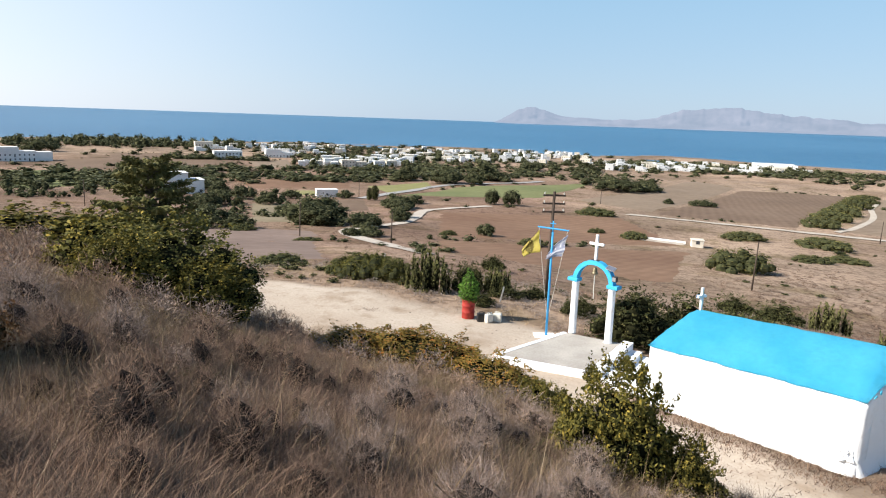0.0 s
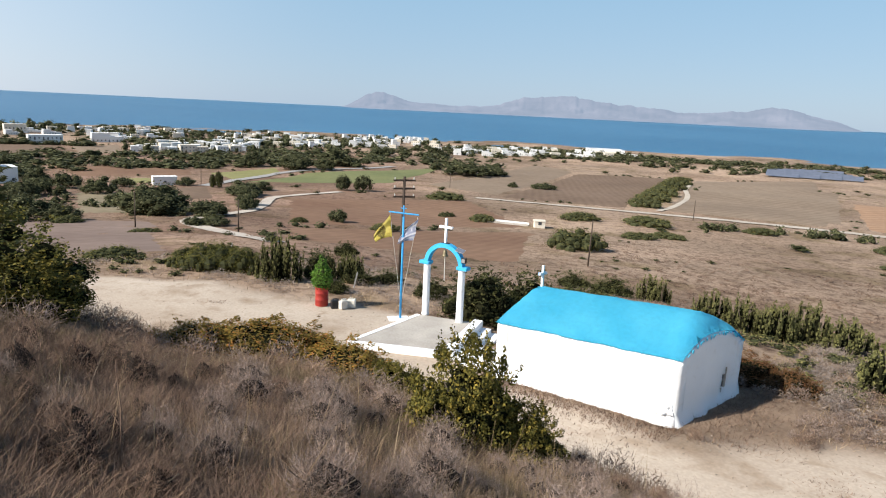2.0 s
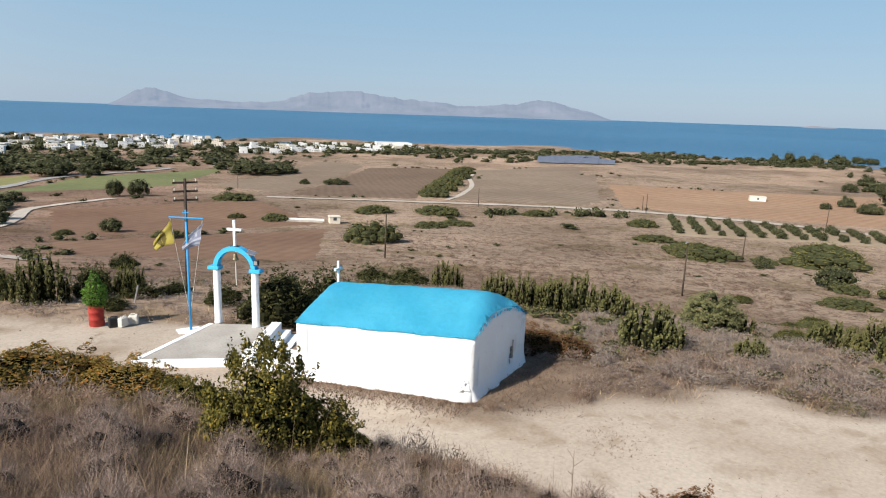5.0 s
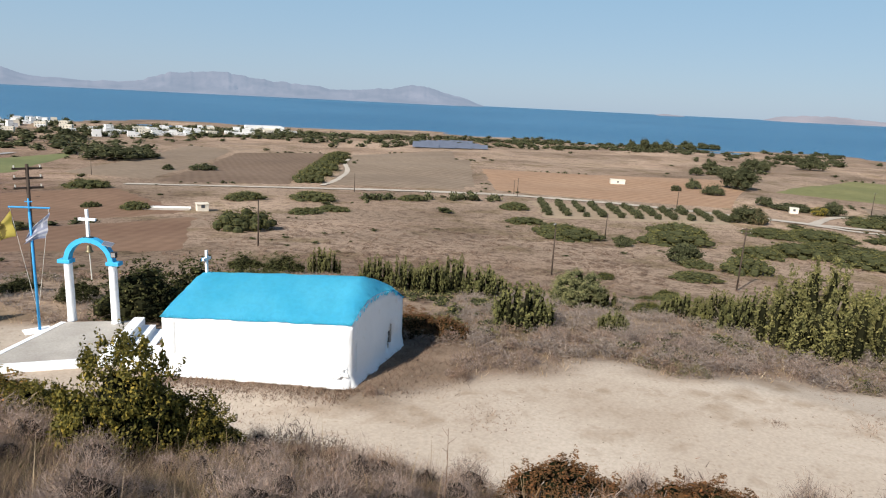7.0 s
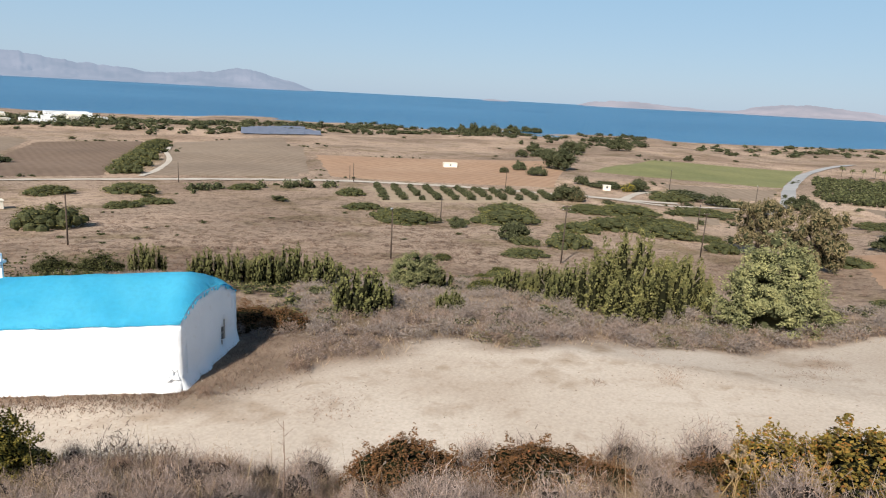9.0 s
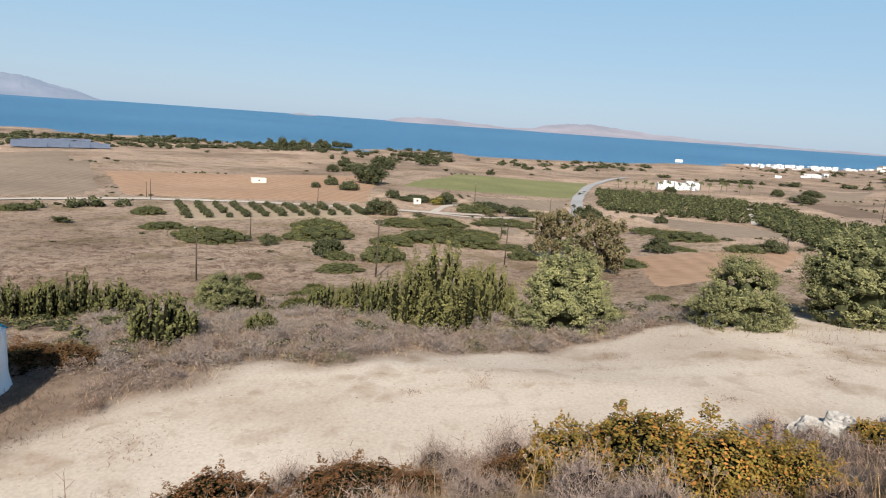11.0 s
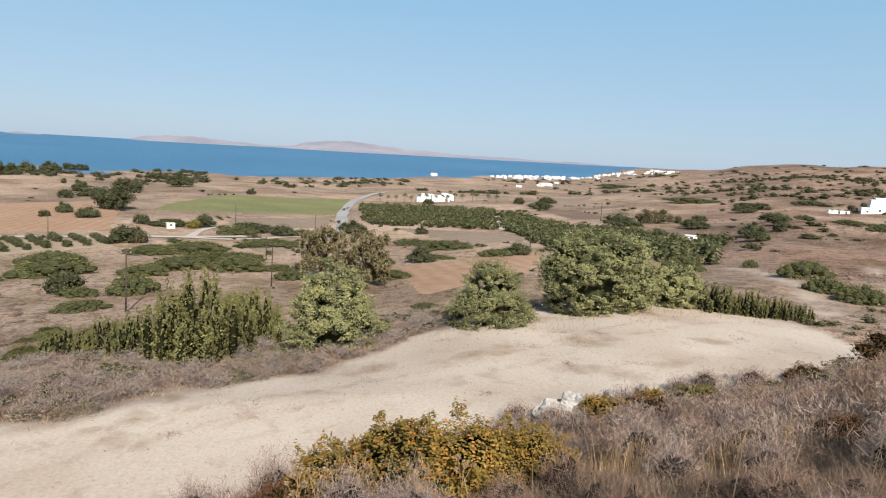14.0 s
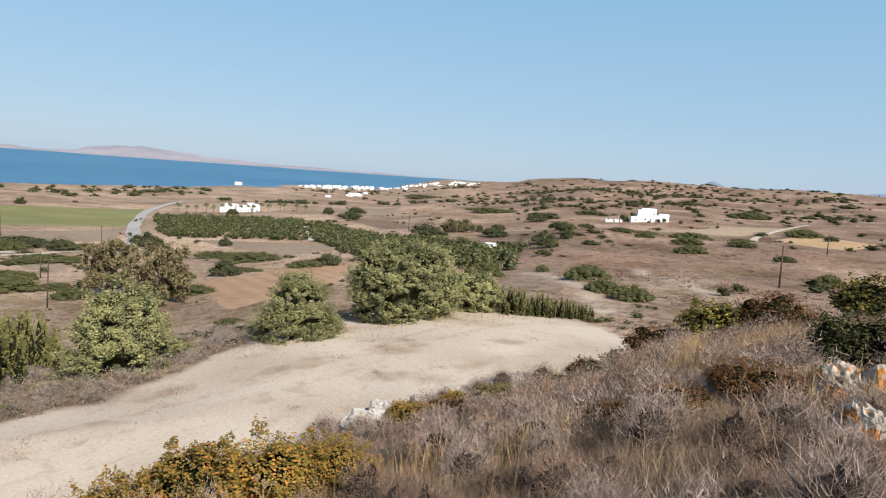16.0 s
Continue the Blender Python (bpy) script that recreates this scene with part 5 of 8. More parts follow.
    part("lens", box_mesh(0.965, 1.115, -0.232, -0.222, h + 0.37, h + 0.53), M_STEEL, f, "pale glass")


def make_flag(parent, corner, reach, drop, material, stripes, seed):
    """A cloth hanging and blowing from its upper corner."""
    bm = bmesh.new()
    n, m = 28, 20
    g = {}
    for i in range(n + 1):
        for j in range(m + 1):
            u, v = i / n, j / m
            p = Vector(corner) + Vector(reach) * u + Vector(drop) * v * (1 - 0.72 * u)
            wave = 0.09 * math.sin(5.5 * u + 2.0 * v + seed) * (0.3 + u) + 0.05 * math.sin(9 * v + seed)
            p += Vector((0.3, -0.9, 0.1)) * wave + Vector((0, 0, -0.16 * u * u))
            g[i, j] = bm.verts.new(p)
    for i in range(n):
        for j in range(m):
            f = bm.faces.new((g[i, j], g[i + 1, j], g[i + 1, j + 1], g[i, j + 1]))
            f.material_index = stripes(i, j) if stripes else 0
    bmesh.ops.solidify(bm, geom=bm.faces[:], thickness=0.008)
    return part("flag", bm, material, parent, "", True)


def make_flagpole():
    x, y = 4.78, 28.32
    z = high(x, y)
    top = thing("flagpole", Matrix.Translation((x, y, z)), "light blue steel flagpole with a crossbar and two flags", "flagpole")
    h = 5.02 - z
    part("footing", box_mesh(-0.55, 0.40, -0.35, 0.35, -0.4, 0.06, bevel=0.02), M_WHITE, top, "whitewashed concrete footing")
    part("pole", rod(rod(bmesh.new(), (0, 0, 0.05), (0, 0, h - 0.5), 0.055, 0.045), (0, 0, h - 0.5), (0, 0, h), 0.03), M_BLUE_METAL, top, smooth=True)
    d = Vector((0.86, -0.5, 0.0)).normalized()
    part("crossbar", rod(bmesh.new(), -d * 0.70 + Vector((0, 0, h - 0.33)), d * 0.72 + Vector((0, 0, h - 0.36)), 0.035), M_BLUE_METAL, top)
    part("finial", rod(bmesh.new(), -d * 0.13 + Vector((0, 0, h - 0.12)), d * 0.13 + Vector((0, 0, h - 0.12)), 0.02), M_BLUE_METAL, top)
    a, b = -d * 0.66 + Vector((0, 0, h - 0.36)), d * 0.68 + Vector((0, 0, h - 0.38))
    for e, low in ((a, -d * 0.06), (b, d * 0.06)):
        part("halyard", rod(bmesh.new(), e, low + Vector((0, 0, 1.1)), 0.008, sides=6), M_CAN, top, "pale cord")
    make_flag(top, a + Vector((0, 0, -0.10)), (-0.66, 0.38, -0.90), (0.10, -0.06, -1.0), [M_YELLOW, M_EMBLEM], lambda i, j: 1 if abs(i - 14) * 0.8 + abs(j - 10) * 0.5 < 6 and abs(abs(i - 14) - 3) + (j % 3) < 4.6 else 0, 0.4)["label"] = "yellow flag with a dark emblem"
    make_flag(top, b + Vector((0, 0, -0.14)), (-0.80, 0.44, -0.80), (-0.14, 0.08, -1.0), [M_CLOTH, M_CLOTH_BLUE], lambda i, j: (j // 2) % 2 if j > 9 or i > 11 else (0 if i in (5, 6) or j in (4, 5) else 1), 1.7)["label"] = "faded blue and white striped flag"


make_platform()
make_arch()
make_flagpole()

# ---- plants ----
RNG = np.random.default_rng(7)


def cards(centre, normal, length, width, rng, axis=None):
    """Small pointed leaves: one four-cornered face each."""
    n = len(centre)
    normal = normal / np.linalg.norm(normal, axis=1)[:, None]
    a = rng.normal(size=(n, 3)) if axis is None else axis + 0.45 * rng.normal(size=(n, 3))
    a = a - normal * np.sum(a * normal, 1)[:, None]
    a /= np.linalg.norm(a, axis=1)[:, None] + 1e-9
    b = np.cross(normal, a)
    L, W = length[:, None] / 2, width[:, None] / 2
    v = np.stack([centre - a * L, centre + b * W, centre + a * L, centre - b * W], 1).reshape(-1, 3)
    return v, np.arange(4 * n).reshape(n, 4)


def ball(n):
    """Even directions."""
    k = np.arange(n) + 0.5
    phi, th = np.arccos(1 - 2 * k / n), np.pi * (1 + 5 ** 0.5) * k
    return np.stack([np.cos(th) * np.sin(phi), np.sin(th) * np.sin(phi), np.cos(phi)], 1)


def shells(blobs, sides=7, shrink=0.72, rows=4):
    """Inner masses that stop the light, dark to paint shade into the gaps, as low ellipsoids of four-cornered faces."""
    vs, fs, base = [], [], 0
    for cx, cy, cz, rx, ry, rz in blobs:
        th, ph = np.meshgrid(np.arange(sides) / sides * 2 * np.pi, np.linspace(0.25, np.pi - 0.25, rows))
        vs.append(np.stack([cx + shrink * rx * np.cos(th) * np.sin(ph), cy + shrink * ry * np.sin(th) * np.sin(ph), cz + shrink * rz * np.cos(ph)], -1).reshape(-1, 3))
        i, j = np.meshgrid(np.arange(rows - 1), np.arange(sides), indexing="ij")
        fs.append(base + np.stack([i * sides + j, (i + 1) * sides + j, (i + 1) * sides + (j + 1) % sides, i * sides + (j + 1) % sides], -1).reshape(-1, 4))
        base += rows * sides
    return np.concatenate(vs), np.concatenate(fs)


def leafy(name, blobs, count, leaf, material, rng, upward=0.0, slim=0.5, solid=None, rough_core=False, coarse=False, inner=None):
    """Leaves over the outer skins of blobs (x, y, z, three radii), shared out by size, with shade-coloured masses
    inside the first ones (solid).
    """
    blobs = np.array(blobs)
    share = (blobs[:, 3] * blobs[:, 5] + blobs[:, 3] * blobs[:, 4])
    tries = int(count * 4)
    pick_of = rng.choice(len(blobs), tries, p=share / share.sum())
    d = rng.normal(size=(tries, 3))
    d /= np.linalg.norm(d, axis=1)[:, None]
    b = blobs[pick_of]
    p = b[:, :3] + d * b[:, 3:6] * rng.uniform(0.80, 1.15, (tries, 1))
    keep = p[:, 2] > 0.01
    for q in blobs:
        keep &= np.sum(((p - q[:3]) / (q[3:6] * 0.78)) ** 2, 1) > 1
    p, d = p[keep][:count], d[keep][:count]
    normal = d + 0.6 * rng.normal(size=d.shape)
    axis = None if not upward else d * 0.6 + np.array([0, 0, upward])
    size = leaf * rng.uniform(0.6, 1.35, len(p))
    v, f = cards(p, normal, size, size * slim, rng, axis)
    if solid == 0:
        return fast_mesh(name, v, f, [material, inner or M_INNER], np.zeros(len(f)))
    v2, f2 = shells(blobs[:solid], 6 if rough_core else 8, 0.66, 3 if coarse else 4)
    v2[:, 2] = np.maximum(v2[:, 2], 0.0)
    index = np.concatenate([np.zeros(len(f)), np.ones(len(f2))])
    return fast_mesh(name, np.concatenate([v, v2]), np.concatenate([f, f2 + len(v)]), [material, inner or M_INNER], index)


def dome_blobs(rng, n, spread=0.62, flat=0.75, small=0.34):
    """Lumps that fill a dome of width 1 and height 1."""
    out = [(0, 0, 0.36, 0.34, 0.34, 0.42)]
    for k in range(n):
        a, r = 2 * math.pi * (k + rng.uniform(0, 0.6)) / n * 2.4, 0.5 * spread * math.sqrt(rng.uniform(0.1, 1))
        s = small * rng.uniform(0.5, 1.0)
        zc = (0.16 + 0.62 * rng.uniform(0, 1) * (1 - (r / 0.5) ** 1.5)) 
        out.append((r * math.cos(a), r * math.sin(a), zc, s * 0.72, s * 0.72, s * flat))
    return out


def sprigs(rng, n):
    """Loose leafy shoots standing out of a dome."""
    out = []
    for k in range(n):
        a, r = 2.4 * k + rng.uniform(0, 1), 0.48 * math.sqrt(rng.uniform(0.02, 1))
        top = (1 - (r / 0.56) ** 2) ** 0.5
        lean, long = rng.uniform(-0.5, 0.8), rng.uniform(0.05, 0.16)
        for t in (0.0, 0.5, 1.0):
            q = r + lean * long * t
            out.append((q * math.cos(a), q * math.sin(a), top * 0.86 + long * t, 0.030 * (1.3 - t), 0.030 * (1.3 - t), 0.035))
    return out


def column_tufts(rng, columns, tiers, reach=0.42):
    """Upright leafy columns standing close in an egg of width 1 and height 1: foot, direction, length and radius of each tuft; and their dark cores."""
    out, cores = [], [(0, 0, 0.20, 0.19, 0.19, 0.32)]
    for k in range(columns):
        a, r = 2.4 * k + rng.uniform(-0.4, 0.4), reach * math.sqrt((k + 0.5) / columns)
        h = (1 - 0.46 * (r / reach) ** 2.2) * rng.uniform(0.72, 1.06)
        x, y, lean = r * math.cos(a), r * math.sin(a), rng.uniform(-0.06, 0.10)
        wide = rng.uniform(0.026, 0.040) * (34 / columns) ** 0.5
        cores.append((x, y, h * 0.42, wide * 0.95, wide * 0.95, h * 0.42))
        for t in range(tiers):
            f = (t + 0.3) / tiers
            b = 2.4 * t + k
            turn = 0.6 * (1 - f ** 2)
            out.append((x * (1 + lean * f) + 0.5 * wide * math.cos(b), y * (1 + lean * f) + 0.5 * wide * math.sin(b), h * f * 0.93, turn * math.cos(b), turn * math.sin(b), 1.0,
                        rng.uniform(0.06, 0.11), wide * (0.90 - 0.35 * f) * rng.uniform(0.6, 1.15)))
    return np.array(out), cores


def lobe_tufts(rng, lobes, each, cone=0, size=0.11):
    """A bush of width 1 and height 1, closed to the ground, made of lobes that are each a fan of upward tufts; cone: it narrows to its top."""
    out, cores = [], [(0, 0, 0.34, 0.25, 0.25, 0.34) if not cone else (0, 0, 0.22, 0.20, 0.20, 0.40)]
    k = 0
    while len(cores) <= lobes:
        k += 1
        z, a = rng.uniform(0.01, 0.92), 2.4 * k
        r = 0.43 * (1 - z) ** 0.75 + 0.02 if cone else 0.41 * math.sqrt(max(0.0, 1 - ((z - 0.34) / 0.62) ** 2)) if z > 0.34 else 0.41 * (0.80 + 0.2 * z / 0.34)
        if rng.uniform() > r / 0.42 + 0.08:
            continue
        f = rng.uniform(0.84, 1.05)
        d = np.array([math.cos(a), math.sin(a), 0.0])
        c = d * r * f + np.array([0, 0, z * rng.uniform(0.93, 1.05)])
        cores.append((c[0] * 0.94, c[1] * 0.94, c[2] - 0.02, 0.046, 0.046, 0.055))
        for _ in range(each):
            w = d * 0.55 + np.array([0, 0, 0.75]) + 0.5 * rng.normal(size=3)
            w /= np.linalg.norm(w)
            long = size * rng.uniform(0.7, 1.3)
            out.append((*(c + 0.030 * rng.normal(size=3)), *w, long, long * rng.uniform(0.24, 0.36)))
    return np.array(out), cores


def tufted(name, tufts, each, leaf, material, rng, core, slim=0.5, swollen=0.5, inner=None):
    """Needle-like leaves set along tufts, over dark inner masses."""
    t = np.repeat(tufts, each, axis=0)
    n = len(t)
    way = t[:, 3:6] / np.linalg.norm(t[:, 3:6], axis=1)[:, None]
    u = rng.uniform(0, 1, n) ** 0.8
    out = rng.normal(size=(n, 3))
    out -= way * np.sum(out * way, 1)[:, None]
    out /= np.linalg.norm(out, axis=1)[:, None]
    wide = t[:, 7] * 1.5 * (u + 0.08) ** 0.4 * (1.04 - u) ** 0.6
    p = t[:, :3] + way * (t[:, 6] * u)[:, None] + out * (wide * rng.uniform(0.75, 1.15, n))[:, None]
    keep = p[:, 2] > 0.01
    p, out, way = p[keep], out[keep], way[keep]
    swell = p - np.array([0, 0, 0.30])
    swell /= np.linalg.norm(swell, axis=1)[:, None] + 1e-6
    size = leaf * rng.uniform(0.6, 1.4, len(p))
    v, f = cards(p, 0.7 * out + swollen * swell + 0.40 * rng.normal(size=p.shape), size, size * slim, rng, way + 0.7 * out)
    v[:, 2] = np.maximum(v[:, 2], 0.0)
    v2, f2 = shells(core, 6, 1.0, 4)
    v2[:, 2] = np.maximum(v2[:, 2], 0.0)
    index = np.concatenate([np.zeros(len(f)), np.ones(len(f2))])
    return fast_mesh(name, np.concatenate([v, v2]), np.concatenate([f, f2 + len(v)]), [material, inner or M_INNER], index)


def gum_blobs(rng):
    """An open, uneven crown of hanging masses."""
    out = []
    for k in range(96):
        a, r = 2.4 * k, 0.43 * math.sqrt(((k * 7) % 96 + 0.3) / 96)
        z = 0.90 - 0.70 * rng.uniform(0.0, 1.0) - 0.12 * (r / 0.44) ** 2
        s = rng.uniform(0.042, 0.095)
        out.append((r * math.cos(a), r * math.sin(a), max(0.18, z), s, s, s * rng.uniform(0.9, 1.6)))
    return out


def mound_blobs(rng, n):
    """A low wide cushion of width 1 and height 1, closed down to the ground."""
    out = [(0, 0, 0.0, 0.40, 0.40, 0.80)]
    for k in range(n):
        a = 2.4 * k
        edge = 1 + 0.22 * math.sin(2 * a + n) + 0.14 * math.sin(3 * a + 2.2 * n)
        r = 0.40 * math.sqrt((k + 0.5) / n) * edge
        s = rng.uniform(0.075, 0.14)
        out.append((r * math.cos(a), r * math.sin(a), 0.62 * max(0.0, 1 - (r / 0.50) ** 2) * rng.uniform(0.75, 1.1), s, s, rng.uniform(0.20, 0.32)))
    return out


def stem_mesh():
    """One woody stem, bent outwards, as a single tapered tube."""
    bm = bmesh.new()
    loops = []
    for k in range(6):
        f = k / 5
        r = 0.022 * (1 - 0.75 * f)
        c = Vector((0.24 * f ** 1.6, 0.03 * math.sin(4 * f), -0.08 + 0.70 * f))
        loops.append([bm.verts.new(c + Vector((r * math.cos(a), r * math.sin(a), 0))) for a in np.arange(6) * math.pi / 3])
    for a, b in zip(loops, loops[1:]):
        for k in range(6):
            bm.faces.new((a[k], a[(k + 1) % 6], b[(k + 1) % 6], b[k]))
    bm.faces.new(loops[0][::-1])
    bm.faces.new(loops[-1])
    return finish(bm, "stem", M_TRUNK, True)


STEM = stem_mesh()


def stems(rng, n, height, spread, thick):
    bm = bmesh.new()
    for k in range(n):
        a = 2 * math.pi * k / n + rng.uniform(0, 1)
        m = Vector((spread * 0.4 * math.cos(a), spread * 0.4 * math.sin(a), height * 0.5))
        t = Vector((spread * math.cos(a + 0.4), spread * math.sin(a + 0.4), height * rng.uniform(0.75, 1.0)))
        rod(bm, (0, 0, -0.08), m, thick, thick * 0.7, 6)
        rod(bm, m, t, thick * 0.7, thick * 0.3, 6)
        rod(bm, m, m + Vector((0.3 * spread * math.cos(a - 0.9), 0.3 * spread * math.sin(a - 0.9), height * 0.3)), thick * 0.4, thick * 0.2, 5)
    return bm


def plant_kind(kind, leaf_count, leaf, material, seed, **kw):
    """The foliage of a plant of width 1 and height 1."""
    rng = np.random.default_rng(seed)
    if kind in ("columns", "lobes"):
        tufts, cores = column_tufts(rng, **kw) if kind == "columns" else lobe_tufts(rng, **kw)
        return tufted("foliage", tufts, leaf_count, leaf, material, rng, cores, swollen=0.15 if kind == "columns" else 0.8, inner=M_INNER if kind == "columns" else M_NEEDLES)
    blobs = mound_blobs(rng, kw.pop("lumps")) if kind == "mound" else gum_blobs(rng) if kind == "gum" else dome_blobs(rng, kw.pop("lumps", 16), kw.pop("spread", 0.62), kw.pop("flat", 0.75), kw.pop("small", 0.34))
    kw["solid"] = len(blobs)
    blobs = blobs + sprigs(rng, kw.pop("shoots", 0))
    return leafy("foliage", blobs, leaf_count, leaf, material, rng, **kw)


def set_plant(kind, name, x, y, w, h, label, category, group="", turn=None, sink=0.04, slim=None, stems=1):
    t = RNG.uniform(0, 6.28) if turn is None else turn
    m = Matrix.Translation((x, y, high(x, y) - sink * h)) @ Matrix.Rotation(t, 4, "Z") @ Matrix.Diagonal((w, w * (slim or RNG.uniform(0.85, 1.0)), h, 1))
    top = thing(name, m, label, category, group)
    part("foliage", kind, None, top)
    for k in range(stems):
        part("stem", STEM, None, top, "woody stem").matrix_local = Matrix.Rotation(2.1 * k, 4, "Z")
    return top


K_MASTIC = [plant_kind("dome", 16000, 0.033, L_MASTIC, 11 + k, lumps=60, small=0.21, spread=0.92, slim=0.55, shoots=60, rough_core=True) for k in range(2)]
K_GOLD = [plant_kind("dome", 17000, 0.027, L_GOLD, 21 + k, lumps=64, small=0.20, spread=0.95, slim=0.6, shoots=14, rough_core=True) for k in range(2)]
K_RUST = [plant_kind("dome", 9000, 0.030, L_RUST, 31, lumps=44, small=0.24, spread=0.88, slim=0.45, shoots=12, rough_core=True)]
K_JUNIPER = [plant_kind("columns", 34, 0.019, L_JUNIPER, 41 + k, columns=36, tiers=24) for k in range(3)]
K_SMALL_JUNIPER = [plant_kind("columns", 26, 0.032, L_SAGE, 44 + k, columns=26, tiers=15) for k in range(3)]
K_CONE_JUNIPER = [plant_kind("lobes", 30, 0.019, L_SILVER, 47 + k, lobes=130, each=8, cone=1, size=0.10) for k in range(2)]
K_BROAD_JUNIPER = [plant_kind("lobes", 28, 0.017, L_SILVER, 51 + k, lobes=200, each=8, size=0.085) for k in range(2)]
K_SCRUB = [plant_kind("mound", 1350, 0.033, L_SCRUB, 61 + k, lumps=30, slim=0.6, rough_core=True, inner=M_NEEDLES) for k in range(4)]
K_ROUND = [plant_kind("dome", 1250, 0.054, L_TREE, 66 + k, lumps=30, small=0.26, spread=0.85, rough_core=True, inner=M_SHADE) for k in range(4)]
K_OLIVE = [plant_kind("dome", 420, 0.085, L_TREE, 71 + k, lumps=12, rough_core=True, inner=M_SHADE) for k in range(3)]
K_GUM = [plant_kind("gum", 7500, 0.042, L_GUM, 81 + k, slim=0.45, rough_core=True, inner=M_SHADE) for k in range(2)]
K_YELLOW = plant_kind("dome", 900, 0.06, L_YELLOW, 91, lumps=14, rough_core=True, inner=M_SHADE)
K_GREEN = [plant_kind("dome", 3400, 0.040, L_DARK, 95 + k, lumps=44, small=0.22, spread=0.9, slim=0.55, shoots=26, rough_core=True) for k in range(3)]
K_WIDE = plant_kind("dome", 10500, 0.024, L_WIDE, 211, lumps=84, small=0.18, spread=0.92, slim=0.6, shoots=30, rough_core=True)
K_MAT = plant_kind("mound", 5000, 0.022, L_MAT, 215, lumps=40, slim=0.6, rough_core=True, inner=M_SHADE)

# junipers below the track
for k, (x, y, w, h, broad) in enumerate(((31.9, 9.3, 6.5, 4.9, 0), (38.5, 8.6, 4.8, 4.0, 0), (34.4, 3.1, 6.2, 4.8, 2), (35.8, -5.4, 5.4, 3.9, 2), (40.2, -12.6, 8.3, 5.3, 1),
                                         (41.6, -18.0, 4.4, 2.9, 1), (41.0, -20.6, 3.6, 2.3, 0), (40.4, -22.6, 2.6, 1.9, 0), (40.6, -24.4, 2.6, 1.7, 0), (40.2, -25.9, 2.0, 1.3, 0), (24.6, 33.3, 3.0, 2.4, 0), (25.6, 31.9, 3.0, 2.6, 0), (26.6, 30.3, 2.8, 2.6, 0),
                                         (28.8, 30.2, 3.0, 2.9, 0), (30.1, 28.7, 3.6, 2.5, 0), (22.7, 19.0, 3.8, 2.6, 0), (32.9, 23.4, 4.0, 2.5, 1), (27.6, 31.4, 2.6, 2.2, 0), (32.9, 53.5, 3.8, 3.2, 0), (-0.8, 36.4, 3.4, 2.9, 0), (3.2, 37.4, 2.2, 2.2, 0), (35.6, 15.4, 4.2, 2.4, 0),
                                         (33.4, 13.0, 3.6, 2.5, 0), (26.1, 16.1, 1.4, 0.9, 0), (36.4, 18.2, 3.2, 1.9, 0))):
    kind = K_BROAD_JUNIPER[k % 2] if broad == 1 else K_CONE_JUNIPER[k % 2] if broad == 2 else K_JUNIPER[k % 3] if w > 4.1 else K_SMALL_JUNIPER[k % 3]
    set_plant(kind, "juniper", x, y, w, h, ("grey-green juniper bush with dense upright sprays", "broad grey-green juniper beside the dirt track", "pointed silvery-green juniper beside the dirt track")[broad], "juniper", "junipers along the track", stems=3)

# dark bushes round the chapel and the forecourt
for k, (x, y, w, h) in enumerate(((8.8, 28.3, 4.2, 3.1), (11.3, 28.0, 4.0, 3.0), (13.4, 26.8, 3.0, 2.4), (27.1, 50.8, 4.2, 2.3), (30.1, 65.1, 3.8, 2.4), (-4.6, 40.3, 4.4, 2.0), (-6.2, 41.6, 3.2, 1.5), (-3.0, 39.0, 3.0, 1.8),
                                 (1.6, 37.6, 2.2, 2.3), (6.5, 82.5, 3.5, 2.4), (7.2, 33.2, 2.2, 1.2), (3.6, 36.8, 2.4, 1.1), (10.2, 33.2, 2.6, 1.5), (5.6, 38.5, 2.0, 1.0), (2.2, 33.2, 1.4, 0.8))):
    mat = x < -2.5
    set_plant(K_MAT if mat else K_GREEN[k % 3], "bush", x, y, w, h, "low yellow-green cushion bush beyond the forecourt" if mat else "dense dark green bush beyond the forecourt", "bush", "bushes round the chapel")
for x, y, w, h in ((16.8, 20.3, 3.0, 1.3), (17.8, 18.9, 2.2, 1.1), (9.9, 29.6, 1.8, 1.2)):
    set_plant(K_RUST[0], "bush", x, y, w, h, "rusty brown bush behind the chapel", "bush", "bushes round the chapel")

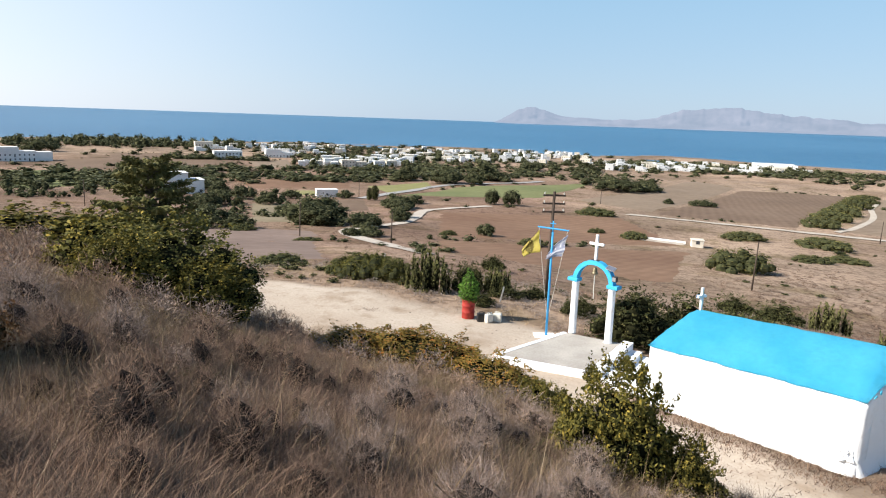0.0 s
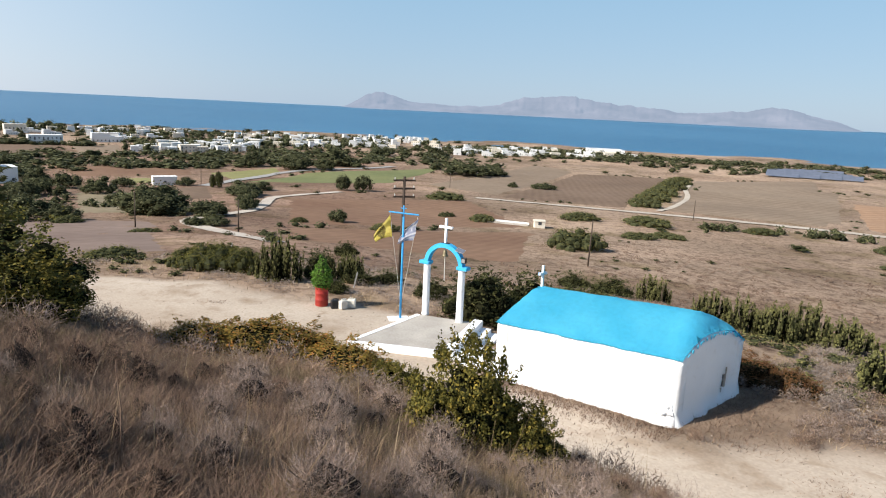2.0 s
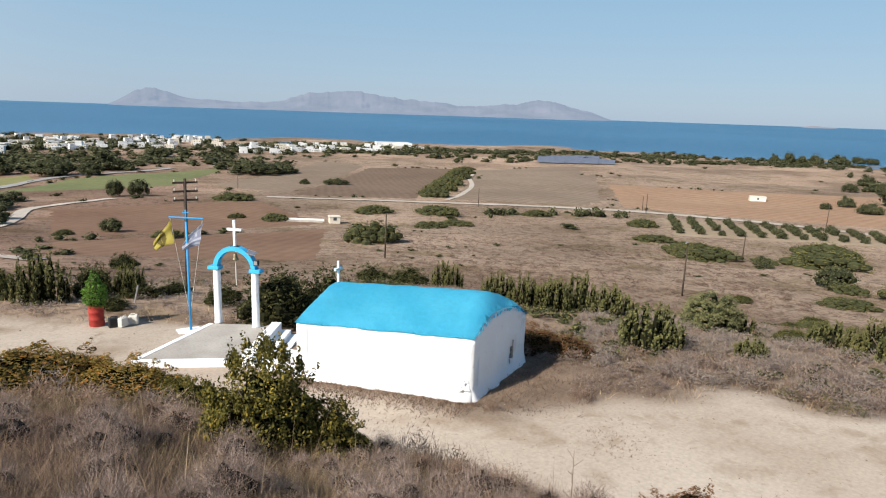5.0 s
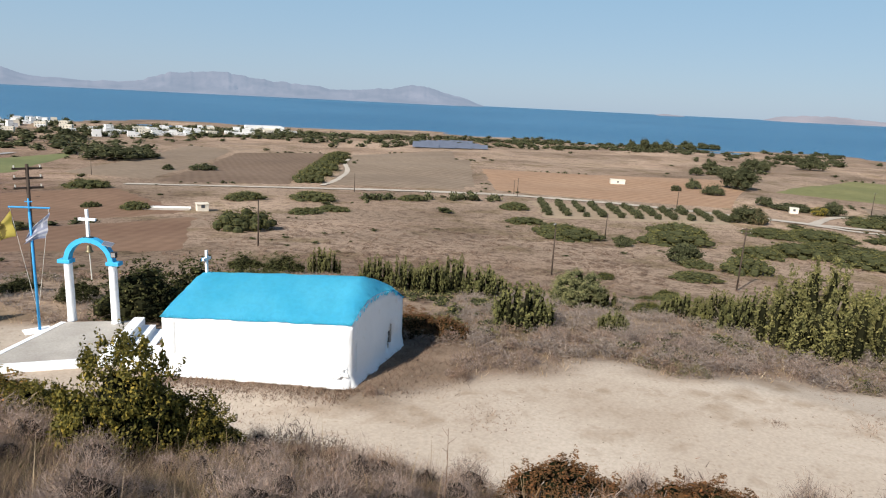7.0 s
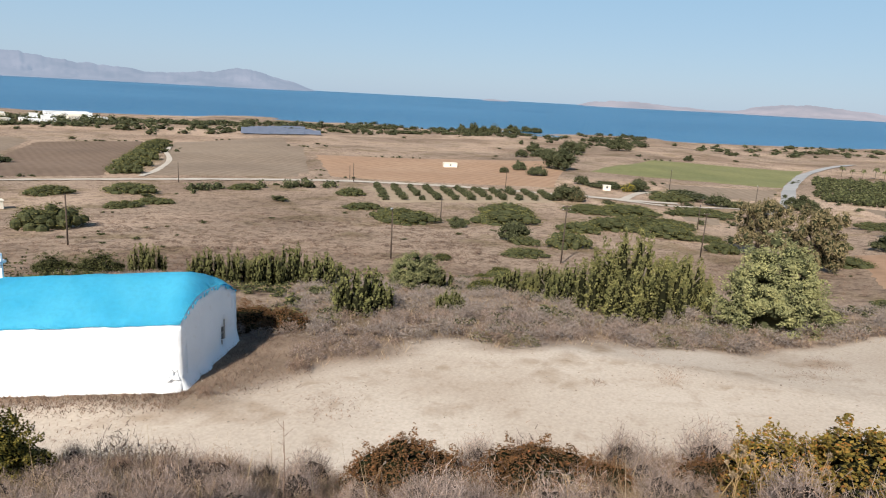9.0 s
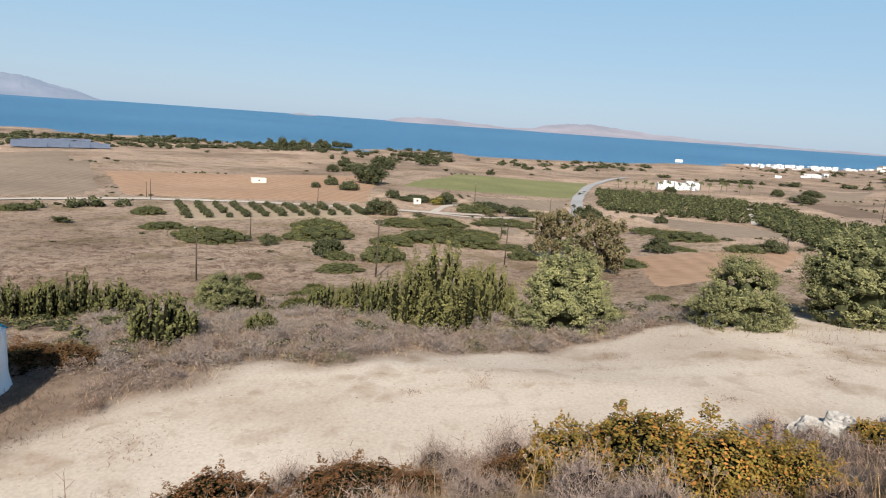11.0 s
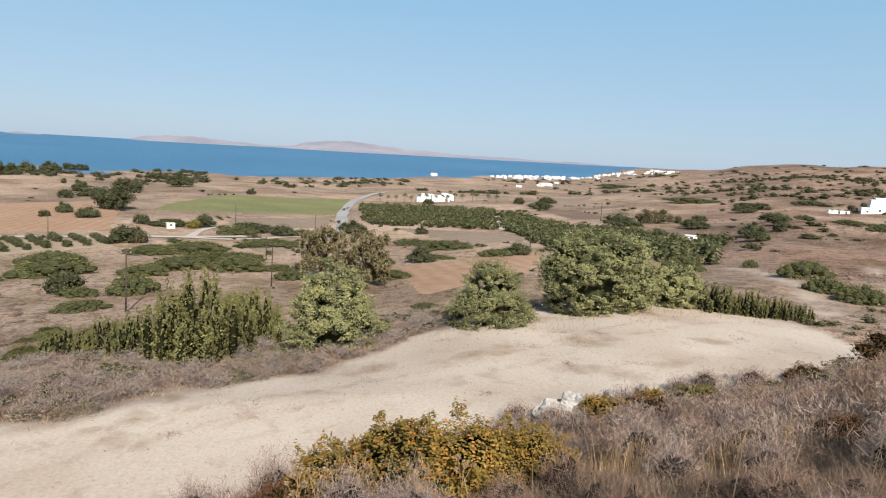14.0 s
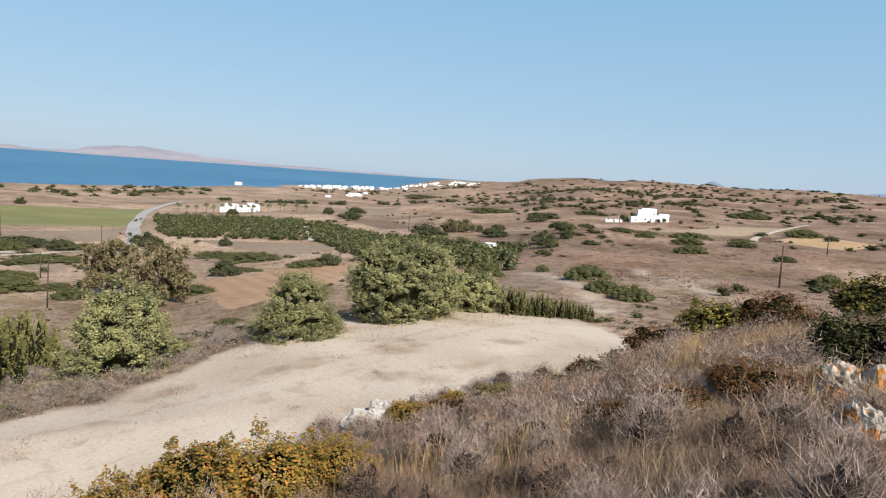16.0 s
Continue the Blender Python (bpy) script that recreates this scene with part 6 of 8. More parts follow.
# bushes on the bank in front
BANK_BUSHES = (
    ("mastic", 2.45, 8.45, 1.65, 1.85), ("mastic", 3.3, 8.15, 1.15, 1.05), ("mastic", -5.4, 12.7, 3.2, 2.0), ("mastic", -7.0, 13.6, 2.8, 1.7), ("mastic", -4.5, 12.1, 2.0, 1.25),
    ("mastic", -6.1, 11.9, 1.8, 1.1), ("gold", -0.6, 13.4, 2.8, 1.05), ("gold", 0.9, 12.6, 2.2, 0.9), ("gold", -1.9, 13.6, 2.0, 0.8), ("mastic", 1.9, 11.9, 1.3, 0.7), ("mastic", -11.5, 18.5, 4.5, 1.5),
    ("gold", 10.0, 0.1, 1.9, 1.3), ("gold", 10.0, -1.0, 2.6, 1.6), ("gold", 9.9, -2.0, 2.5, 1.6), ("gold", 9.7, -2.9, 1.6, 1.2), ("rust", 9.5, 1.0, 0.9, 0.7), ("rust", -4.4, 5.0, 1.6, 1.1), ("rust", 7.2, 4.6, 1.9, 0.85), ("rust", 7.6, 2.7, 1.8, 0.8),
    ("rust", 8.0, 2.0, 0.9, 0.6), ("gold", 17.0, -6.6, 1.6, 0.7), ("rust", 17.4, -7.6, 1.4, 0.7), ("mastic", 18.6, -9.3, 1.2, 0.7), ("rust", 20.5, -14.0, 1.5, 0.9),
    ("rust", 8.0, -9.5, 1.8, 0.75), ("rust", 8.9, -9.9, 1.4, 0.7), ("rust", 8.4, -8.1, 1.4, 0.6), ("rust", 8.9, -7.3, 1.0, 0.5), ("rust", 22.2, -18.6, 3.2, 1.8), ("mastic", 20.9, -20.1, 3.4, 1.9), ("mastic", 23.0, -17.4, 2.2, 1.3),
    ("rust", 19.4, -21.6, 3.2, 1.9), ("dark", 10.1, -14.1, 2.3, 1.4), ("dark", 9.2, -14.9, 2.7, 1.6), ("mastic", 18.6, -25.8, 3.5, 2.5), ("mastic", 18.6, -9.9, 1.0, 0.6),
    ("gold", 19.6, -6.9, 1.1, 0.7), ("rust", 25.3, -17.2, 1.6, 1.0), ("gold", 18.9, -8.4, 1.2, 0.7),
)
BUSH_KINDS = {"dark": (K_GREEN, "dense dark green mastic bush at the rim of the bank"), "mastic": (K_MASTIC, "dark green mastic bush on the dry bank"), "gold": (K_GOLD, "green and golden-leaved shrub on the bank"), "rust": (K_RUST, "rust-brown withered shrub on the bank")}
FAR_KINDS = {"dark": K_GREEN, "mastic": [plant_kind("dome", 4200, 0.046, L_MASTIC, 111, lumps=44, small=0.22, spread=0.8, slim=0.6, shoots=24, rough_core=True)],
             "gold": [plant_kind("dome", 4200, 0.044, L_GOLD, 121, lumps=46, small=0.22, spread=0.85, slim=0.6, shoots=16, rough_core=True)],
             "rust": [plant_kind("dome", 3800, 0.038, L_RUST, 131, lumps=36, small=0.26, spread=0.85, slim=0.45, shoots=8, rough_core=True)]}
for k, (kind, x, y, w, h) in enumerate(BANK_BUSHES):
    kinds, label = BUSH_KINDS[kind]
    if math.hypot(x, y) > 15:
        kinds = FAR_KINDS[kind]
    elif kind == "mastic" and w > 2.5:
        kinds = [K_WIDE]
    set_plant(kinds[k % len(kinds)], "shrub", x, y, w, h, label, "shrub", "shrubs on the bank")

# cushions on the slope below the track
for x, y, w, h in ((70.5, 37.7, 4.4, 1.7), (82.3, 54.4, 3.6, 1.1), (64.0, 36.5, 2.6, 0.8), (36.0, 20.1, 2.6, 0.9), (58.5, 29.0, 2.2, 0.8)):
    set_plant(K_MAT, "bush", x, y, w, h, "low yellow-green cushion bush on the dry slope", "bush", "cushion bushes on the slope")
for x, y, w, h in ((26.5, 16.5, 1.9, 1.1), (34.4, 22.9, 3.0, 1.7), (33.2, 24.6, 2.4, 1.4)):
    set_plant(K_SMALL_JUNIPER[0], "juniper", x, y, w, h, "small grey-green juniper on the dry slope", "juniper", "junipers along the track", stems=3)

# scrub and trees on the plain
for places in (LOW_SCRUB, LOW_SCRUB_EAST, LOW_SCRUB_SOUTH):
    for k, (x, y, w, h) in enumerate(places):
        set_plant(K_SCRUB[k % 4], "scrub", x, y, w * 1.12, h * 0.95, "low dark green scrub patch on the plain", "scrub", "scrub on the plain", math.atan2(-x, y) + RNG.uniform(-0.4, 0.4), 0.04, RNG.uniform(0.45, 0.75))


def make_tree_kind(foliage, seed, h0=0.3):
    bm = bmesh.new()
    rng = random.Random(seed)
    rod(bm, (0, 0, -0.05), (0.01, 0, h0), 0.045, 0.03, 8)
    for k in range(5):
        a = 2 * math.pi * k / 5 + rng.random()
        rod(bm, (0.01, 0, h0 * 0.9), (0.2 * math.cos(a), 0.2 * math.sin(a), h0 + 0.3), 0.022, 0.008, 6)
    return foliage, finish(bm, "trunk", M_TRUNK)


T_ROUND = [make_tree_kind(k, 3 + i, 0.2) for i, k in enumerate(K_ROUND)]
T_OLIVE = [make_tree_kind(k, 13 + i, 0.2) for i, k in enumerate(K_OLIVE)]
T_GUM = [make_tree_kind(k, 23 + i, 0.3) for i, k in enumerate(K_GUM)]


def set_tree(kind, x, y, w, h, label, group, name="tree"):
    m = Matrix.Translation((x, y, high(x, y))) @ Matrix.Rotation(RNG.uniform(0, 6.28), 4, "Z") @ Matrix.Diagonal((w, w, h, 1))
    top = thing(name, m, label, "tree", group)
    part("crown", kind[0], None, top)
    part("trunk", kind[1], None, top, "bare trunk and limbs")
    return top


for places in (ROUND_TREES, ROUND_TREES_EAST):
    for k, (x, y, w, h) in enumerate(places):
        set_tree(T_ROUND[k % 4], x, y, w * 1.05, h * 1.05, "round dark green tree on the plain", "trees on the plain")
for k, (x, y, w, h) in enumerate(SHORE_TREES):
    set_tree(T_ROUND[k % 4], x, y, w, h, "tall dark tree standing by the shore", "trees by the shore")
K_TAN = plant_kind("dome", 1300, 0.055, L_GUM, 93, lumps=24, small=0.26, spread=0.85, rough_core=True, inner=M_SHADE)
T_TAN = make_tree_kind(K_TAN, 9, 0.15)
for x, y, w, h in TAN_TREES:
    set_tree(T_TAN, x, y, w, h, "broad tan and olive-leaved tree by the fields", "trees on the plain")
for k, (x, y, w, h) in enumerate(TALL_TREES):
    set_tree(T_GUM[k % 2], x, y, w * 1.05, h * 1.1, "tall drooping gum tree with brownish leaves", "gum trees by the road")
x, y = 246.0, 81.0
set_tree(make_tree_kind(K_YELLOW, 5), x, y, 6.0, 4.2, "small yellow-leaved tree beside a hut", "trees on the plain")


def make_cypress(x, y, w, h):
    blobs = [(0, 0, 0.1 + 0.09 * k, 0.42 * math.sin(0.5 + 2.5 * (k / 10)) ** 0.7 + 0.02, 0.42 * math.sin(0.5 + 2.5 * (k / 10)) ** 0.7 + 0.02, 0.09) for k in range(10)]
    me = leafy("crown", blobs, 900, 0.11, L_DARK, np.random.default_rng(4), upward=1.5, inner=M_SHADE)
    set_tree((me, T_ROUND[0][1]), x, y, w, h, "slim dark cypress by the road", "trees on the plain", "cypress")


make_cypress(-25.6, 239.0, 3.6, 5.6)
make_cypress(-27.6, 239.0, 2.6, 4.6)


def in_quad(corners, u, v):
    p = np.array(corners)
    return p[0] * (1 - u) * (1 - v) + p[1] * u * (1 - v) + p[2] * u * v + p[3] * (1 - u) * v


def make_pine(x, y, w, h):
    """A loose, ragged young pine: a leaning stem with drooping tufted boughs."""
    rng = np.random.default_rng(33)
    bm = bmesh.new()
    rod(bm, (0, 0, -0.1), (0.03, 0, 0.5), 0.035, 0.025, 8)
    rod(bm, (0.03, 0, 0.5), (0.0, 0.02, 0.98), 0.025, 0.006, 8)
    tufts = []
    for k in range(54):
        z = 0.10 + 0.87 * k / 54
        reach = 0.5 * (1 - z) ** 0.7 * rng.uniform(0.6, 1.05) + 0.04
        a = 2.4 * k
        tip = Vector((reach * math.cos(a), reach * math.sin(a), z + 0.06))
        rod(bm, (0.02, 0, z), tip, 0.012, 0.004, 5)
        for t in (0.3, 0.5, 0.7, 0.85, 1.0):
            for side in (-0.9, 0.0, 0.9):
                tufts.append((tip.x * t, tip.y * t, z + 0.05 * t, math.cos(a + side), math.sin(a + side), 0.35, 0.11 * rng.uniform(0.7, 1.2), 0.028))
    me = tufted("crown", np.array(tufts), 18, 0.040, L_PINE, rng, [(0, 0, 0.35, 0.15, 0.15, 0.3)], 0.36, inner=M_NEEDLES)
    set_tree((me, finish(bm, "trunk", M_TRUNK)), x, y, w, h, "ragged young pine behind the bank bushes", "trees on the bank", "pine_tree")


make_pine(-8.3, 18.4, 3.7, 3.5)


# olive rows by the road
for i in range(11):
    for j in range(8):
        q = in_quad(OLIVE_ROWS, (i + 0.5) / 11, (j + 0.5) / 8) + RNG.normal(size=2) * 0.15
        if RNG.uniform() < 0.94:
            s = RNG.uniform(0.8, 1.15)
            set_tree(T_OLIVE[(i + j) % 3], q[0], q[1], 3.2 * s, 2.6 * s, "young olive tree in an orchard row", "olive trees in rows", "olive_tree")


def far_stuff(name, spots, kinds, label, category):
    """Plants of one kind that nobody could count, joined into one mesh."""
    vs, fs, ms, base = [], [], [], 0
    stock = []
    for me in kinds:
        v = np.empty(len(me.vertices) * 3, np.float32)
        me.vertices.foreach_get("co", v)
        f = np.empty(len(me.loops), np.int32)
        me.loops.foreach_get("vertex_index", f)
        mi = np.empty(len(me.polygons), np.int32)
        me.polygons.foreach_get("material_index", mi)
        stock.append((v.reshape(-1, 3), f.reshape(len(me.polygons), -1), mi))
    xy = np.array([s[:2] for s in spots])
    zs = ground(xy[:, 0], xy[:, 1])
    for k, (x, y, w, h) in enumerate(spots):
        v, f, mi = stock[k % len(stock)]
        ms.append(mi)
        a = RNG.uniform(0, 6.28)
        c, s = math.cos(a) * w, math.sin(a) * w
        p = np.stack([v[:, 0] * c - v[:, 1] * s + x, v[:, 0] * s + v[:, 1] * c + y, v[:, 2] * h + zs[k] - 0.06 * h], 1)
        vs.append(p)
        fs.append(f + base)
        base += len(p)
    return tagged(new(name, fast_mesh(name, np.concatenate(vs), np.concatenate(fs), list(kinds[0].materials), np.concatenate(ms), smooth=True)), label, category, kind="stuff")


def few_leaves(seed, count, leaf, material, lumps=7, solid=None):
    rng = np.random.default_rng(seed)
    return leafy("far_crown", dome_blobs(rng, lumps), count, leaf, material, rng, solid=solid, rough_core=True, coarse=True, inner=M_SHADE)


FAR_OLIVES = [few_leaves(k, 46, 0.18, L_OLIVE, 3) for k in range(3)]
FAR_WOODS = [few_leaves(10 + k, 36, 0.19, L_TREE, 2) for k in range(4)]
spots = []
for quad, nu, nv in ((GROVE_WEST, 19, 20), (GROVE_EAST, 32, 15)):
    for i in range(nu):
        for j in range(nv):
            q = in_quad(quad, (i + 0.5) / nu, (j + 0.5) / nv) + RNG.normal(size=2) * 1.3
            s = RNG.uniform(0.8, 1.2)
            if math.hypot(q[0] - 176.1, q[1] + 77.0) > 5.5 and math.hypot(q[0] - 168.0, q[1] + 73.5) > 4.5:
                spots.append((q[0], q[1], 5.6 * s, 3.6 * s))
far_stuff("olive_grove", spots, FAR_OLIVES, "dense grove of grey-green olive trees", "olive grove")
for n, quad in WOODS:
    spots = []
    for k in range(n):
        q = in_quad(quad, RNG.uniform(), RNG.uniform())
        d = math.hypot(*q)
        s = RNG.uniform(0.5, 1.2) * min(1.0, 0.15 + d / 520)
        if high(q[0], q[1]) > sea_level(d) + 0.4:
            spots.append((q[0], q[1], (9.0 if d < 300 else 12.5) * s * RNG.uniform(0.7, 1.6), (5.8 if d < 300 else 5.0) * s))
    far_stuff("far_woods", spots, FAR_WOODS, "dark green trees and thickets on the plain", "woods")


spots = []
for k in range(170):
    q = in_quad(SHORE_BELT, RNG.uniform(), RNG.uniform())
    s = RNG.uniform(0.6, 1.2)
    if high(q[0], q[1]) > sea_level(math.hypot(*q)) + 0.4:
        spots.append((q[0], q[1], 13.0 * s, 11.0 * s * RNG.uniform(0.7, 1.2)))
far_stuff("far_woods", spots, FAR_WOODS, "tall dark trees along the shore", "woods")


def in_field(x, y):
    """Whether a place lies on one of the fields."""
    for _, quad in FIELDS:
        p = np.array(quad)
        c = [(p[(k + 1) % 4][0] - p[k][0]) * (y - p[k][1]) - (p[(k + 1) % 4][1] - p[k][1]) * (x - p[k][0]) for k in range(4)]
        if all(v > 0 for v in c) or all(v < 0 for v in c):
            return True
    return False


# ragged thickets along the edges of the fields, and scrub dotted over the dry land
spots = []
for _, quad in FIELDS:
    p = np.array(quad)
    for k in range(4):
        a, b = p[k], p[(k + 1) % 4]
        for t in np.arange(0, 1, 5.0 / max(20.0, np.linalg.norm(b - a))):
            q = a + (b - a) * t + RNG.normal(size=2) * 1.2
            if math.hypot(*q) < 950 and soft_noise(q[0], q[1], 24.0, 21) > 0.38:
                s = RNG.uniform(0.5, 1.2)
                spots.append((q[0], q[1], 3.6 * s, 1.3 * s * RNG.uniform(0.6, 1.4)))
far_stuff("hedge", spots, FAR_WOODS, "ragged dark thickets along the field edges", "hedge")
FLAT_MATS = [few_leaves(80 + k, 55, 0.15, L_DARK, 4) for k in range(3)]
spots = []
for az0, az1, r0, r1, n in ((-96, -150, 150, 1250, 520), (-150, -96, 60, 300, 90), (-60, -100, 130, 700, 120), (10, -60, 120, 700, 160), (40, 0, 60, 420, 90), (-110, -150, 560, 1500, 950)):
    for k in range(n):
        a, r = radians(az0 + (az1 - az0) * RNG.uniform()), r0 * (r1 / r0) ** RNG.uniform(0.1, 1)
        x, y = -math.sin(a) * r, math.cos(a) * r
        if soft_noise(x, y, 45.0, 31) + 0.5 * RNG.normal() < 0.1 or in_field(x, y):
            continue
        s = RNG.uniform(0.4, 1.2) ** 1.6 * (0.6 + r / 700)
        spots.append((x, y, 4.6 * s * RNG.uniform(0.8, 1.8), 1.5 * s * RNG.uniform(0.6, 1.5)))
far_stuff("plain_scrub", spots, FLAT_MATS, "low dark scrub dotted over the dry plain", "scrub")


def make_palm_kind():
    rng = np.random.default_rng(8)
    bm = bmesh.new()
    rod(bm, (0, 0, -0.05), (0.01, 0, 0.72), 0.035, 0.028, 8)
    vs, n = [], 26
    for k in range(n):
        a, up = 2.4 * k, rng.uniform(-0.5, 1.0)
        out = np.array([math.cos(a), math.sin(a), 0.0])
        side = np.array([-math.sin(a), math.cos(a), 0.0]) * 0.05
        p0, p1, p2 = np.array([0.01, 0, 0.72]), None, None
        p1 = p0 + out * 0.2 + np.array([0, 0, 0.16 * up + 0.08])
        p2 = p0 + out * 0.42 + np.array([0, 0, 0.16 * up - 0.12])
        vs += [p0 - side * 0.3, p0 + side * 0.3, p1 + side, p1 - side, p1 - side, p1 + side, p2 + side * 0.2, p2 - side * 0.2]
    crown_mesh = fast_mesh("crown", np.array(vs), np.arange(8 * n).reshape(-1, 4), [L_OLIVE])
    return crown_mesh, finish(bm, "trunk", M_TRUNK)


PALM = make_palm_kind()
for k in range(16):
    x, y = 462.0 + 4 * RNG.normal(), 22.0 - 5.2 * k + RNG.normal()
    s = RNG.uniform(0.85, 1.15)
    set_tree(PALM, x, y, 5.2 * s, 6.5 * s, "palm tree in front of the white hotel", "palms by the hotel", "palm_tree")

# ---- dry plants on the bank and the slopes ----


def scatter(n, az0, az1, r0, r1, rng, power=1.0):
    """Random places in a sector round the first eye, denser near it for powers over 1."""
    a = np.radians(rng.uniform(az1, az0, n))
    r = r0 + (r1 - r0) * rng.uniform(0, 1, n) ** power
    return np.stack([-np.sin(a) * r, np.cos(a) * r], 1)


def bare(xy):
    """How far places lie on the bare earth or on a building (1) rather than among plants (0)."""
    deg, rad = np.degrees(np.arctan2(-xy[:, 0], xy[:, 1])), np.hypot(xy[:, 0], xy[:, 1])
    wob = 0.7 * soft_noise(xy[:, 0], xy[:, 1], 1.6) + 0.9 * soft_noise(xy[:, 0], xy[:, 1], 4.5, 3)
    edge = np.interp(deg, SAND_EDGE[:, 0], SAND_EDGE[:, 1])
    level = np.clip(0.2 - ground(xy[:, 0], xy[:, 1], True) / 0.7 + 0.4 * wob, 0, 1)
    sand = np.clip((edge - rad + wob) / 1.6, 0, 1) * level
    rel = xy - np.array(CHAPEL.xy)
    m = np.linalg.inv(np.array([[ALONG.x, ACROSS.x], [ALONG.y, ACROSS.y]]))
    uv = rel @ m.T
    inside = (uv[:, 0] > -0.42) & (uv[:, 0] < 1.5) & (uv[:, 1] > -0.06) & (uv[:, 1] < 1.15)
    terrace = (np.abs(xy[:, 0] - 5.2) < 3.6) & (np.abs(xy[:, 1] - 24.6) < 3.4)
    return np.maximum(sand, np.maximum(inside, terrace))


def blades(name, xy, height, width, material, rng, label, lean=0.45, base=None, kind="stuff"):
    """Thin stalks: one slim three-cornered face each."""
    n = len(xy)
    z = ground(xy[:, 0], xy[:, 1]) - 0.03
    root = np.column_stack([xy, z])
    if base is not None:
        root[:, 2] += base
    h = height * rng.uniform(0.5, 1.25, n)
    tip = root + np.column_stack([rng.normal(size=(n, 2)) * (lean * h)[:, None], h])
    a = rng.uniform(0, 6.28, n)
    side = np.column_stack([np.cos(a), np.sin(a), np.zeros(n)]) * (width * rng.uniform(0.7, 1.4, n))[:, None] / 2
    v = np.stack([root - side, root + side, tip], 1).reshape(-1, 3)
    return tagged(new(name, fast_mesh(name, v, np.arange(3 * n).reshape(n, 3), [material])), label, "grass", kind=kind)


def keep_wild(xy, rng, most=0.3):
    return xy[bare(xy) < most + 0.2 * rng.uniform(size=len(xy))]


def heath_arrays(seed, twigs, thick):
    """A dry cushion shrub of width 1 and height 1: thin twigs fanning from its foot."""
    rng = np.random.default_rng(seed)
    d = rng.normal(size=(twigs, 3))
    d[:, 2] = np.abs(d[:, 2]) * 0.9 + 0.12
    d /= np.linalg.norm(d, axis=1)[:, None]
    th = np.arctan2(d[:, 1], d[:, 0])
    lump = 0.80 + 0.16 * np.sin(5 * th + seed) * np.sin(4 * d[:, 2] + seed) + 0.10 * np.sin(11 * th + 3 * seed + 7 * d[:, 2])
    tip = d * np.array([0.5, 0.5, 0.95]) * (lump * rng.uniform(0.75, 1.15, twigs))[:, None]
    tip *= rng.uniform(0.5, 1.0, (twigs, 1)) ** 0.4
    way = d + 0.55 * rng.normal(size=(twigs, 3)) + np.array([0, 0, 0.35])
    root = tip - way / np.linalg.norm(way, axis=1)[:, None] * rng.uniform(0.07, 0.18, (twigs, 1))
    root[:, 2] = np.maximum(root[:, 2], 0.0)
    side = np.cross(tip - root, rng.normal(size=(twigs, 3)))
    side *= thick / (np.linalg.norm(side, axis=1)[:, None] + 1e-9)
    return np.stack([root - side, tip, root + side], 1).reshape(-1, 3), np.arange(3 * twigs).reshape(-1, 3)


def heath_mesh(seed, twigs, material, thick=0.006, core=(9, 4)):
    v, f = heath_arrays(seed, twigs, thick)
    if not core:
        return fast_mesh("twigs", v, f, [material])
    # dark mound inside that paints the shade deep between the twigs
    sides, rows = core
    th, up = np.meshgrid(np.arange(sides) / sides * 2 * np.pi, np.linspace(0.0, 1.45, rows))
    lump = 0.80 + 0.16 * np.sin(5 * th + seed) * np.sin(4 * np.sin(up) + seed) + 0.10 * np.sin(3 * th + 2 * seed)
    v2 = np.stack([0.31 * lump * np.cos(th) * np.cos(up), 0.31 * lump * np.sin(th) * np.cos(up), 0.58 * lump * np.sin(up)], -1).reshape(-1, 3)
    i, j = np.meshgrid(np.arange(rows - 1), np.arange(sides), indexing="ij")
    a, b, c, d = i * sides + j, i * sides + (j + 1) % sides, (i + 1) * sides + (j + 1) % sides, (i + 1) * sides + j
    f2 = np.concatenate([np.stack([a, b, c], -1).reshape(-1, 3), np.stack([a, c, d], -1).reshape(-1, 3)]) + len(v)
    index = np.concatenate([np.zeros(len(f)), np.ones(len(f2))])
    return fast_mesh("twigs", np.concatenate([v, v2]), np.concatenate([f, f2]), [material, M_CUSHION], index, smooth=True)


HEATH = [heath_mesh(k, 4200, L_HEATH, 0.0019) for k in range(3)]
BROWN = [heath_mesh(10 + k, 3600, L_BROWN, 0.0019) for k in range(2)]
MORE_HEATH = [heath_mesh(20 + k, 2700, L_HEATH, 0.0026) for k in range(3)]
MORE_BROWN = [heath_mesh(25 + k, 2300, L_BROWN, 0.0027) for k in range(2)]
MID_HEATH = [heath_mesh(60 + k, 560, L_HEATH, 0.0060, None) for k in range(3)]
MID_BROWN = [heath_mesh(70 + k, 440, L_BROWN, 0.0070, None) for k in range(2)]
grng = np.random.default_rng(99)
TWIG_BASE = finish(stems(np.random.default_rng(5), 7, 0.5, 0.3, 0.012), "stem", M_TRUNK)


def set_heath(mesh, x, y, w, d, h, label):
    m = Matrix.Translation((x, y, high(x, y) - 0.05)) @ Matrix.Rotation(grng.uniform(0, 6.28), 4, "Z") @ Matrix.Diagonal((w, d, h, 1))
    top = thing("heath_shrub", m, label, "shrub", "dry cushion shrubs")
    part("twig_crown", mesh, None, top)
    part("stem", TWIG_BASE, None, top, "woody stems")


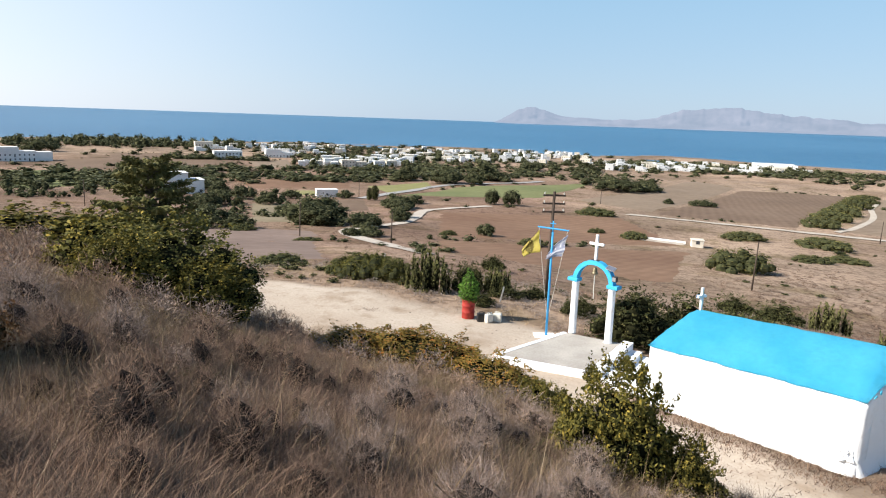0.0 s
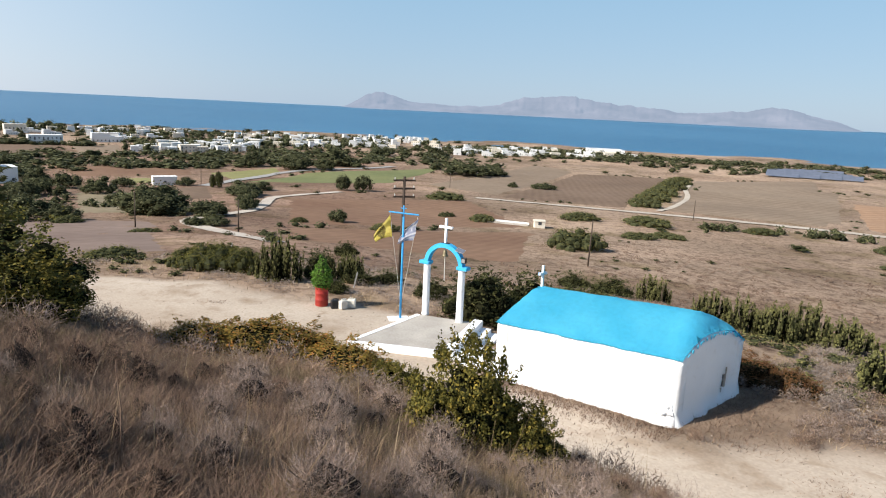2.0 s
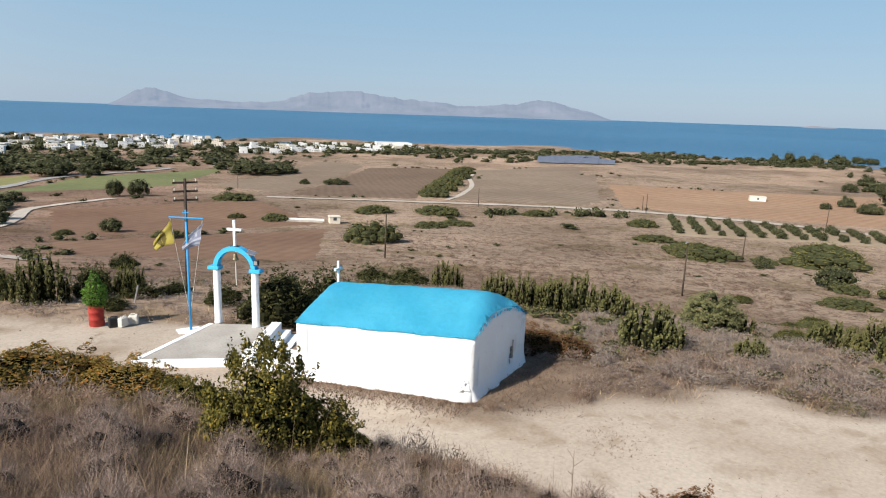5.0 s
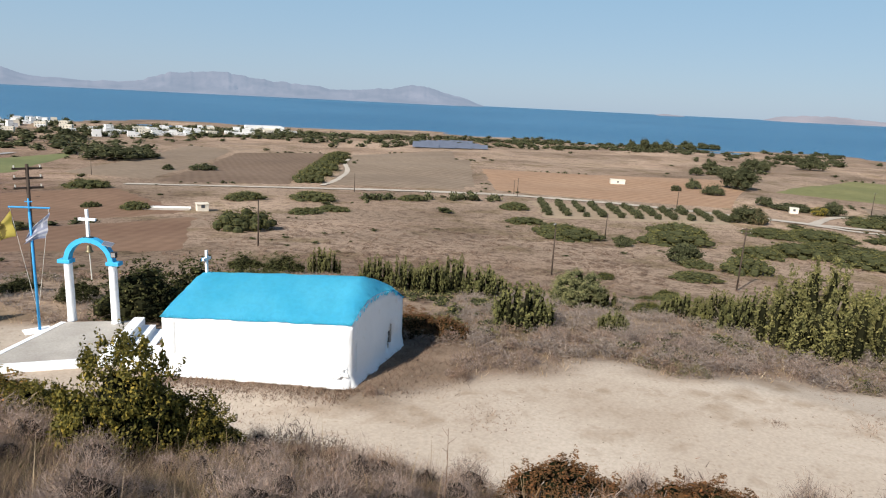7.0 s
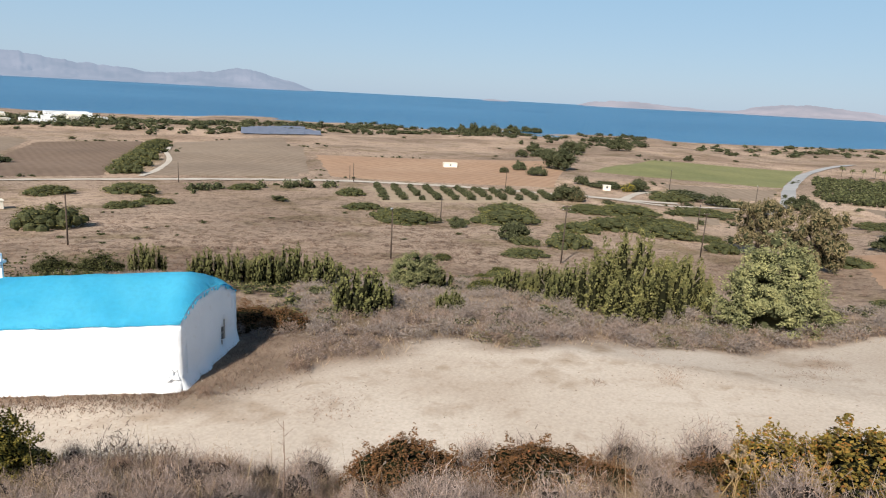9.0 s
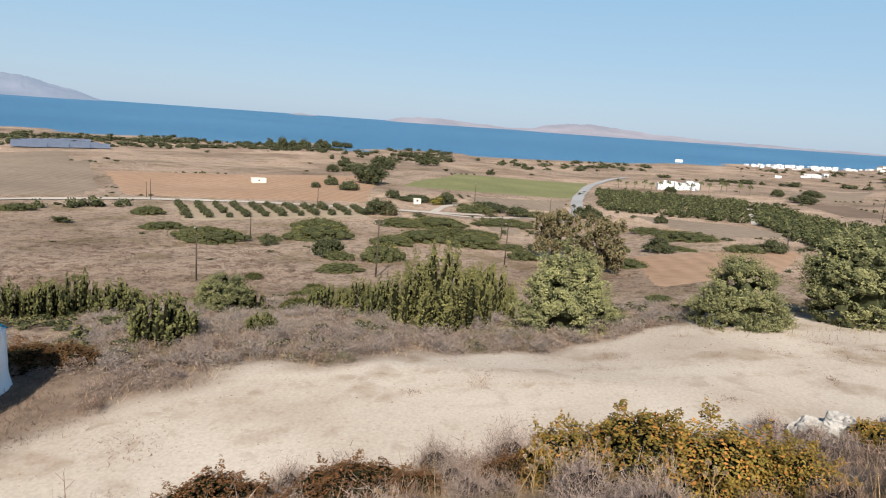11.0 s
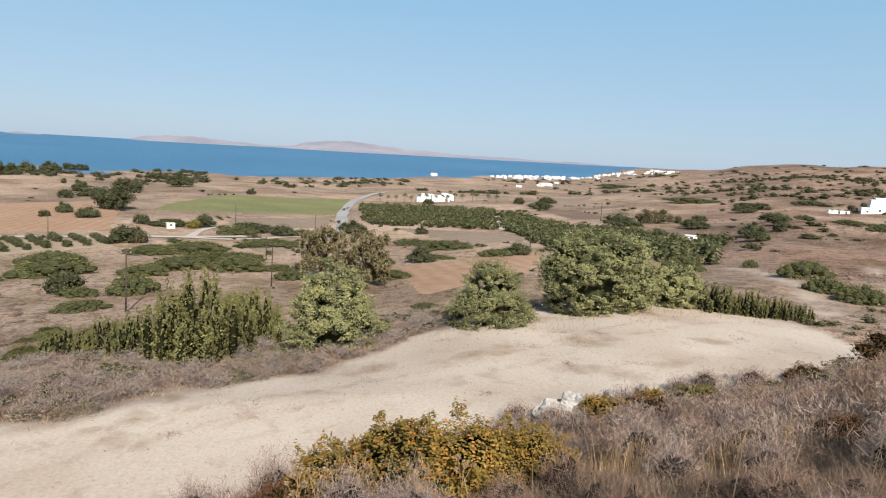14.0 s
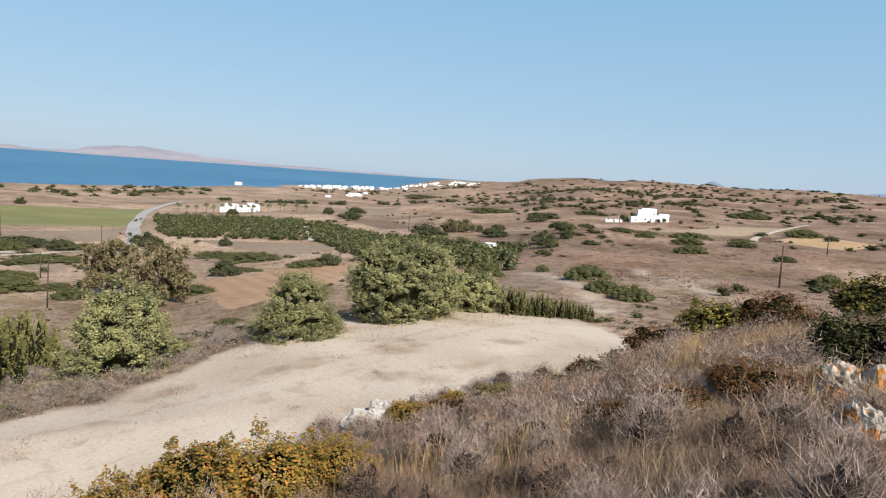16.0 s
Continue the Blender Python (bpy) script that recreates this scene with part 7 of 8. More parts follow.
spots = keep_wild(scatter(3000, 40, -150, 3.6, 30, grng, 0.75), grng)
taken = np.array([(b[1], b[2], b[3] * 0.42) for b in BANK_BUSHES])
count, rest = 0, {True: [], False: []}
for x, y in spots[np.argsort(np.hypot(spots[:, 0], spots[:, 1]) + grng.uniform(0, 1.5, len(spots)))]:
    s = grng.uniform(0.55, 1.2)
    if np.any(np.hypot(taken[:, 0] - x, taken[:, 1] - y) < taken[:, 2] + 0.22 * s):
        continue
    deg = math.degrees(math.atan2(-x, y))
    grey = float(soft_noise(x, y, 2.2, 8)) + 0.2 * grng.normal() > (0.0 if deg > 5 else -0.45 if deg > -100 else 0.0)
    if deg < -60 and grey:
        s *= 1.3
    h = s * grng.uniform(0.58, 0.90)
    taken = np.vstack([taken, (x, y, 0.36 * s)])
    if math.hypot(x, y) > 10.5 or count >= 280:
        rest[grey].append((x, y, s * 1.1, h))
        continue
    count += 1
    close = math.hypot(x, y) < 7.2
    mesh = ((HEATH if grey else BROWN) if close else (MORE_HEATH if grey else MORE_BROWN))[count % (3 if grey else 2)]
    set_heath(mesh, x, y, s, s * 0.9, h, "grey dry cushion shrub on the bank" if grey else "brown withered cushion shrub on the bank")
far_stuff("heath", rest[True], MID_HEATH, "grey dry cushion shrubs along the top of the bank", "heath")
far_stuff("heath", rest[False], MID_BROWN, "brown withered shrubs along the top of the bank", "heath")

near = keep_wild(scatter(330000, 42, -152, 2.2, 12, grng, 0.8), grng)
split = soft_noise(near[:, 0], near[:, 1], 1.9, 11) + 0.5 * grng.normal(size=len(near))
# more brown than straw where the bank faces the village
brown_side = 0.22 * np.clip((np.degrees(np.arctan2(-near[:, 0], near[:, 1])) + 50) / 25, 0, 1)
split = split - brown_side
blades("dry_grass", near[split > 0.15], 0.27, 0.0050, L_GRASS, grng, "dry straw-coloured grass on the bank")
blades("dry_stalks", near[split <= 0.05], 0.24, 0.0050, L_BROWN, grng, "brown withered stalks on the bank", 0.9)
green = near[(soft_noise(near[:, 0], near[:, 1], 1.3, 27) > 0.45) & (grng.uniform(size=len(near)) < 0.35)]
blades("green_herbs", green, 0.16, 0.009, L_GREEN_GRASS, grng, "thin green herbs among the dry grass", 0.6)
mid = keep_wild(scatter(110000, 42, -152, 12, 30, grng, 0.9), grng)
split = soft_noise(mid[:, 0], mid[:, 1], 2.4, 12) + 0.5 * grng.normal(size=len(mid))
blades("dry_grass", mid[split > 0.75], 0.36, 0.013, L_GRASS, grng, "dry grass along the top of the bank")
blades("dry_stalks", mid[split <= -0.1], 0.30, 0.014, L_BROWN, grng, "brown withered stalks along the bank", 0.6)
gold = np.concatenate([np.array(c) + grng.normal(size=(230, 2)) * 0.24 for c in ((15.4, -13.3), (12.7, -12.1), (11.7, -12.2), (13.8, -14.9), (13.5, -15.6), (15.2, -14.2), (14.5, -12.5), (8.9, -4.1), (9.2, -6.4), (8.2, -5.2), (12.2, -11.4), (16.4, -15.2), (7.6, -10.1), (6.5, -10.2), (5.7, -9.3))])
blades("golden_grass", gold, 0.62, 0.010, L_STRAW, grng, "tall golden dry grass clumps on the bank", 0.22)
foot_grass = np.concatenate([np.array(c) + grng.normal(size=(90, 2)) * np.array((0.5, 1.6)) for c in ((36.6, -10.2), (37.6, -15.4), (39.0, -17.0), (39.4, -19.6), (34.0, -7.6), (33.4, -3.2), (30.6, 5.6))])
blades("verge_grass", foot_grass, 0.38, 0.020, L_GRASS, grng, "rusty dry grass at the foot of the junipers", 0.3)
near = keep_wild(scatter(14000, 208, 42, 0.8, 9, grng, 0.7), grng)
blades("dry_grass", near, 0.28, 0.010, L_BROWN, grng, "withered grass on the top of the bank", 0.6)
near = keep_wild(scatter(9000, 42, -152, 0.7, 2.6, grng, 0.7), grng)
blades("dry_grass", near, 0.12, 0.006, L_BROWN, grng, "short withered grass on the top of the bank", 0.8)
tall = keep_wild(scatter(1500, 40, -150, 4.5, 16, grng), grng)
blades("tall_stalks", tall, 0.75, 0.010, L_GRASS, grng, "tall thin seed stalks above the dry grass", 0.25)

# heath on the slope below the track
FAR_HEATH = [heath_mesh(30 + k, 120, L_SLOPE, 0.015, None) for k in range(3)]
FAR_BROWN = [heath_mesh(40 + k, 78, L_BROWN, 0.021, None) for k in range(2)]
slope = keep_wild(scatter(2800, 22, -132, 22, 62, grng, 0.9), grng, 0.15)
tone = soft_noise(slope[:, 0], slope[:, 1], 7.0, 15) + 0.35 * grng.normal(size=len(slope))
size = grng.uniform(0.5, 1.25, len(slope))
rows = [(p[0], p[1], s * 1.35, s * 0.5) for p, s in zip(slope, size)]
far_stuff("heath", [r for r, t in zip(rows, tone) if t > -0.35], FAR_HEATH, "grey dry heath covering the slope", "heath")
far_stuff("heath", [r for r, t in zip(rows, tone) if -0.6 < t <= -0.35], FAR_BROWN, "brown withered heath on the slope", "heath")
far_stuff("heath", [r for r, t in zip(rows, tone) if t <= -0.6], [few_leaves(50, 70, 0.13, L_GREEN_GRASS, 5)], "grey-green low herbs on the slope", "heath")
# deeper heath and herbs between the junipers and the track
deep = scatter(1500, -44, -96, 24, 47, grng)
deep = deep[bare(deep) < 0.3]
soft = [heath_mesh(240 + k, 200, L_SLOPE, 0.010, None) for k in range(2)]
far_stuff("heath", [(p[0], p[1], grng.uniform(1.3, 2.4), grng.uniform(0.5, 1.0)) for p in deep[::3]], soft, "grey dry heath among the junipers", "heath")
far_stuff("heath", [(p[0], p[1], grng.uniform(0.9, 1.8), grng.uniform(0.35, 0.7)) for p in deep[1::3] if soft_noise(p[0], p[1], 4.0, 34) > 0.0], FAR_BROWN, "brown withered heath among the junipers", "heath")
far_stuff("herbs", [(p[0], p[1], grng.uniform(0.7, 1.5), grng.uniform(0.3, 0.65)) for p in deep[2::3] if soft_noise(p[0], p[1], 3.0, 33) > 0.35], [few_leaves(52 + k, 110, 0.085, L_GREEN_GRASS, 5) for k in range(2)], "grey-green herbs among the junipers", "herbs")
verge = keep_wild(scatter(26000, 20, -130, 20, 50, grng), grng, 0.55)
blades("verge_grass", verge, 0.30, 0.025, L_GRASS, grng, "thin dry grass beside the dirt track")
DWARF = [few_leaves(190 + k, 42, 0.17, L_BROWN, 2, 0) for k in range(3)]
hill = scatter(6500, 16, -112, 44, 150, grng)
hill = np.array([p for p in hill if not in_field(p[0], p[1])])
hill = hill[soft_noise(hill[:, 0], hill[:, 1], 9.0, 17) + 0.4 * grng.normal(size=len(hill)) > 0.0]
far_stuff("hill_scrub", [(p[0], p[1], grng.uniform(0.5, 1.5), grng.uniform(0.25, 0.55)) for p in hill], DWARF, "brown low scrub dotting the hillside", "scrub")
# rust-dark heath in patches on the open hillside
patch = scatter(4200, -26, -66, 50, 140, grng)
patch = patch[soft_noise(patch[:, 0], patch[:, 1], 12.0, 29) + 0.5 * soft_noise(patch[:, 0], patch[:, 1], 4.0, 30) + 0.5 * grng.normal(size=len(patch)) > 0.1 + 0.02 * np.abs(np.degrees(np.arctan2(patch[:, 0], patch[:, 1])) - 46)]
far_stuff("hill_scrub", [(p[0], p[1], grng.uniform(0.7, 2.2), grng.uniform(0.2, 0.45)) for p in patch if not in_field(p[0], p[1])], DWARF + [few_leaves(290, 36, 0.18, L_RUST, 2, 0), few_leaves(291, 36, 0.18, L_DARK, 2, 0)], "rust-dark low heath in patches on the hillside", "scrub")
# low green herbs at the edge of the dirt track
edge = scatter(420, -56, -86, 23, 33, grng)
edge = edge[(bare(edge) < 0.4) & (soft_noise(edge[:, 0], edge[:, 1], 2.5, 61) > 0.2)]
far_stuff("herbs", [(p[0], p[1], grng.uniform(0.5, 1.3), grng.uniform(0.2, 0.5)) for p in edge], [few_leaves(56 + k, 130, 0.075, L_GREEN_GRASS, 6, 0) for k in range(2)], "yellow-green low herbs beside the dirt track", "herbs")
# dark heath in broad patches over the rolling land inland
roll = scatter(9000, -106, -150, 56, 800, grng, 1.3)
thick = soft_noise(roll[:, 0], roll[:, 1], 38.0, 27) + 0.5 * soft_noise(roll[:, 0], roll[:, 1], 11.0, 28) + 0.25 * grng.normal(size=len(roll))
roll = [p for p, t in zip(roll, thick) if t > 0.12 and not in_field(p[0], p[1]) and ((p[0] - 70) / 30) ** 2 + ((p[1] + 36) / 9) ** 2 > 1]
far_stuff("hill_scrub", [(p[0], p[1], grng.uniform(0.9, 2.6) * (1 + math.hypot(*p) / 400), grng.uniform(0.3, 0.7)) for p in roll], DWARF + [few_leaves(292, 36, 0.18, L_DARK, 2, 0)], "brown and dark heath in broad patches on the rolling land", "scrub")

herbs = scatter(420, 16, -112, 46, 170, grng)
herbs = herbs[soft_noise(herbs[:, 0], herbs[:, 1], 14.0, 19) > 0.15]
far_stuff("herbs", [(p[0], p[1], grng.uniform(0.8, 2.4), grng.uniform(0.3, 0.6)) for p in herbs if not in_field(p[0], p[1])], [few_leaves(51, 60, 0.14, L_GREEN_GRASS, 5)], "olive-green low herbs dotting the hillside", "herbs")

# weeds along the foot of the chapel wall
foot = np.array([(chapel_point(s, -0.03 - 0.16 * abs(g), 0).x, chapel_point(s, -0.03 - 0.16 * abs(g), 0).y) for s, g in zip(grng.uniform(-0.05, 0.95, 3200), grng.normal(size=3200))])
blades("wall_weeds", foot, 0.13, 0.03, L_BROWN, grng, "low dry weeds along the chapel wall", 0.9)
foot = np.array([(chapel_point(-0.03 - 0.2 * abs(g), w, 0).x, chapel_point(-0.03 - 0.2 * abs(g), w, 0).y) for w, g in zip(grng.uniform(-0.1, 1.1, 1800), grng.normal(size=1800))])
blades("wall_weeds", foot, 0.18, 0.02, L_BROWN, grng, "low dry weeds below the window wall", 0.9)


def pebbles(xy, size, material, label):
    n = len(xy)
    d = ball(8)
    z = ground(xy[:, 0], xy[:, 1])
    s = size * grng.uniform(0.4, 1.5, n) ** 1.5
    oct_f = np.array([(0, 2, 4), (2, 1, 4), (1, 3, 4), (3, 0, 4), (2, 0, 5), (1, 2, 5), (3, 1, 5), (0, 3, 5)])
    oct_v = np.array([(1, 0, 0), (-1, 0, 0), (0, 1, 0), (0, -1, 0), (0, 0, 0.7), (0, 0, -0.7)], float)
    v = oct_v[None] * s[:, None, None] * grng.uniform(0.6, 1.3, (n, 6, 1)) + np.column_stack([xy, z + 0.2 * s])[:, None]
    f = oct_f[None] + (np.arange(n) * 6)[:, None, None]
    tagged(new("pebbles", fast_mesh("pebbles", v.reshape(-1, 3), f.reshape(-1, 3), [material])), label, "stones", kind="stuff")


stones = scatter(16000, 16, -130, 14, 48, grng)
on_sand = bare(stones)
rim = (on_sand > 0.1) & (on_sand < 0.85) | (on_sand >= 0.85) & (grng.uniform(size=len(stones)) < 0.22)
pebbles(stones[rim], 0.026, M_STONE, "small pale stones scattered on the track")
patch_at = np.concatenate([np.array(c) + grng.normal(size=(260, 2)) * np.array(w) for c, w in (((26.3, 0.7), (0.9, 0.5)), ((22.6, 4.6), (0.6, 0.3)), ((31.0, -9.0), (0.8, 0.5)), ((13.8, 12.6), (0.7, 0.5)), ((36.0, -14.0), (1.0, 0.6)))])
spots = scatter(70, 10, -128, 15, 44, grng)
spots = spots[bare(spots) > 0.9]
patch_at = np.concatenate([patch_at] + [c + grng.normal(size=(130, 2)) * grng.uniform(0.12, 0.55, 2) for c in spots])
blades("track_weeds", patch_at, 0.08, 0.032, L_BROWN, grng, "flat dry weed patches on the track", 1.2)

# ---- dry thistles before the golden hedge ----


def make_thistle(x, y, h, seed):
    """A bleached thistle: a stem and spiky heads."""
    rng = np.random.default_rng(seed)
    top = thing("dry_thistle", Matrix.Translation((x, y, high(x, y) - 0.03)), "bleached dry thistle before the golden shrub", "thistle", "dry thistles")
    tip = Vector((rng.normal() * 0.08, rng.normal() * 0.08, h * 0.7))
    part("stem", rod(bmesh.new(), (0, 0, 0), tip, 0.010, 0.006, 6), L_STRAW, top)
    for k in range(5):
        a = 2.4 * k + seed
        q = tip + Vector((0.13 * math.cos(a), 0.13 * math.sin(a), h * (0.08 + 0.055 * k)))
        part("stalk", rod(bmesh.new(), tip - Vector((0, 0, 0.08 * k)), q, 0.005, 0.004, 5), L_STRAW, top)
        d = ball(70) + 0.25 * rng.normal(size=(70, 3))
        r = rng.uniform(0.022, 0.042)
        size = np.full(70, r * 1.3)
        v, f = cards(np.array(q) + d * r * 0.75, np.cross(d, rng.normal(size=(70, 3))), size, size * 0.28, rng, d * 3)
        part("head", fast_mesh("head", v, f, [L_GRASS]), None, top, "spiky bleached flower head")


for k, (x, y, h) in enumerate(((8.95, 0.55, 0.95), (8.75, 0.20, 0.85), (8.85, -0.25, 1.0), (8.6, 0.75, 0.7), (8.7, -1.1, 0.8), (7.0, 2.1, 0.5), (8.8, -1.9, 0.75))):
    make_thistle(x, y, h, k)

def make_stalk(x, y, h):
    """A tall dead flower stalk with a few side twigs."""
    top = thing("dead_stalk", Matrix.Translation((x, y, high(x, y) - 0.03)), "tall thin dead flower stalk above the heath", "dead stalk", "dead stalks")
    part("stem", rod(rod(bmesh.new(), (0, 0, 0), (0.03, 0.01, h * 0.6), 0.007, 0.005, 6), (0.03, 0.01, h * 0.6), (0.01, 0.0, h), 0.005, 0.003, 6), L_BROWN, top)
    for k in range(7):
        z, a = h * (0.40 + 0.085 * k), 2.4 * k
        part("twig", rod(bmesh.new(), (0.015, 0.005, z), (0.015 + 0.10 * math.cos(a), 0.10 * math.sin(a), z + 0.09), 0.003, 0.002, 5), L_BROWN, top)


make_stalk(5.05, 4.85, 1.2)
make_stalk(-1.2, 4.6, 0.9)

# ---- rocks ----


def make_rock(x, y, size, material, label, seed, lift=0.25):
    rng = random.Random(seed)
    bm = bmesh.new()
    bmesh.ops.create_icosphere(bm, subdivisions=4, radius=0.5)
    off = Vector((seed * 7.3, seed * 2.1, 0))
    for v in bm.verts:
        c = v.co.copy()
        v.co *= 1.08 + 0.45 * noise.noise(c * 2.2 + off) - 0.42 * abs(noise.noise(c * 4.2 + off)) - 0.22 * abs(noise.noise(c * 10 + off)) + 0.06 * noise.noise(c * 22 + off)
        for n in (Vector((1, 0.3, 0.2)), Vector((-0.4, 0.9, 0.5)), Vector((0.1, -0.7, 0.8))):
            n = n.normalized()
            over = v.co.dot(n) - 0.40
            if over > 0:
                v.co -= n * over * 0.8
    me = finish(bm, "rock", material)
    ob = new("rock", me)
    ob.matrix_world = Matrix.Translation((x, y, high(x, y) + size[2] * lift)) @ Matrix.Rotation(rng.uniform(0, 6.28), 4, "Z") @ Matrix.Diagonal((*size, 1))
    tagged(ob, label, "rock", "rocks on the bank")


for k, (x, y, sx, sz) in enumerate(((20.3, -5.6, 1.5, 1.1), (20.4, -6.5, 1.7, 1.2), (21.3, -7.9, 1.3, 1.0), (20.9, -5.9, 1.1, 1.0), (20.1, -6.8, 0.8, 0.6), (23.4, -10.0, 0.9, 0.6), (20.2, -4.3, 0.6, 0.4))):
    make_rock(x, y, (sx * 0.85, sx * 0.65, sz * 0.8), M_ROCK, "pale limestone boulder at the edge of the track", k)
for k, (x, y, sx, sz) in enumerate(((7.5, -10.4, 1.25, 0.75), (6.9, -10.6, 0.9, 0.7), (5.35, -8.15, 0.62, 0.62), (5.75, -8.7, 0.5, 0.5), (7.9, -10.9, 0.8, 0.6))):
    make_rock(x, y, (sx, sx * 0.8, sz), M_LICHEN, "limestone boulder stained with orange lichen", 20 + k)
for k, (x, y, w, h) in enumerate(((20.6, -4.6, 1.3, 1.0), (19.7, -5.6, 1.2, 0.7), (21.6, -8.4, 1.4, 0.8), (22.6, -9.3, 1.3, 0.8), (23.6, -11.2, 1.5, 0.9), (24.4, -12.6, 1.7, 1.0), (19.9, -7.6, 1.1, 0.6), (24.6, -14.6, 1.9, 1.2))):
    set_heath(MORE_HEATH[k % 3], x, y, w, w, h, "grey dry cushion shrub among the boulders")

# ---- small things on the forecourt ----


def make_pot(x, y):
    top = thing("plant_tub", Matrix.Translation((x, y, high(x, y))), "red drum planted with a bright green shrub", "plant tub")
    bm = turned(bmesh.new(), ((0.30, 0.0), (0.31, 0.03), (0.30, 0.28), (0.325, 0.31), (0.30, 0.34), (0.30, 0.60), (0.325, 0.63), (0.30, 0.66), (0.31, 0.90), (0.33, 0.92), (0.29, 0.92), (0.28, 0.86)), 28)
    part("drum", bm, M_RED, top, "red painted steel drum", True)
    blobs = [(0.05 * math.cos(2.4 * k), 0.05 * math.sin(2.4 * k), 0.95 + 0.15 * k, r, r, 0.2) for k, r in enumerate((0.34, 0.42, 0.46, 0.46, 0.43, 0.38, 0.32, 0.25, 0.16, 0.08))]
    part("foliage", leafy("foliage", blobs, 2600, 0.085, L_FRESH, np.random.default_rng(3), inner=M_SHADE), None, top, "bright green leaves")


def make_can(x, y, dark, turn):
    top = thing("canister", pose(x, y, high(x, y), 0, 0, turn), "black plastic canister by the tub" if dark else "cream plastic canister by the tub", "canister", "canisters by the tub")
    mat = M_BLACK if dark else M_CAN
    part("body", box_mesh(-0.2, 0.2, -0.13, 0.13, 0.0, 0.42, bevel=0.05), mat, top)
    bm = bmesh.new()
    rod(bm, (-0.12, 0, 0.40), (-0.08, 0, 0.49), 0.02, sides=8)
    rod(bm, (-0.08, 0, 0.48), (0.08, 0, 0.48), 0.02, sides=8)
    rod(bm, (0.08, 0, 0.49), (0.1, 0, 0.40), 0.02, sides=8)
    part("handle", bm, mat, top)
    part("cap", rod(bmesh.new(), (0.15, 0, 0.41), (0.15, 0, 0.47), 0.035), mat, top)


make_pot(1.32, 30.5)
make_can(1.92, 30.0, True, 10)
make_can(2.29, 29.95, False, 40)
make_can(2.72, 30.2, False, -20)

# ---- poles ----


def make_pole(x, y, h, arms, lamp, label):
    top = thing("utility_pole", Matrix.Translation((x, y, high(x, y))) @ Matrix.Rotation(radians(RNG.uniform(-40, 40)), 4, "Z"), label, "utility pole", "utility poles on the plain")
    part("post", rod(bmesh.new(), (0, 0, -0.3), (0.02 * h, 0, h), 0.13, 0.09, 8), M_WOOD, top, "", True)
    for k in range(arms):
        z = h - 0.25 - 0.55 * k
        arm = part("crossarm", box_mesh(-0.75 + 0.02 * h, 0.75 + 0.02 * h, -0.06, 0.06, z - 0.06, z + 0.06), M_WOOD, top)
        for sx in (-0.65, 0.0, 0.65):
            part("insulator", rod(bmesh.new(), (sx + 0.02 * h, 0, z + 0.06), (sx + 0.02 * h, 0, z + 0.2), 0.04, sides=6), M_CAN, arm, "pale insulator")
    if lamp:
        part("lamp_head", box_mesh(-0.7, 0.05, -0.1, 0.1, h - 0.05, h + 0.08, bevel=0.02), M_STEEL, top, "pale lamp head")


for k, (x, y, w, h) in enumerate(POLES):
    make_pole(x, y, max(h, 5.5), 2 if k == 1 else (1 if k in (9, 11, 14, 19) else 0), k in (0, 10), "slim weathered wooden utility pole on the plain")
make_pole(7.1, 43.2, 6.9, 3, False, "dark wooden utility pole with crossarms behind the flagpole")
for x, y, h in ((3.2, 34.5, 0.9), (-5.8, 62.0, 1.2), (60.0, 41.0, 1.0)):
    post = thing("fence_post", pose(x, y, high(x, y), 0, 12, 0), "short leaning grey fence post", "fence post", "fence posts")
    part("stake", rod(bmesh.new(), (0, 0, -0.2), (0, 0, h), 0.045, 0.04, 8), M_STEEL, post)

# ---- houses ----


def house_parts(top, w, d, h, rng, wall_mat, wings=0):
    """A flat-roofed house: walls with a parapet, recessed windows, a door, a roof slab."""
    def block(x0, x1, y0, y1, z1):
        bm = box_mesh(x0, x1, y0, y1, -2.5, z1, bevel=0.06)
        part("wall", bm, wall_mat, top)
        part("roof", box_mesh(x0 - 0.12, x1 + 0.12, y0 - 0.12, y1 + 0.12, z1 - 0.02, z1 + 0.18), wall_mat, top, "flat roof slab")
    block(-w / 2, w / 2, -d / 2, d / 2, h)
    if wings:
        block(-w / 2 + 0.3, w * 0.1, -d / 2 + 0.4, d / 2 - 0.4, h + 2.6)
    if wings > 1:
        block(w / 2 - 0.2, w / 2 + w * 0.4, -d / 2 + 0.6, d / 2 - 0.6, h - 0.7)
    storeys = max(1, int(h / 2.8))
    if max(w, d) < 9 and storeys == 1:
        part("window", box_mesh(-0.4, 0.4, -d / 2 - 0.06, -d / 2 + 0.04, 0.9, 1.7), M_DARK, top, "dark window opening")
        return
    for side in (-1, 1):
        for s in range(storeys):
            n = max(2, int(w / 2.6))
            for k in range(n):
                x = -w / 2 + w * (k + 0.5) / n
                z = 0.9 + 2.8 * s
                tall = rng.random() < 0.3
                y = side * (d / 2 + 0.01)
                fr = part("window", box_mesh(x - 0.42, x + 0.42, y - 0.05, y + 0.05, z - (0.8 if tall else 0), z + 1.0), M_DARK, top, "dark window opening")
    for side in (-1, 1):
        x = side * (w / 2 + 0.01)
        part("window", box_mesh(x - 0.05, x + 0.05, -0.5, 0.5, 0.9, 2.1), M_DARK, top, "dark window opening")


def house_kind(w, d, h, seed, mat, wings=0, label="white flat-roofed house in the seaside village"):
    top = thing("house", Matrix.Translation((0, 0, -400)), label, "house", "village houses")
    house_parts(top, w, d, h, random.Random(seed), mat, wings)
    return top


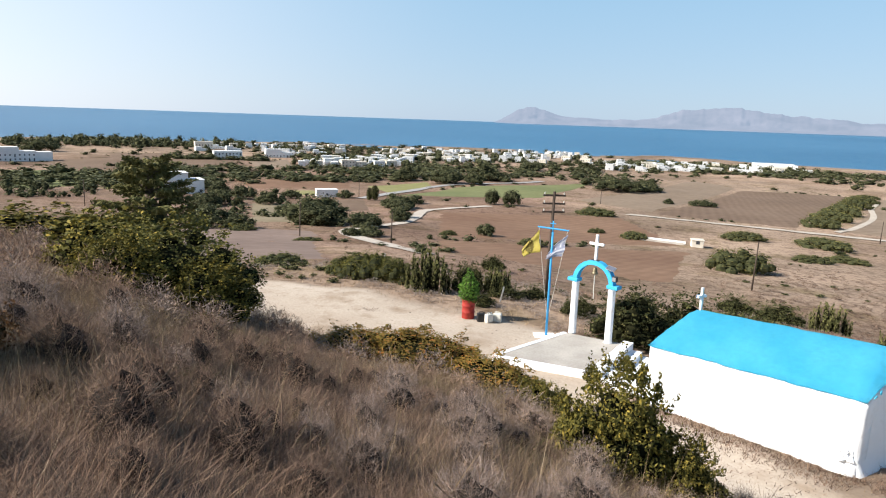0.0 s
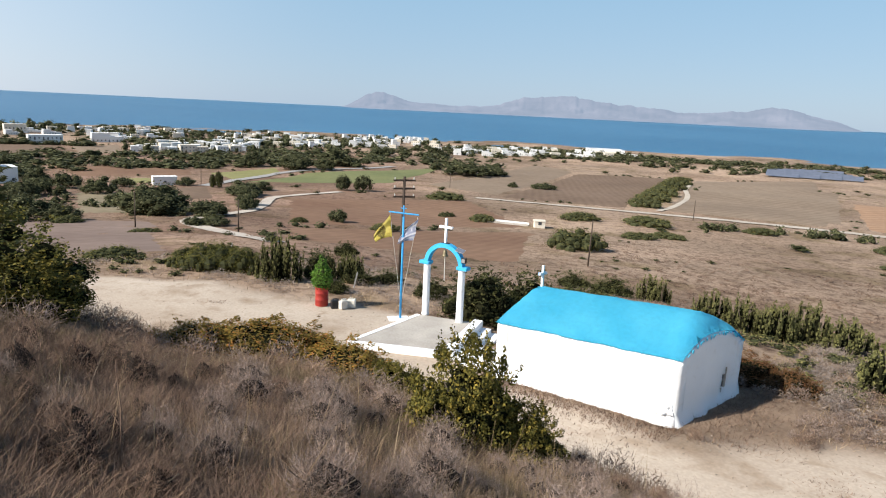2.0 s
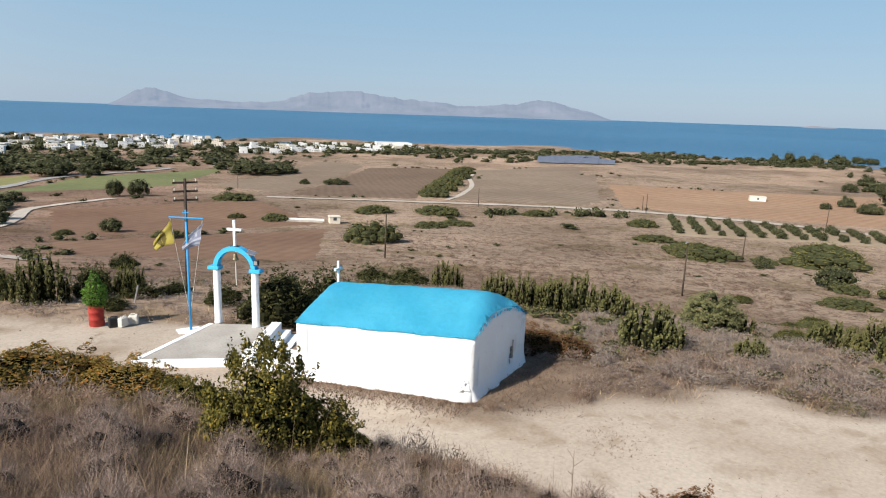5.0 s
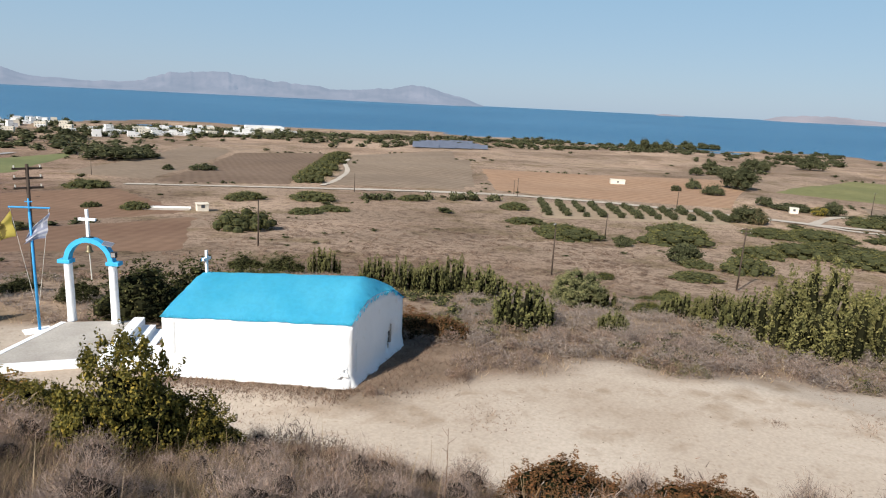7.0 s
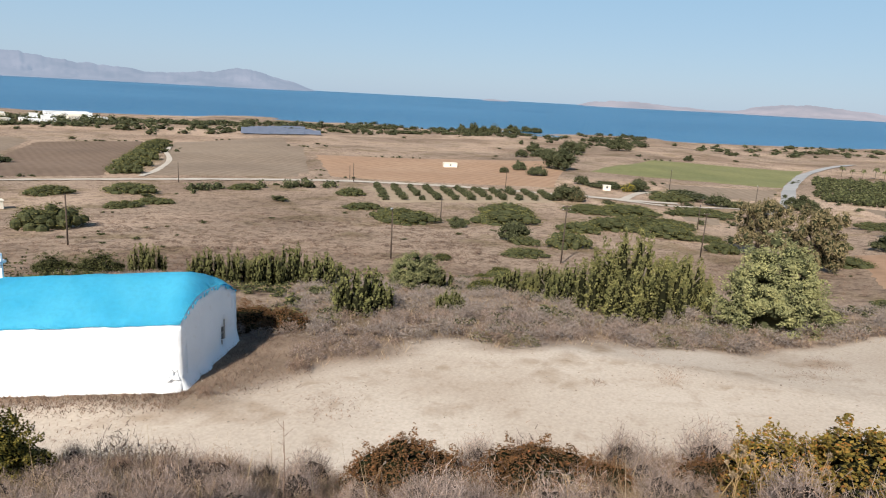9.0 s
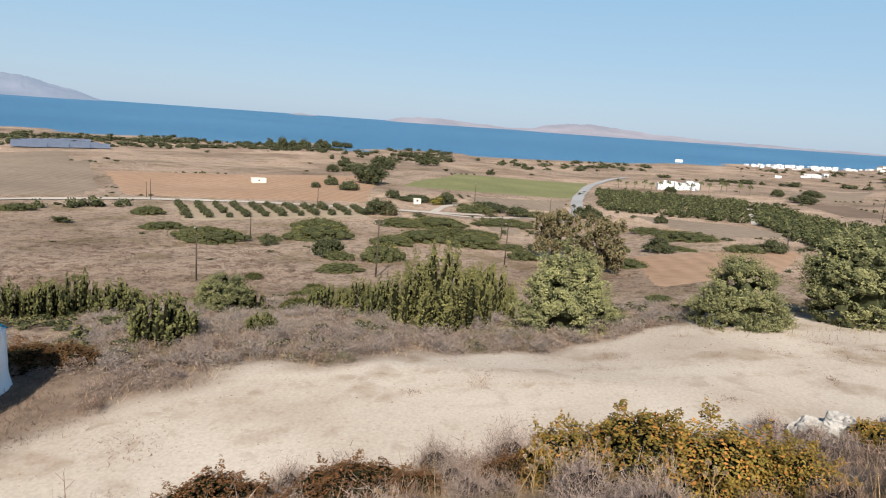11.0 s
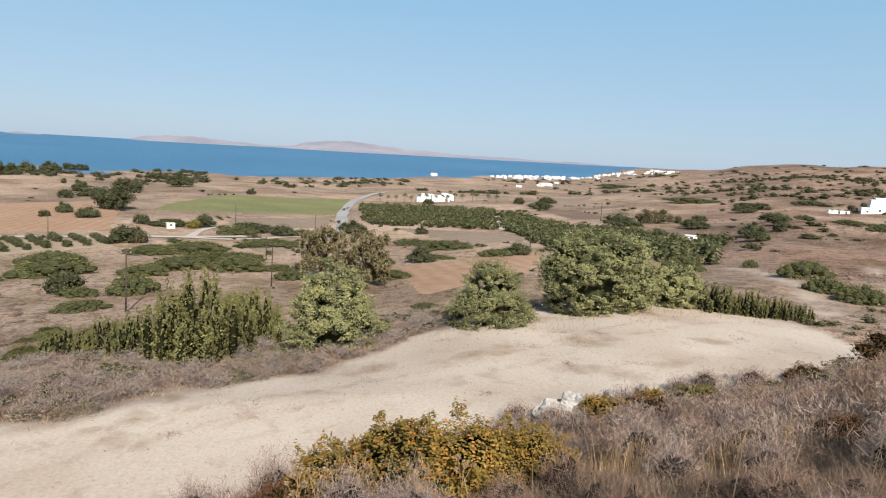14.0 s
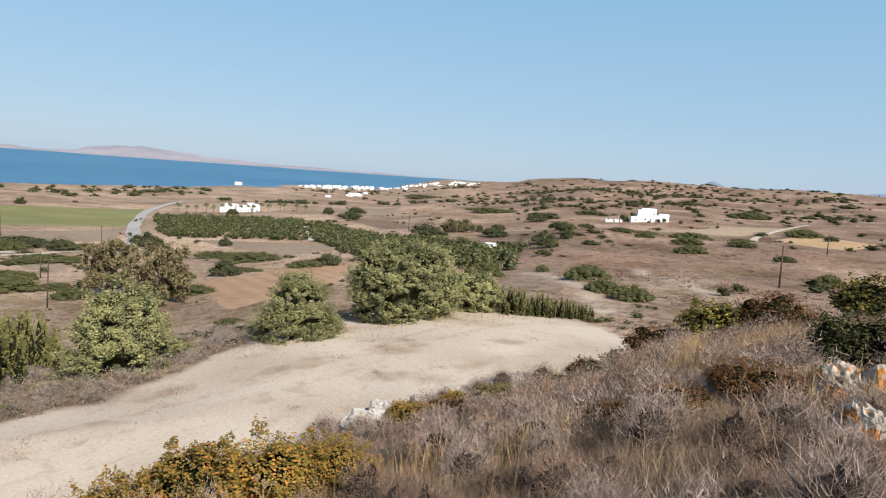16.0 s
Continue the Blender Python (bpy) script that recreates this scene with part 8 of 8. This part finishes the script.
KINDS = [house_kind(9.5, 8, 3.3, 1, M_WALL), house_kind(11, 8, 6.0, 2, M_WALL), house_kind(8, 7, 3.2, 3, M_WALL, 1), house_kind(12, 9, 6.0, 4, M_CREAM), house_kind(14, 8, 3.4, 5, M_WALL, 2)]
hrng = random.Random(17)
built, far_blocks = [], []
first = [True] * len(KINDS)


def set_house(k, x, y, turn, s=1.0):
    m = Matrix.Translation((x, y, high(x, y) - 0.1)) @ Matrix.Rotation(turn, 4, "Z") @ Matrix.Diagonal((s, s, s, 1))
    if first[k]:
        KINDS[k].matrix_world = m
        first[k] = False
    else:
        copy_thing(KINDS[k], m)


for spacing, n, quad in TOWN:
    gap = {"dense": 9, "loose": 11, "far": 8}[spacing]
    placed = tries = 0
    while placed < n and tries < n * 30:
        tries += 1
        q = in_quad(quad, hrng.random(), hrng.random())
        if any((q[0] - bx) ** 2 + (q[1] - by) ** 2 < gap * gap for bx, by in built):
            continue
        built.append((q[0], q[1]))
        placed += 1
        if spacing == "far":
            far_blocks.append((q[0], q[1], hrng.uniform(4.5, 9), hrng.uniform(4.5, 7), hrng.choice((2.2, 2.6, 4.4, 4.8)), hrng.uniform(0, 1.5)))
            continue
        set_house(hrng.choice((0, 1, 1, 2, 3, 4) if spacing == "dense" else (0, 0, 2, 4, 3)), q[0], q[1], math.atan2(-q[0], q[1]) + hrng.choice((0.1, 0.25, 1.6, -0.2)), hrng.uniform(0.72, 1.05) if spacing == "dense" else hrng.uniform(0.75, 1.05))


# garden trees between the houses
spots = []
for bx, by in built:
    if by > 300:
        for _ in range(hrng.choice((0, 1, 1, 1, 2))):
            a, r, s = hrng.uniform(0, 6.28), hrng.uniform(8, 14), hrng.uniform(0.6, 1.25)
            spots.append((bx + r * math.cos(a), by + r * math.sin(a), 9.0 * s * hrng.uniform(0.7, 1.3), 7.5 * s))
far_stuff("garden_trees", spots, FAR_WOODS, "dark green trees between the village houses", "trees")


def far_town():
    """The distant resort: houses too small to pick apart, with a dark row of windows each."""
    bm = bmesh.new()
    for x, y, w, d, h, turn in far_blocks:
        m = Matrix.Translation((x, y, high(x, y))) @ Matrix.Rotation(math.atan2(-x, y) + turn, 4, "Z")
        for j, (wx, dy, z0, z1) in enumerate(((w, d, -2.0, h), (w + 0.2, d * 0.5, h * 0.45, h * 0.62), (w * 0.5, d + 0.2, h * 0.45, h * 0.62))):
            r = bmesh.ops.create_cube(bm, size=1.0, matrix=m @ Matrix.Translation((0, 0, (z0 + z1) / 2)) @ Matrix.Diagonal((wx, dy, z1 - z0, 1)))
            for f in {f for v in r["verts"] for f in v.link_faces}:
                f.material_index = min(j, 1)
    tagged(new("distant_houses", finish(bm, "distant_houses", [M_WALL, M_DARK])), "white houses of a distant resort by the shore", "houses", kind="stuff")


far_town()


def lone_house(x, y, w, d, h, label, name="house", wings=0, mat=None):
    top = thing(name, Matrix.Translation((x, y, high(x, y) - 0.05)) @ Matrix.Rotation(math.atan2(-x, y) + 0.15, 4, "Z"), label, name)
    house_parts(top, w, d, h, random.Random(int(x * 7 + y)), mat or M_WALL, wings)


lone_house(-45.5, 251.2, 8.0, 4.0, 3.0, "low white hut beside the road", "hut")
lone_house(268.0, 177.1, 6.6, 4.0, 2.1, "low cream concrete shed in a bare field", "shed", 0, M_CREAM)
lone_house(243.5, 88.2, 2.8, 2.6, 1.8, "small cream hut among trees", "hut", 0, M_CREAM)
lone_house(176.1, -77.0, 3.0, 2.6, 1.8, "small white pump house in the olive grove", "shed")
lone_house(59.2, 150.8, 2.6, 2.4, 1.7, "small grey concrete shed in the red field", "shed", 0, M_CREAM)
lone_house(309.2, -227.4, 11.5, 7.0, 3.7, "white modern villa on the hillside", "villa", 1)
lone_house(314.0, -231.4, 8.0, 6.0, 6.9, "white two-storey tower block of the villa", "villa")
lone_house(308.4, -219.0, 5.0, 5.0, 3.0, "low white garden wing of the villa", "villa")
lone_house(309.0, -238.2, 5.2, 5.0, 4.1, "white guest house beside the villa", "villa")
lone_house(311.8, -207.5, 9.0, 4.0, 1.3, "long low white terrace wall before the villa", "terrace")
for x, y, w, h in ((311.8, -215.0, 4.2, 4.6), (302.0, -229.6, 2.6, 2.8), (303.6, -234.6, 3.0, 3.2), (321.0, -220.0, 5.0, 5.0), (326.0, -230.0, 5.5, 6.0), (322.0, -243.0, 5.0, 5.4), (296.0, -239.5, 2.8, 2.4), (300.5, -222.5, 2.4, 1.8)):
    set_tree(T_OLIVE[int(x) % 3], x, y, w, h, "dark garden tree beside the white villa", "villa garden trees")
lone_house(-98.5, 245.5, 14.0, 9.0, 5.4, "white two-storey house among trees", "house", 1)
for k in range(7):
    lone_house(474.0 + 3 * (k % 3), -4.0 - 3.7 * k, 4.3, 6.0, 4.2 + 1.3 * ((k * 3) % 4) / 3, "white stepped hotel block behind palms", "hotel")
lone_house(-170.0, 513.0, 21.0, 9.0, 6.0, "long white house above a terraced field", "house")
lone_house(-143.0, 563.0, 22.0, 8.0, 4.2, "low white house beside the village road", "house", 1)
lone_house(-243.0, 662.0, 17.0, 9.0, 7.5, "cream two-storey house among shore trees", "house", 0, M_CREAM)
lone_house(1225.6, -33.5, 12.0, 8.0, 5.5, "lone white building by the shore", "house")
lone_house(-282.0, 429.5, 24.0, 10.0, 6.5, "long white house at the edge of the trees", "house", 2)
q = (316.0, 640.0)
lone_house(q[0], q[1], 36.0, 12.0, 7.0, "long white hotel block by the shore", "hotel")

# the long low trough wall and pipe in the red field
px, py = 52.0, 156.0
trough = thing("trough", Matrix.Translation((px, py, high(px, py))) @ Matrix.Rotation(radians(-32), 4, "Z"), "long low whitewashed masonry trough in the field", "trough")
part("wall", box_mesh(-9, 6, -0.6, -0.4, -0.6, 0.55), M_CONCRETE, trough, "stained grey wall")
part("wall", box_mesh(-9, 6, 1.0, 1.2, -0.6, 0.75), M_WALL, trough)
part("floor", box_mesh(-9, 6, -0.4, 1.0, -0.6, 0.2), M_CONCRETE, trough)

# solar field near the shore
for i in range(4):
    for j in range(3):
        q = in_quad(PANELS, (i + 0.5) / 4, (j + 0.5) / 3)
        x, y = float(q[0]), float(q[1])
        rack = thing("solar_rack", Matrix.Translation((x, y, high(x, y))) @ Matrix.Rotation(-0.72, 4, "Z"), "long rack of grey-blue solar panels", "solar panel", "solar racks near the shore")
        bm = box_mesh(-11, 11, -4.5, 4.5, -0.08, 0.08)
        bmesh.ops.transform(bm, matrix=pose(0, 0, 2.2, 18, 0, 0), verts=bm.verts)
        part("panel", bm, M_PANEL, rack)
        for sx in (-8, 0, 8):
            part("post", rod(bmesh.new(), (sx, 0, -0.5), (sx, 0, 2.2), 0.12, sides=6), M_STEEL, rack)
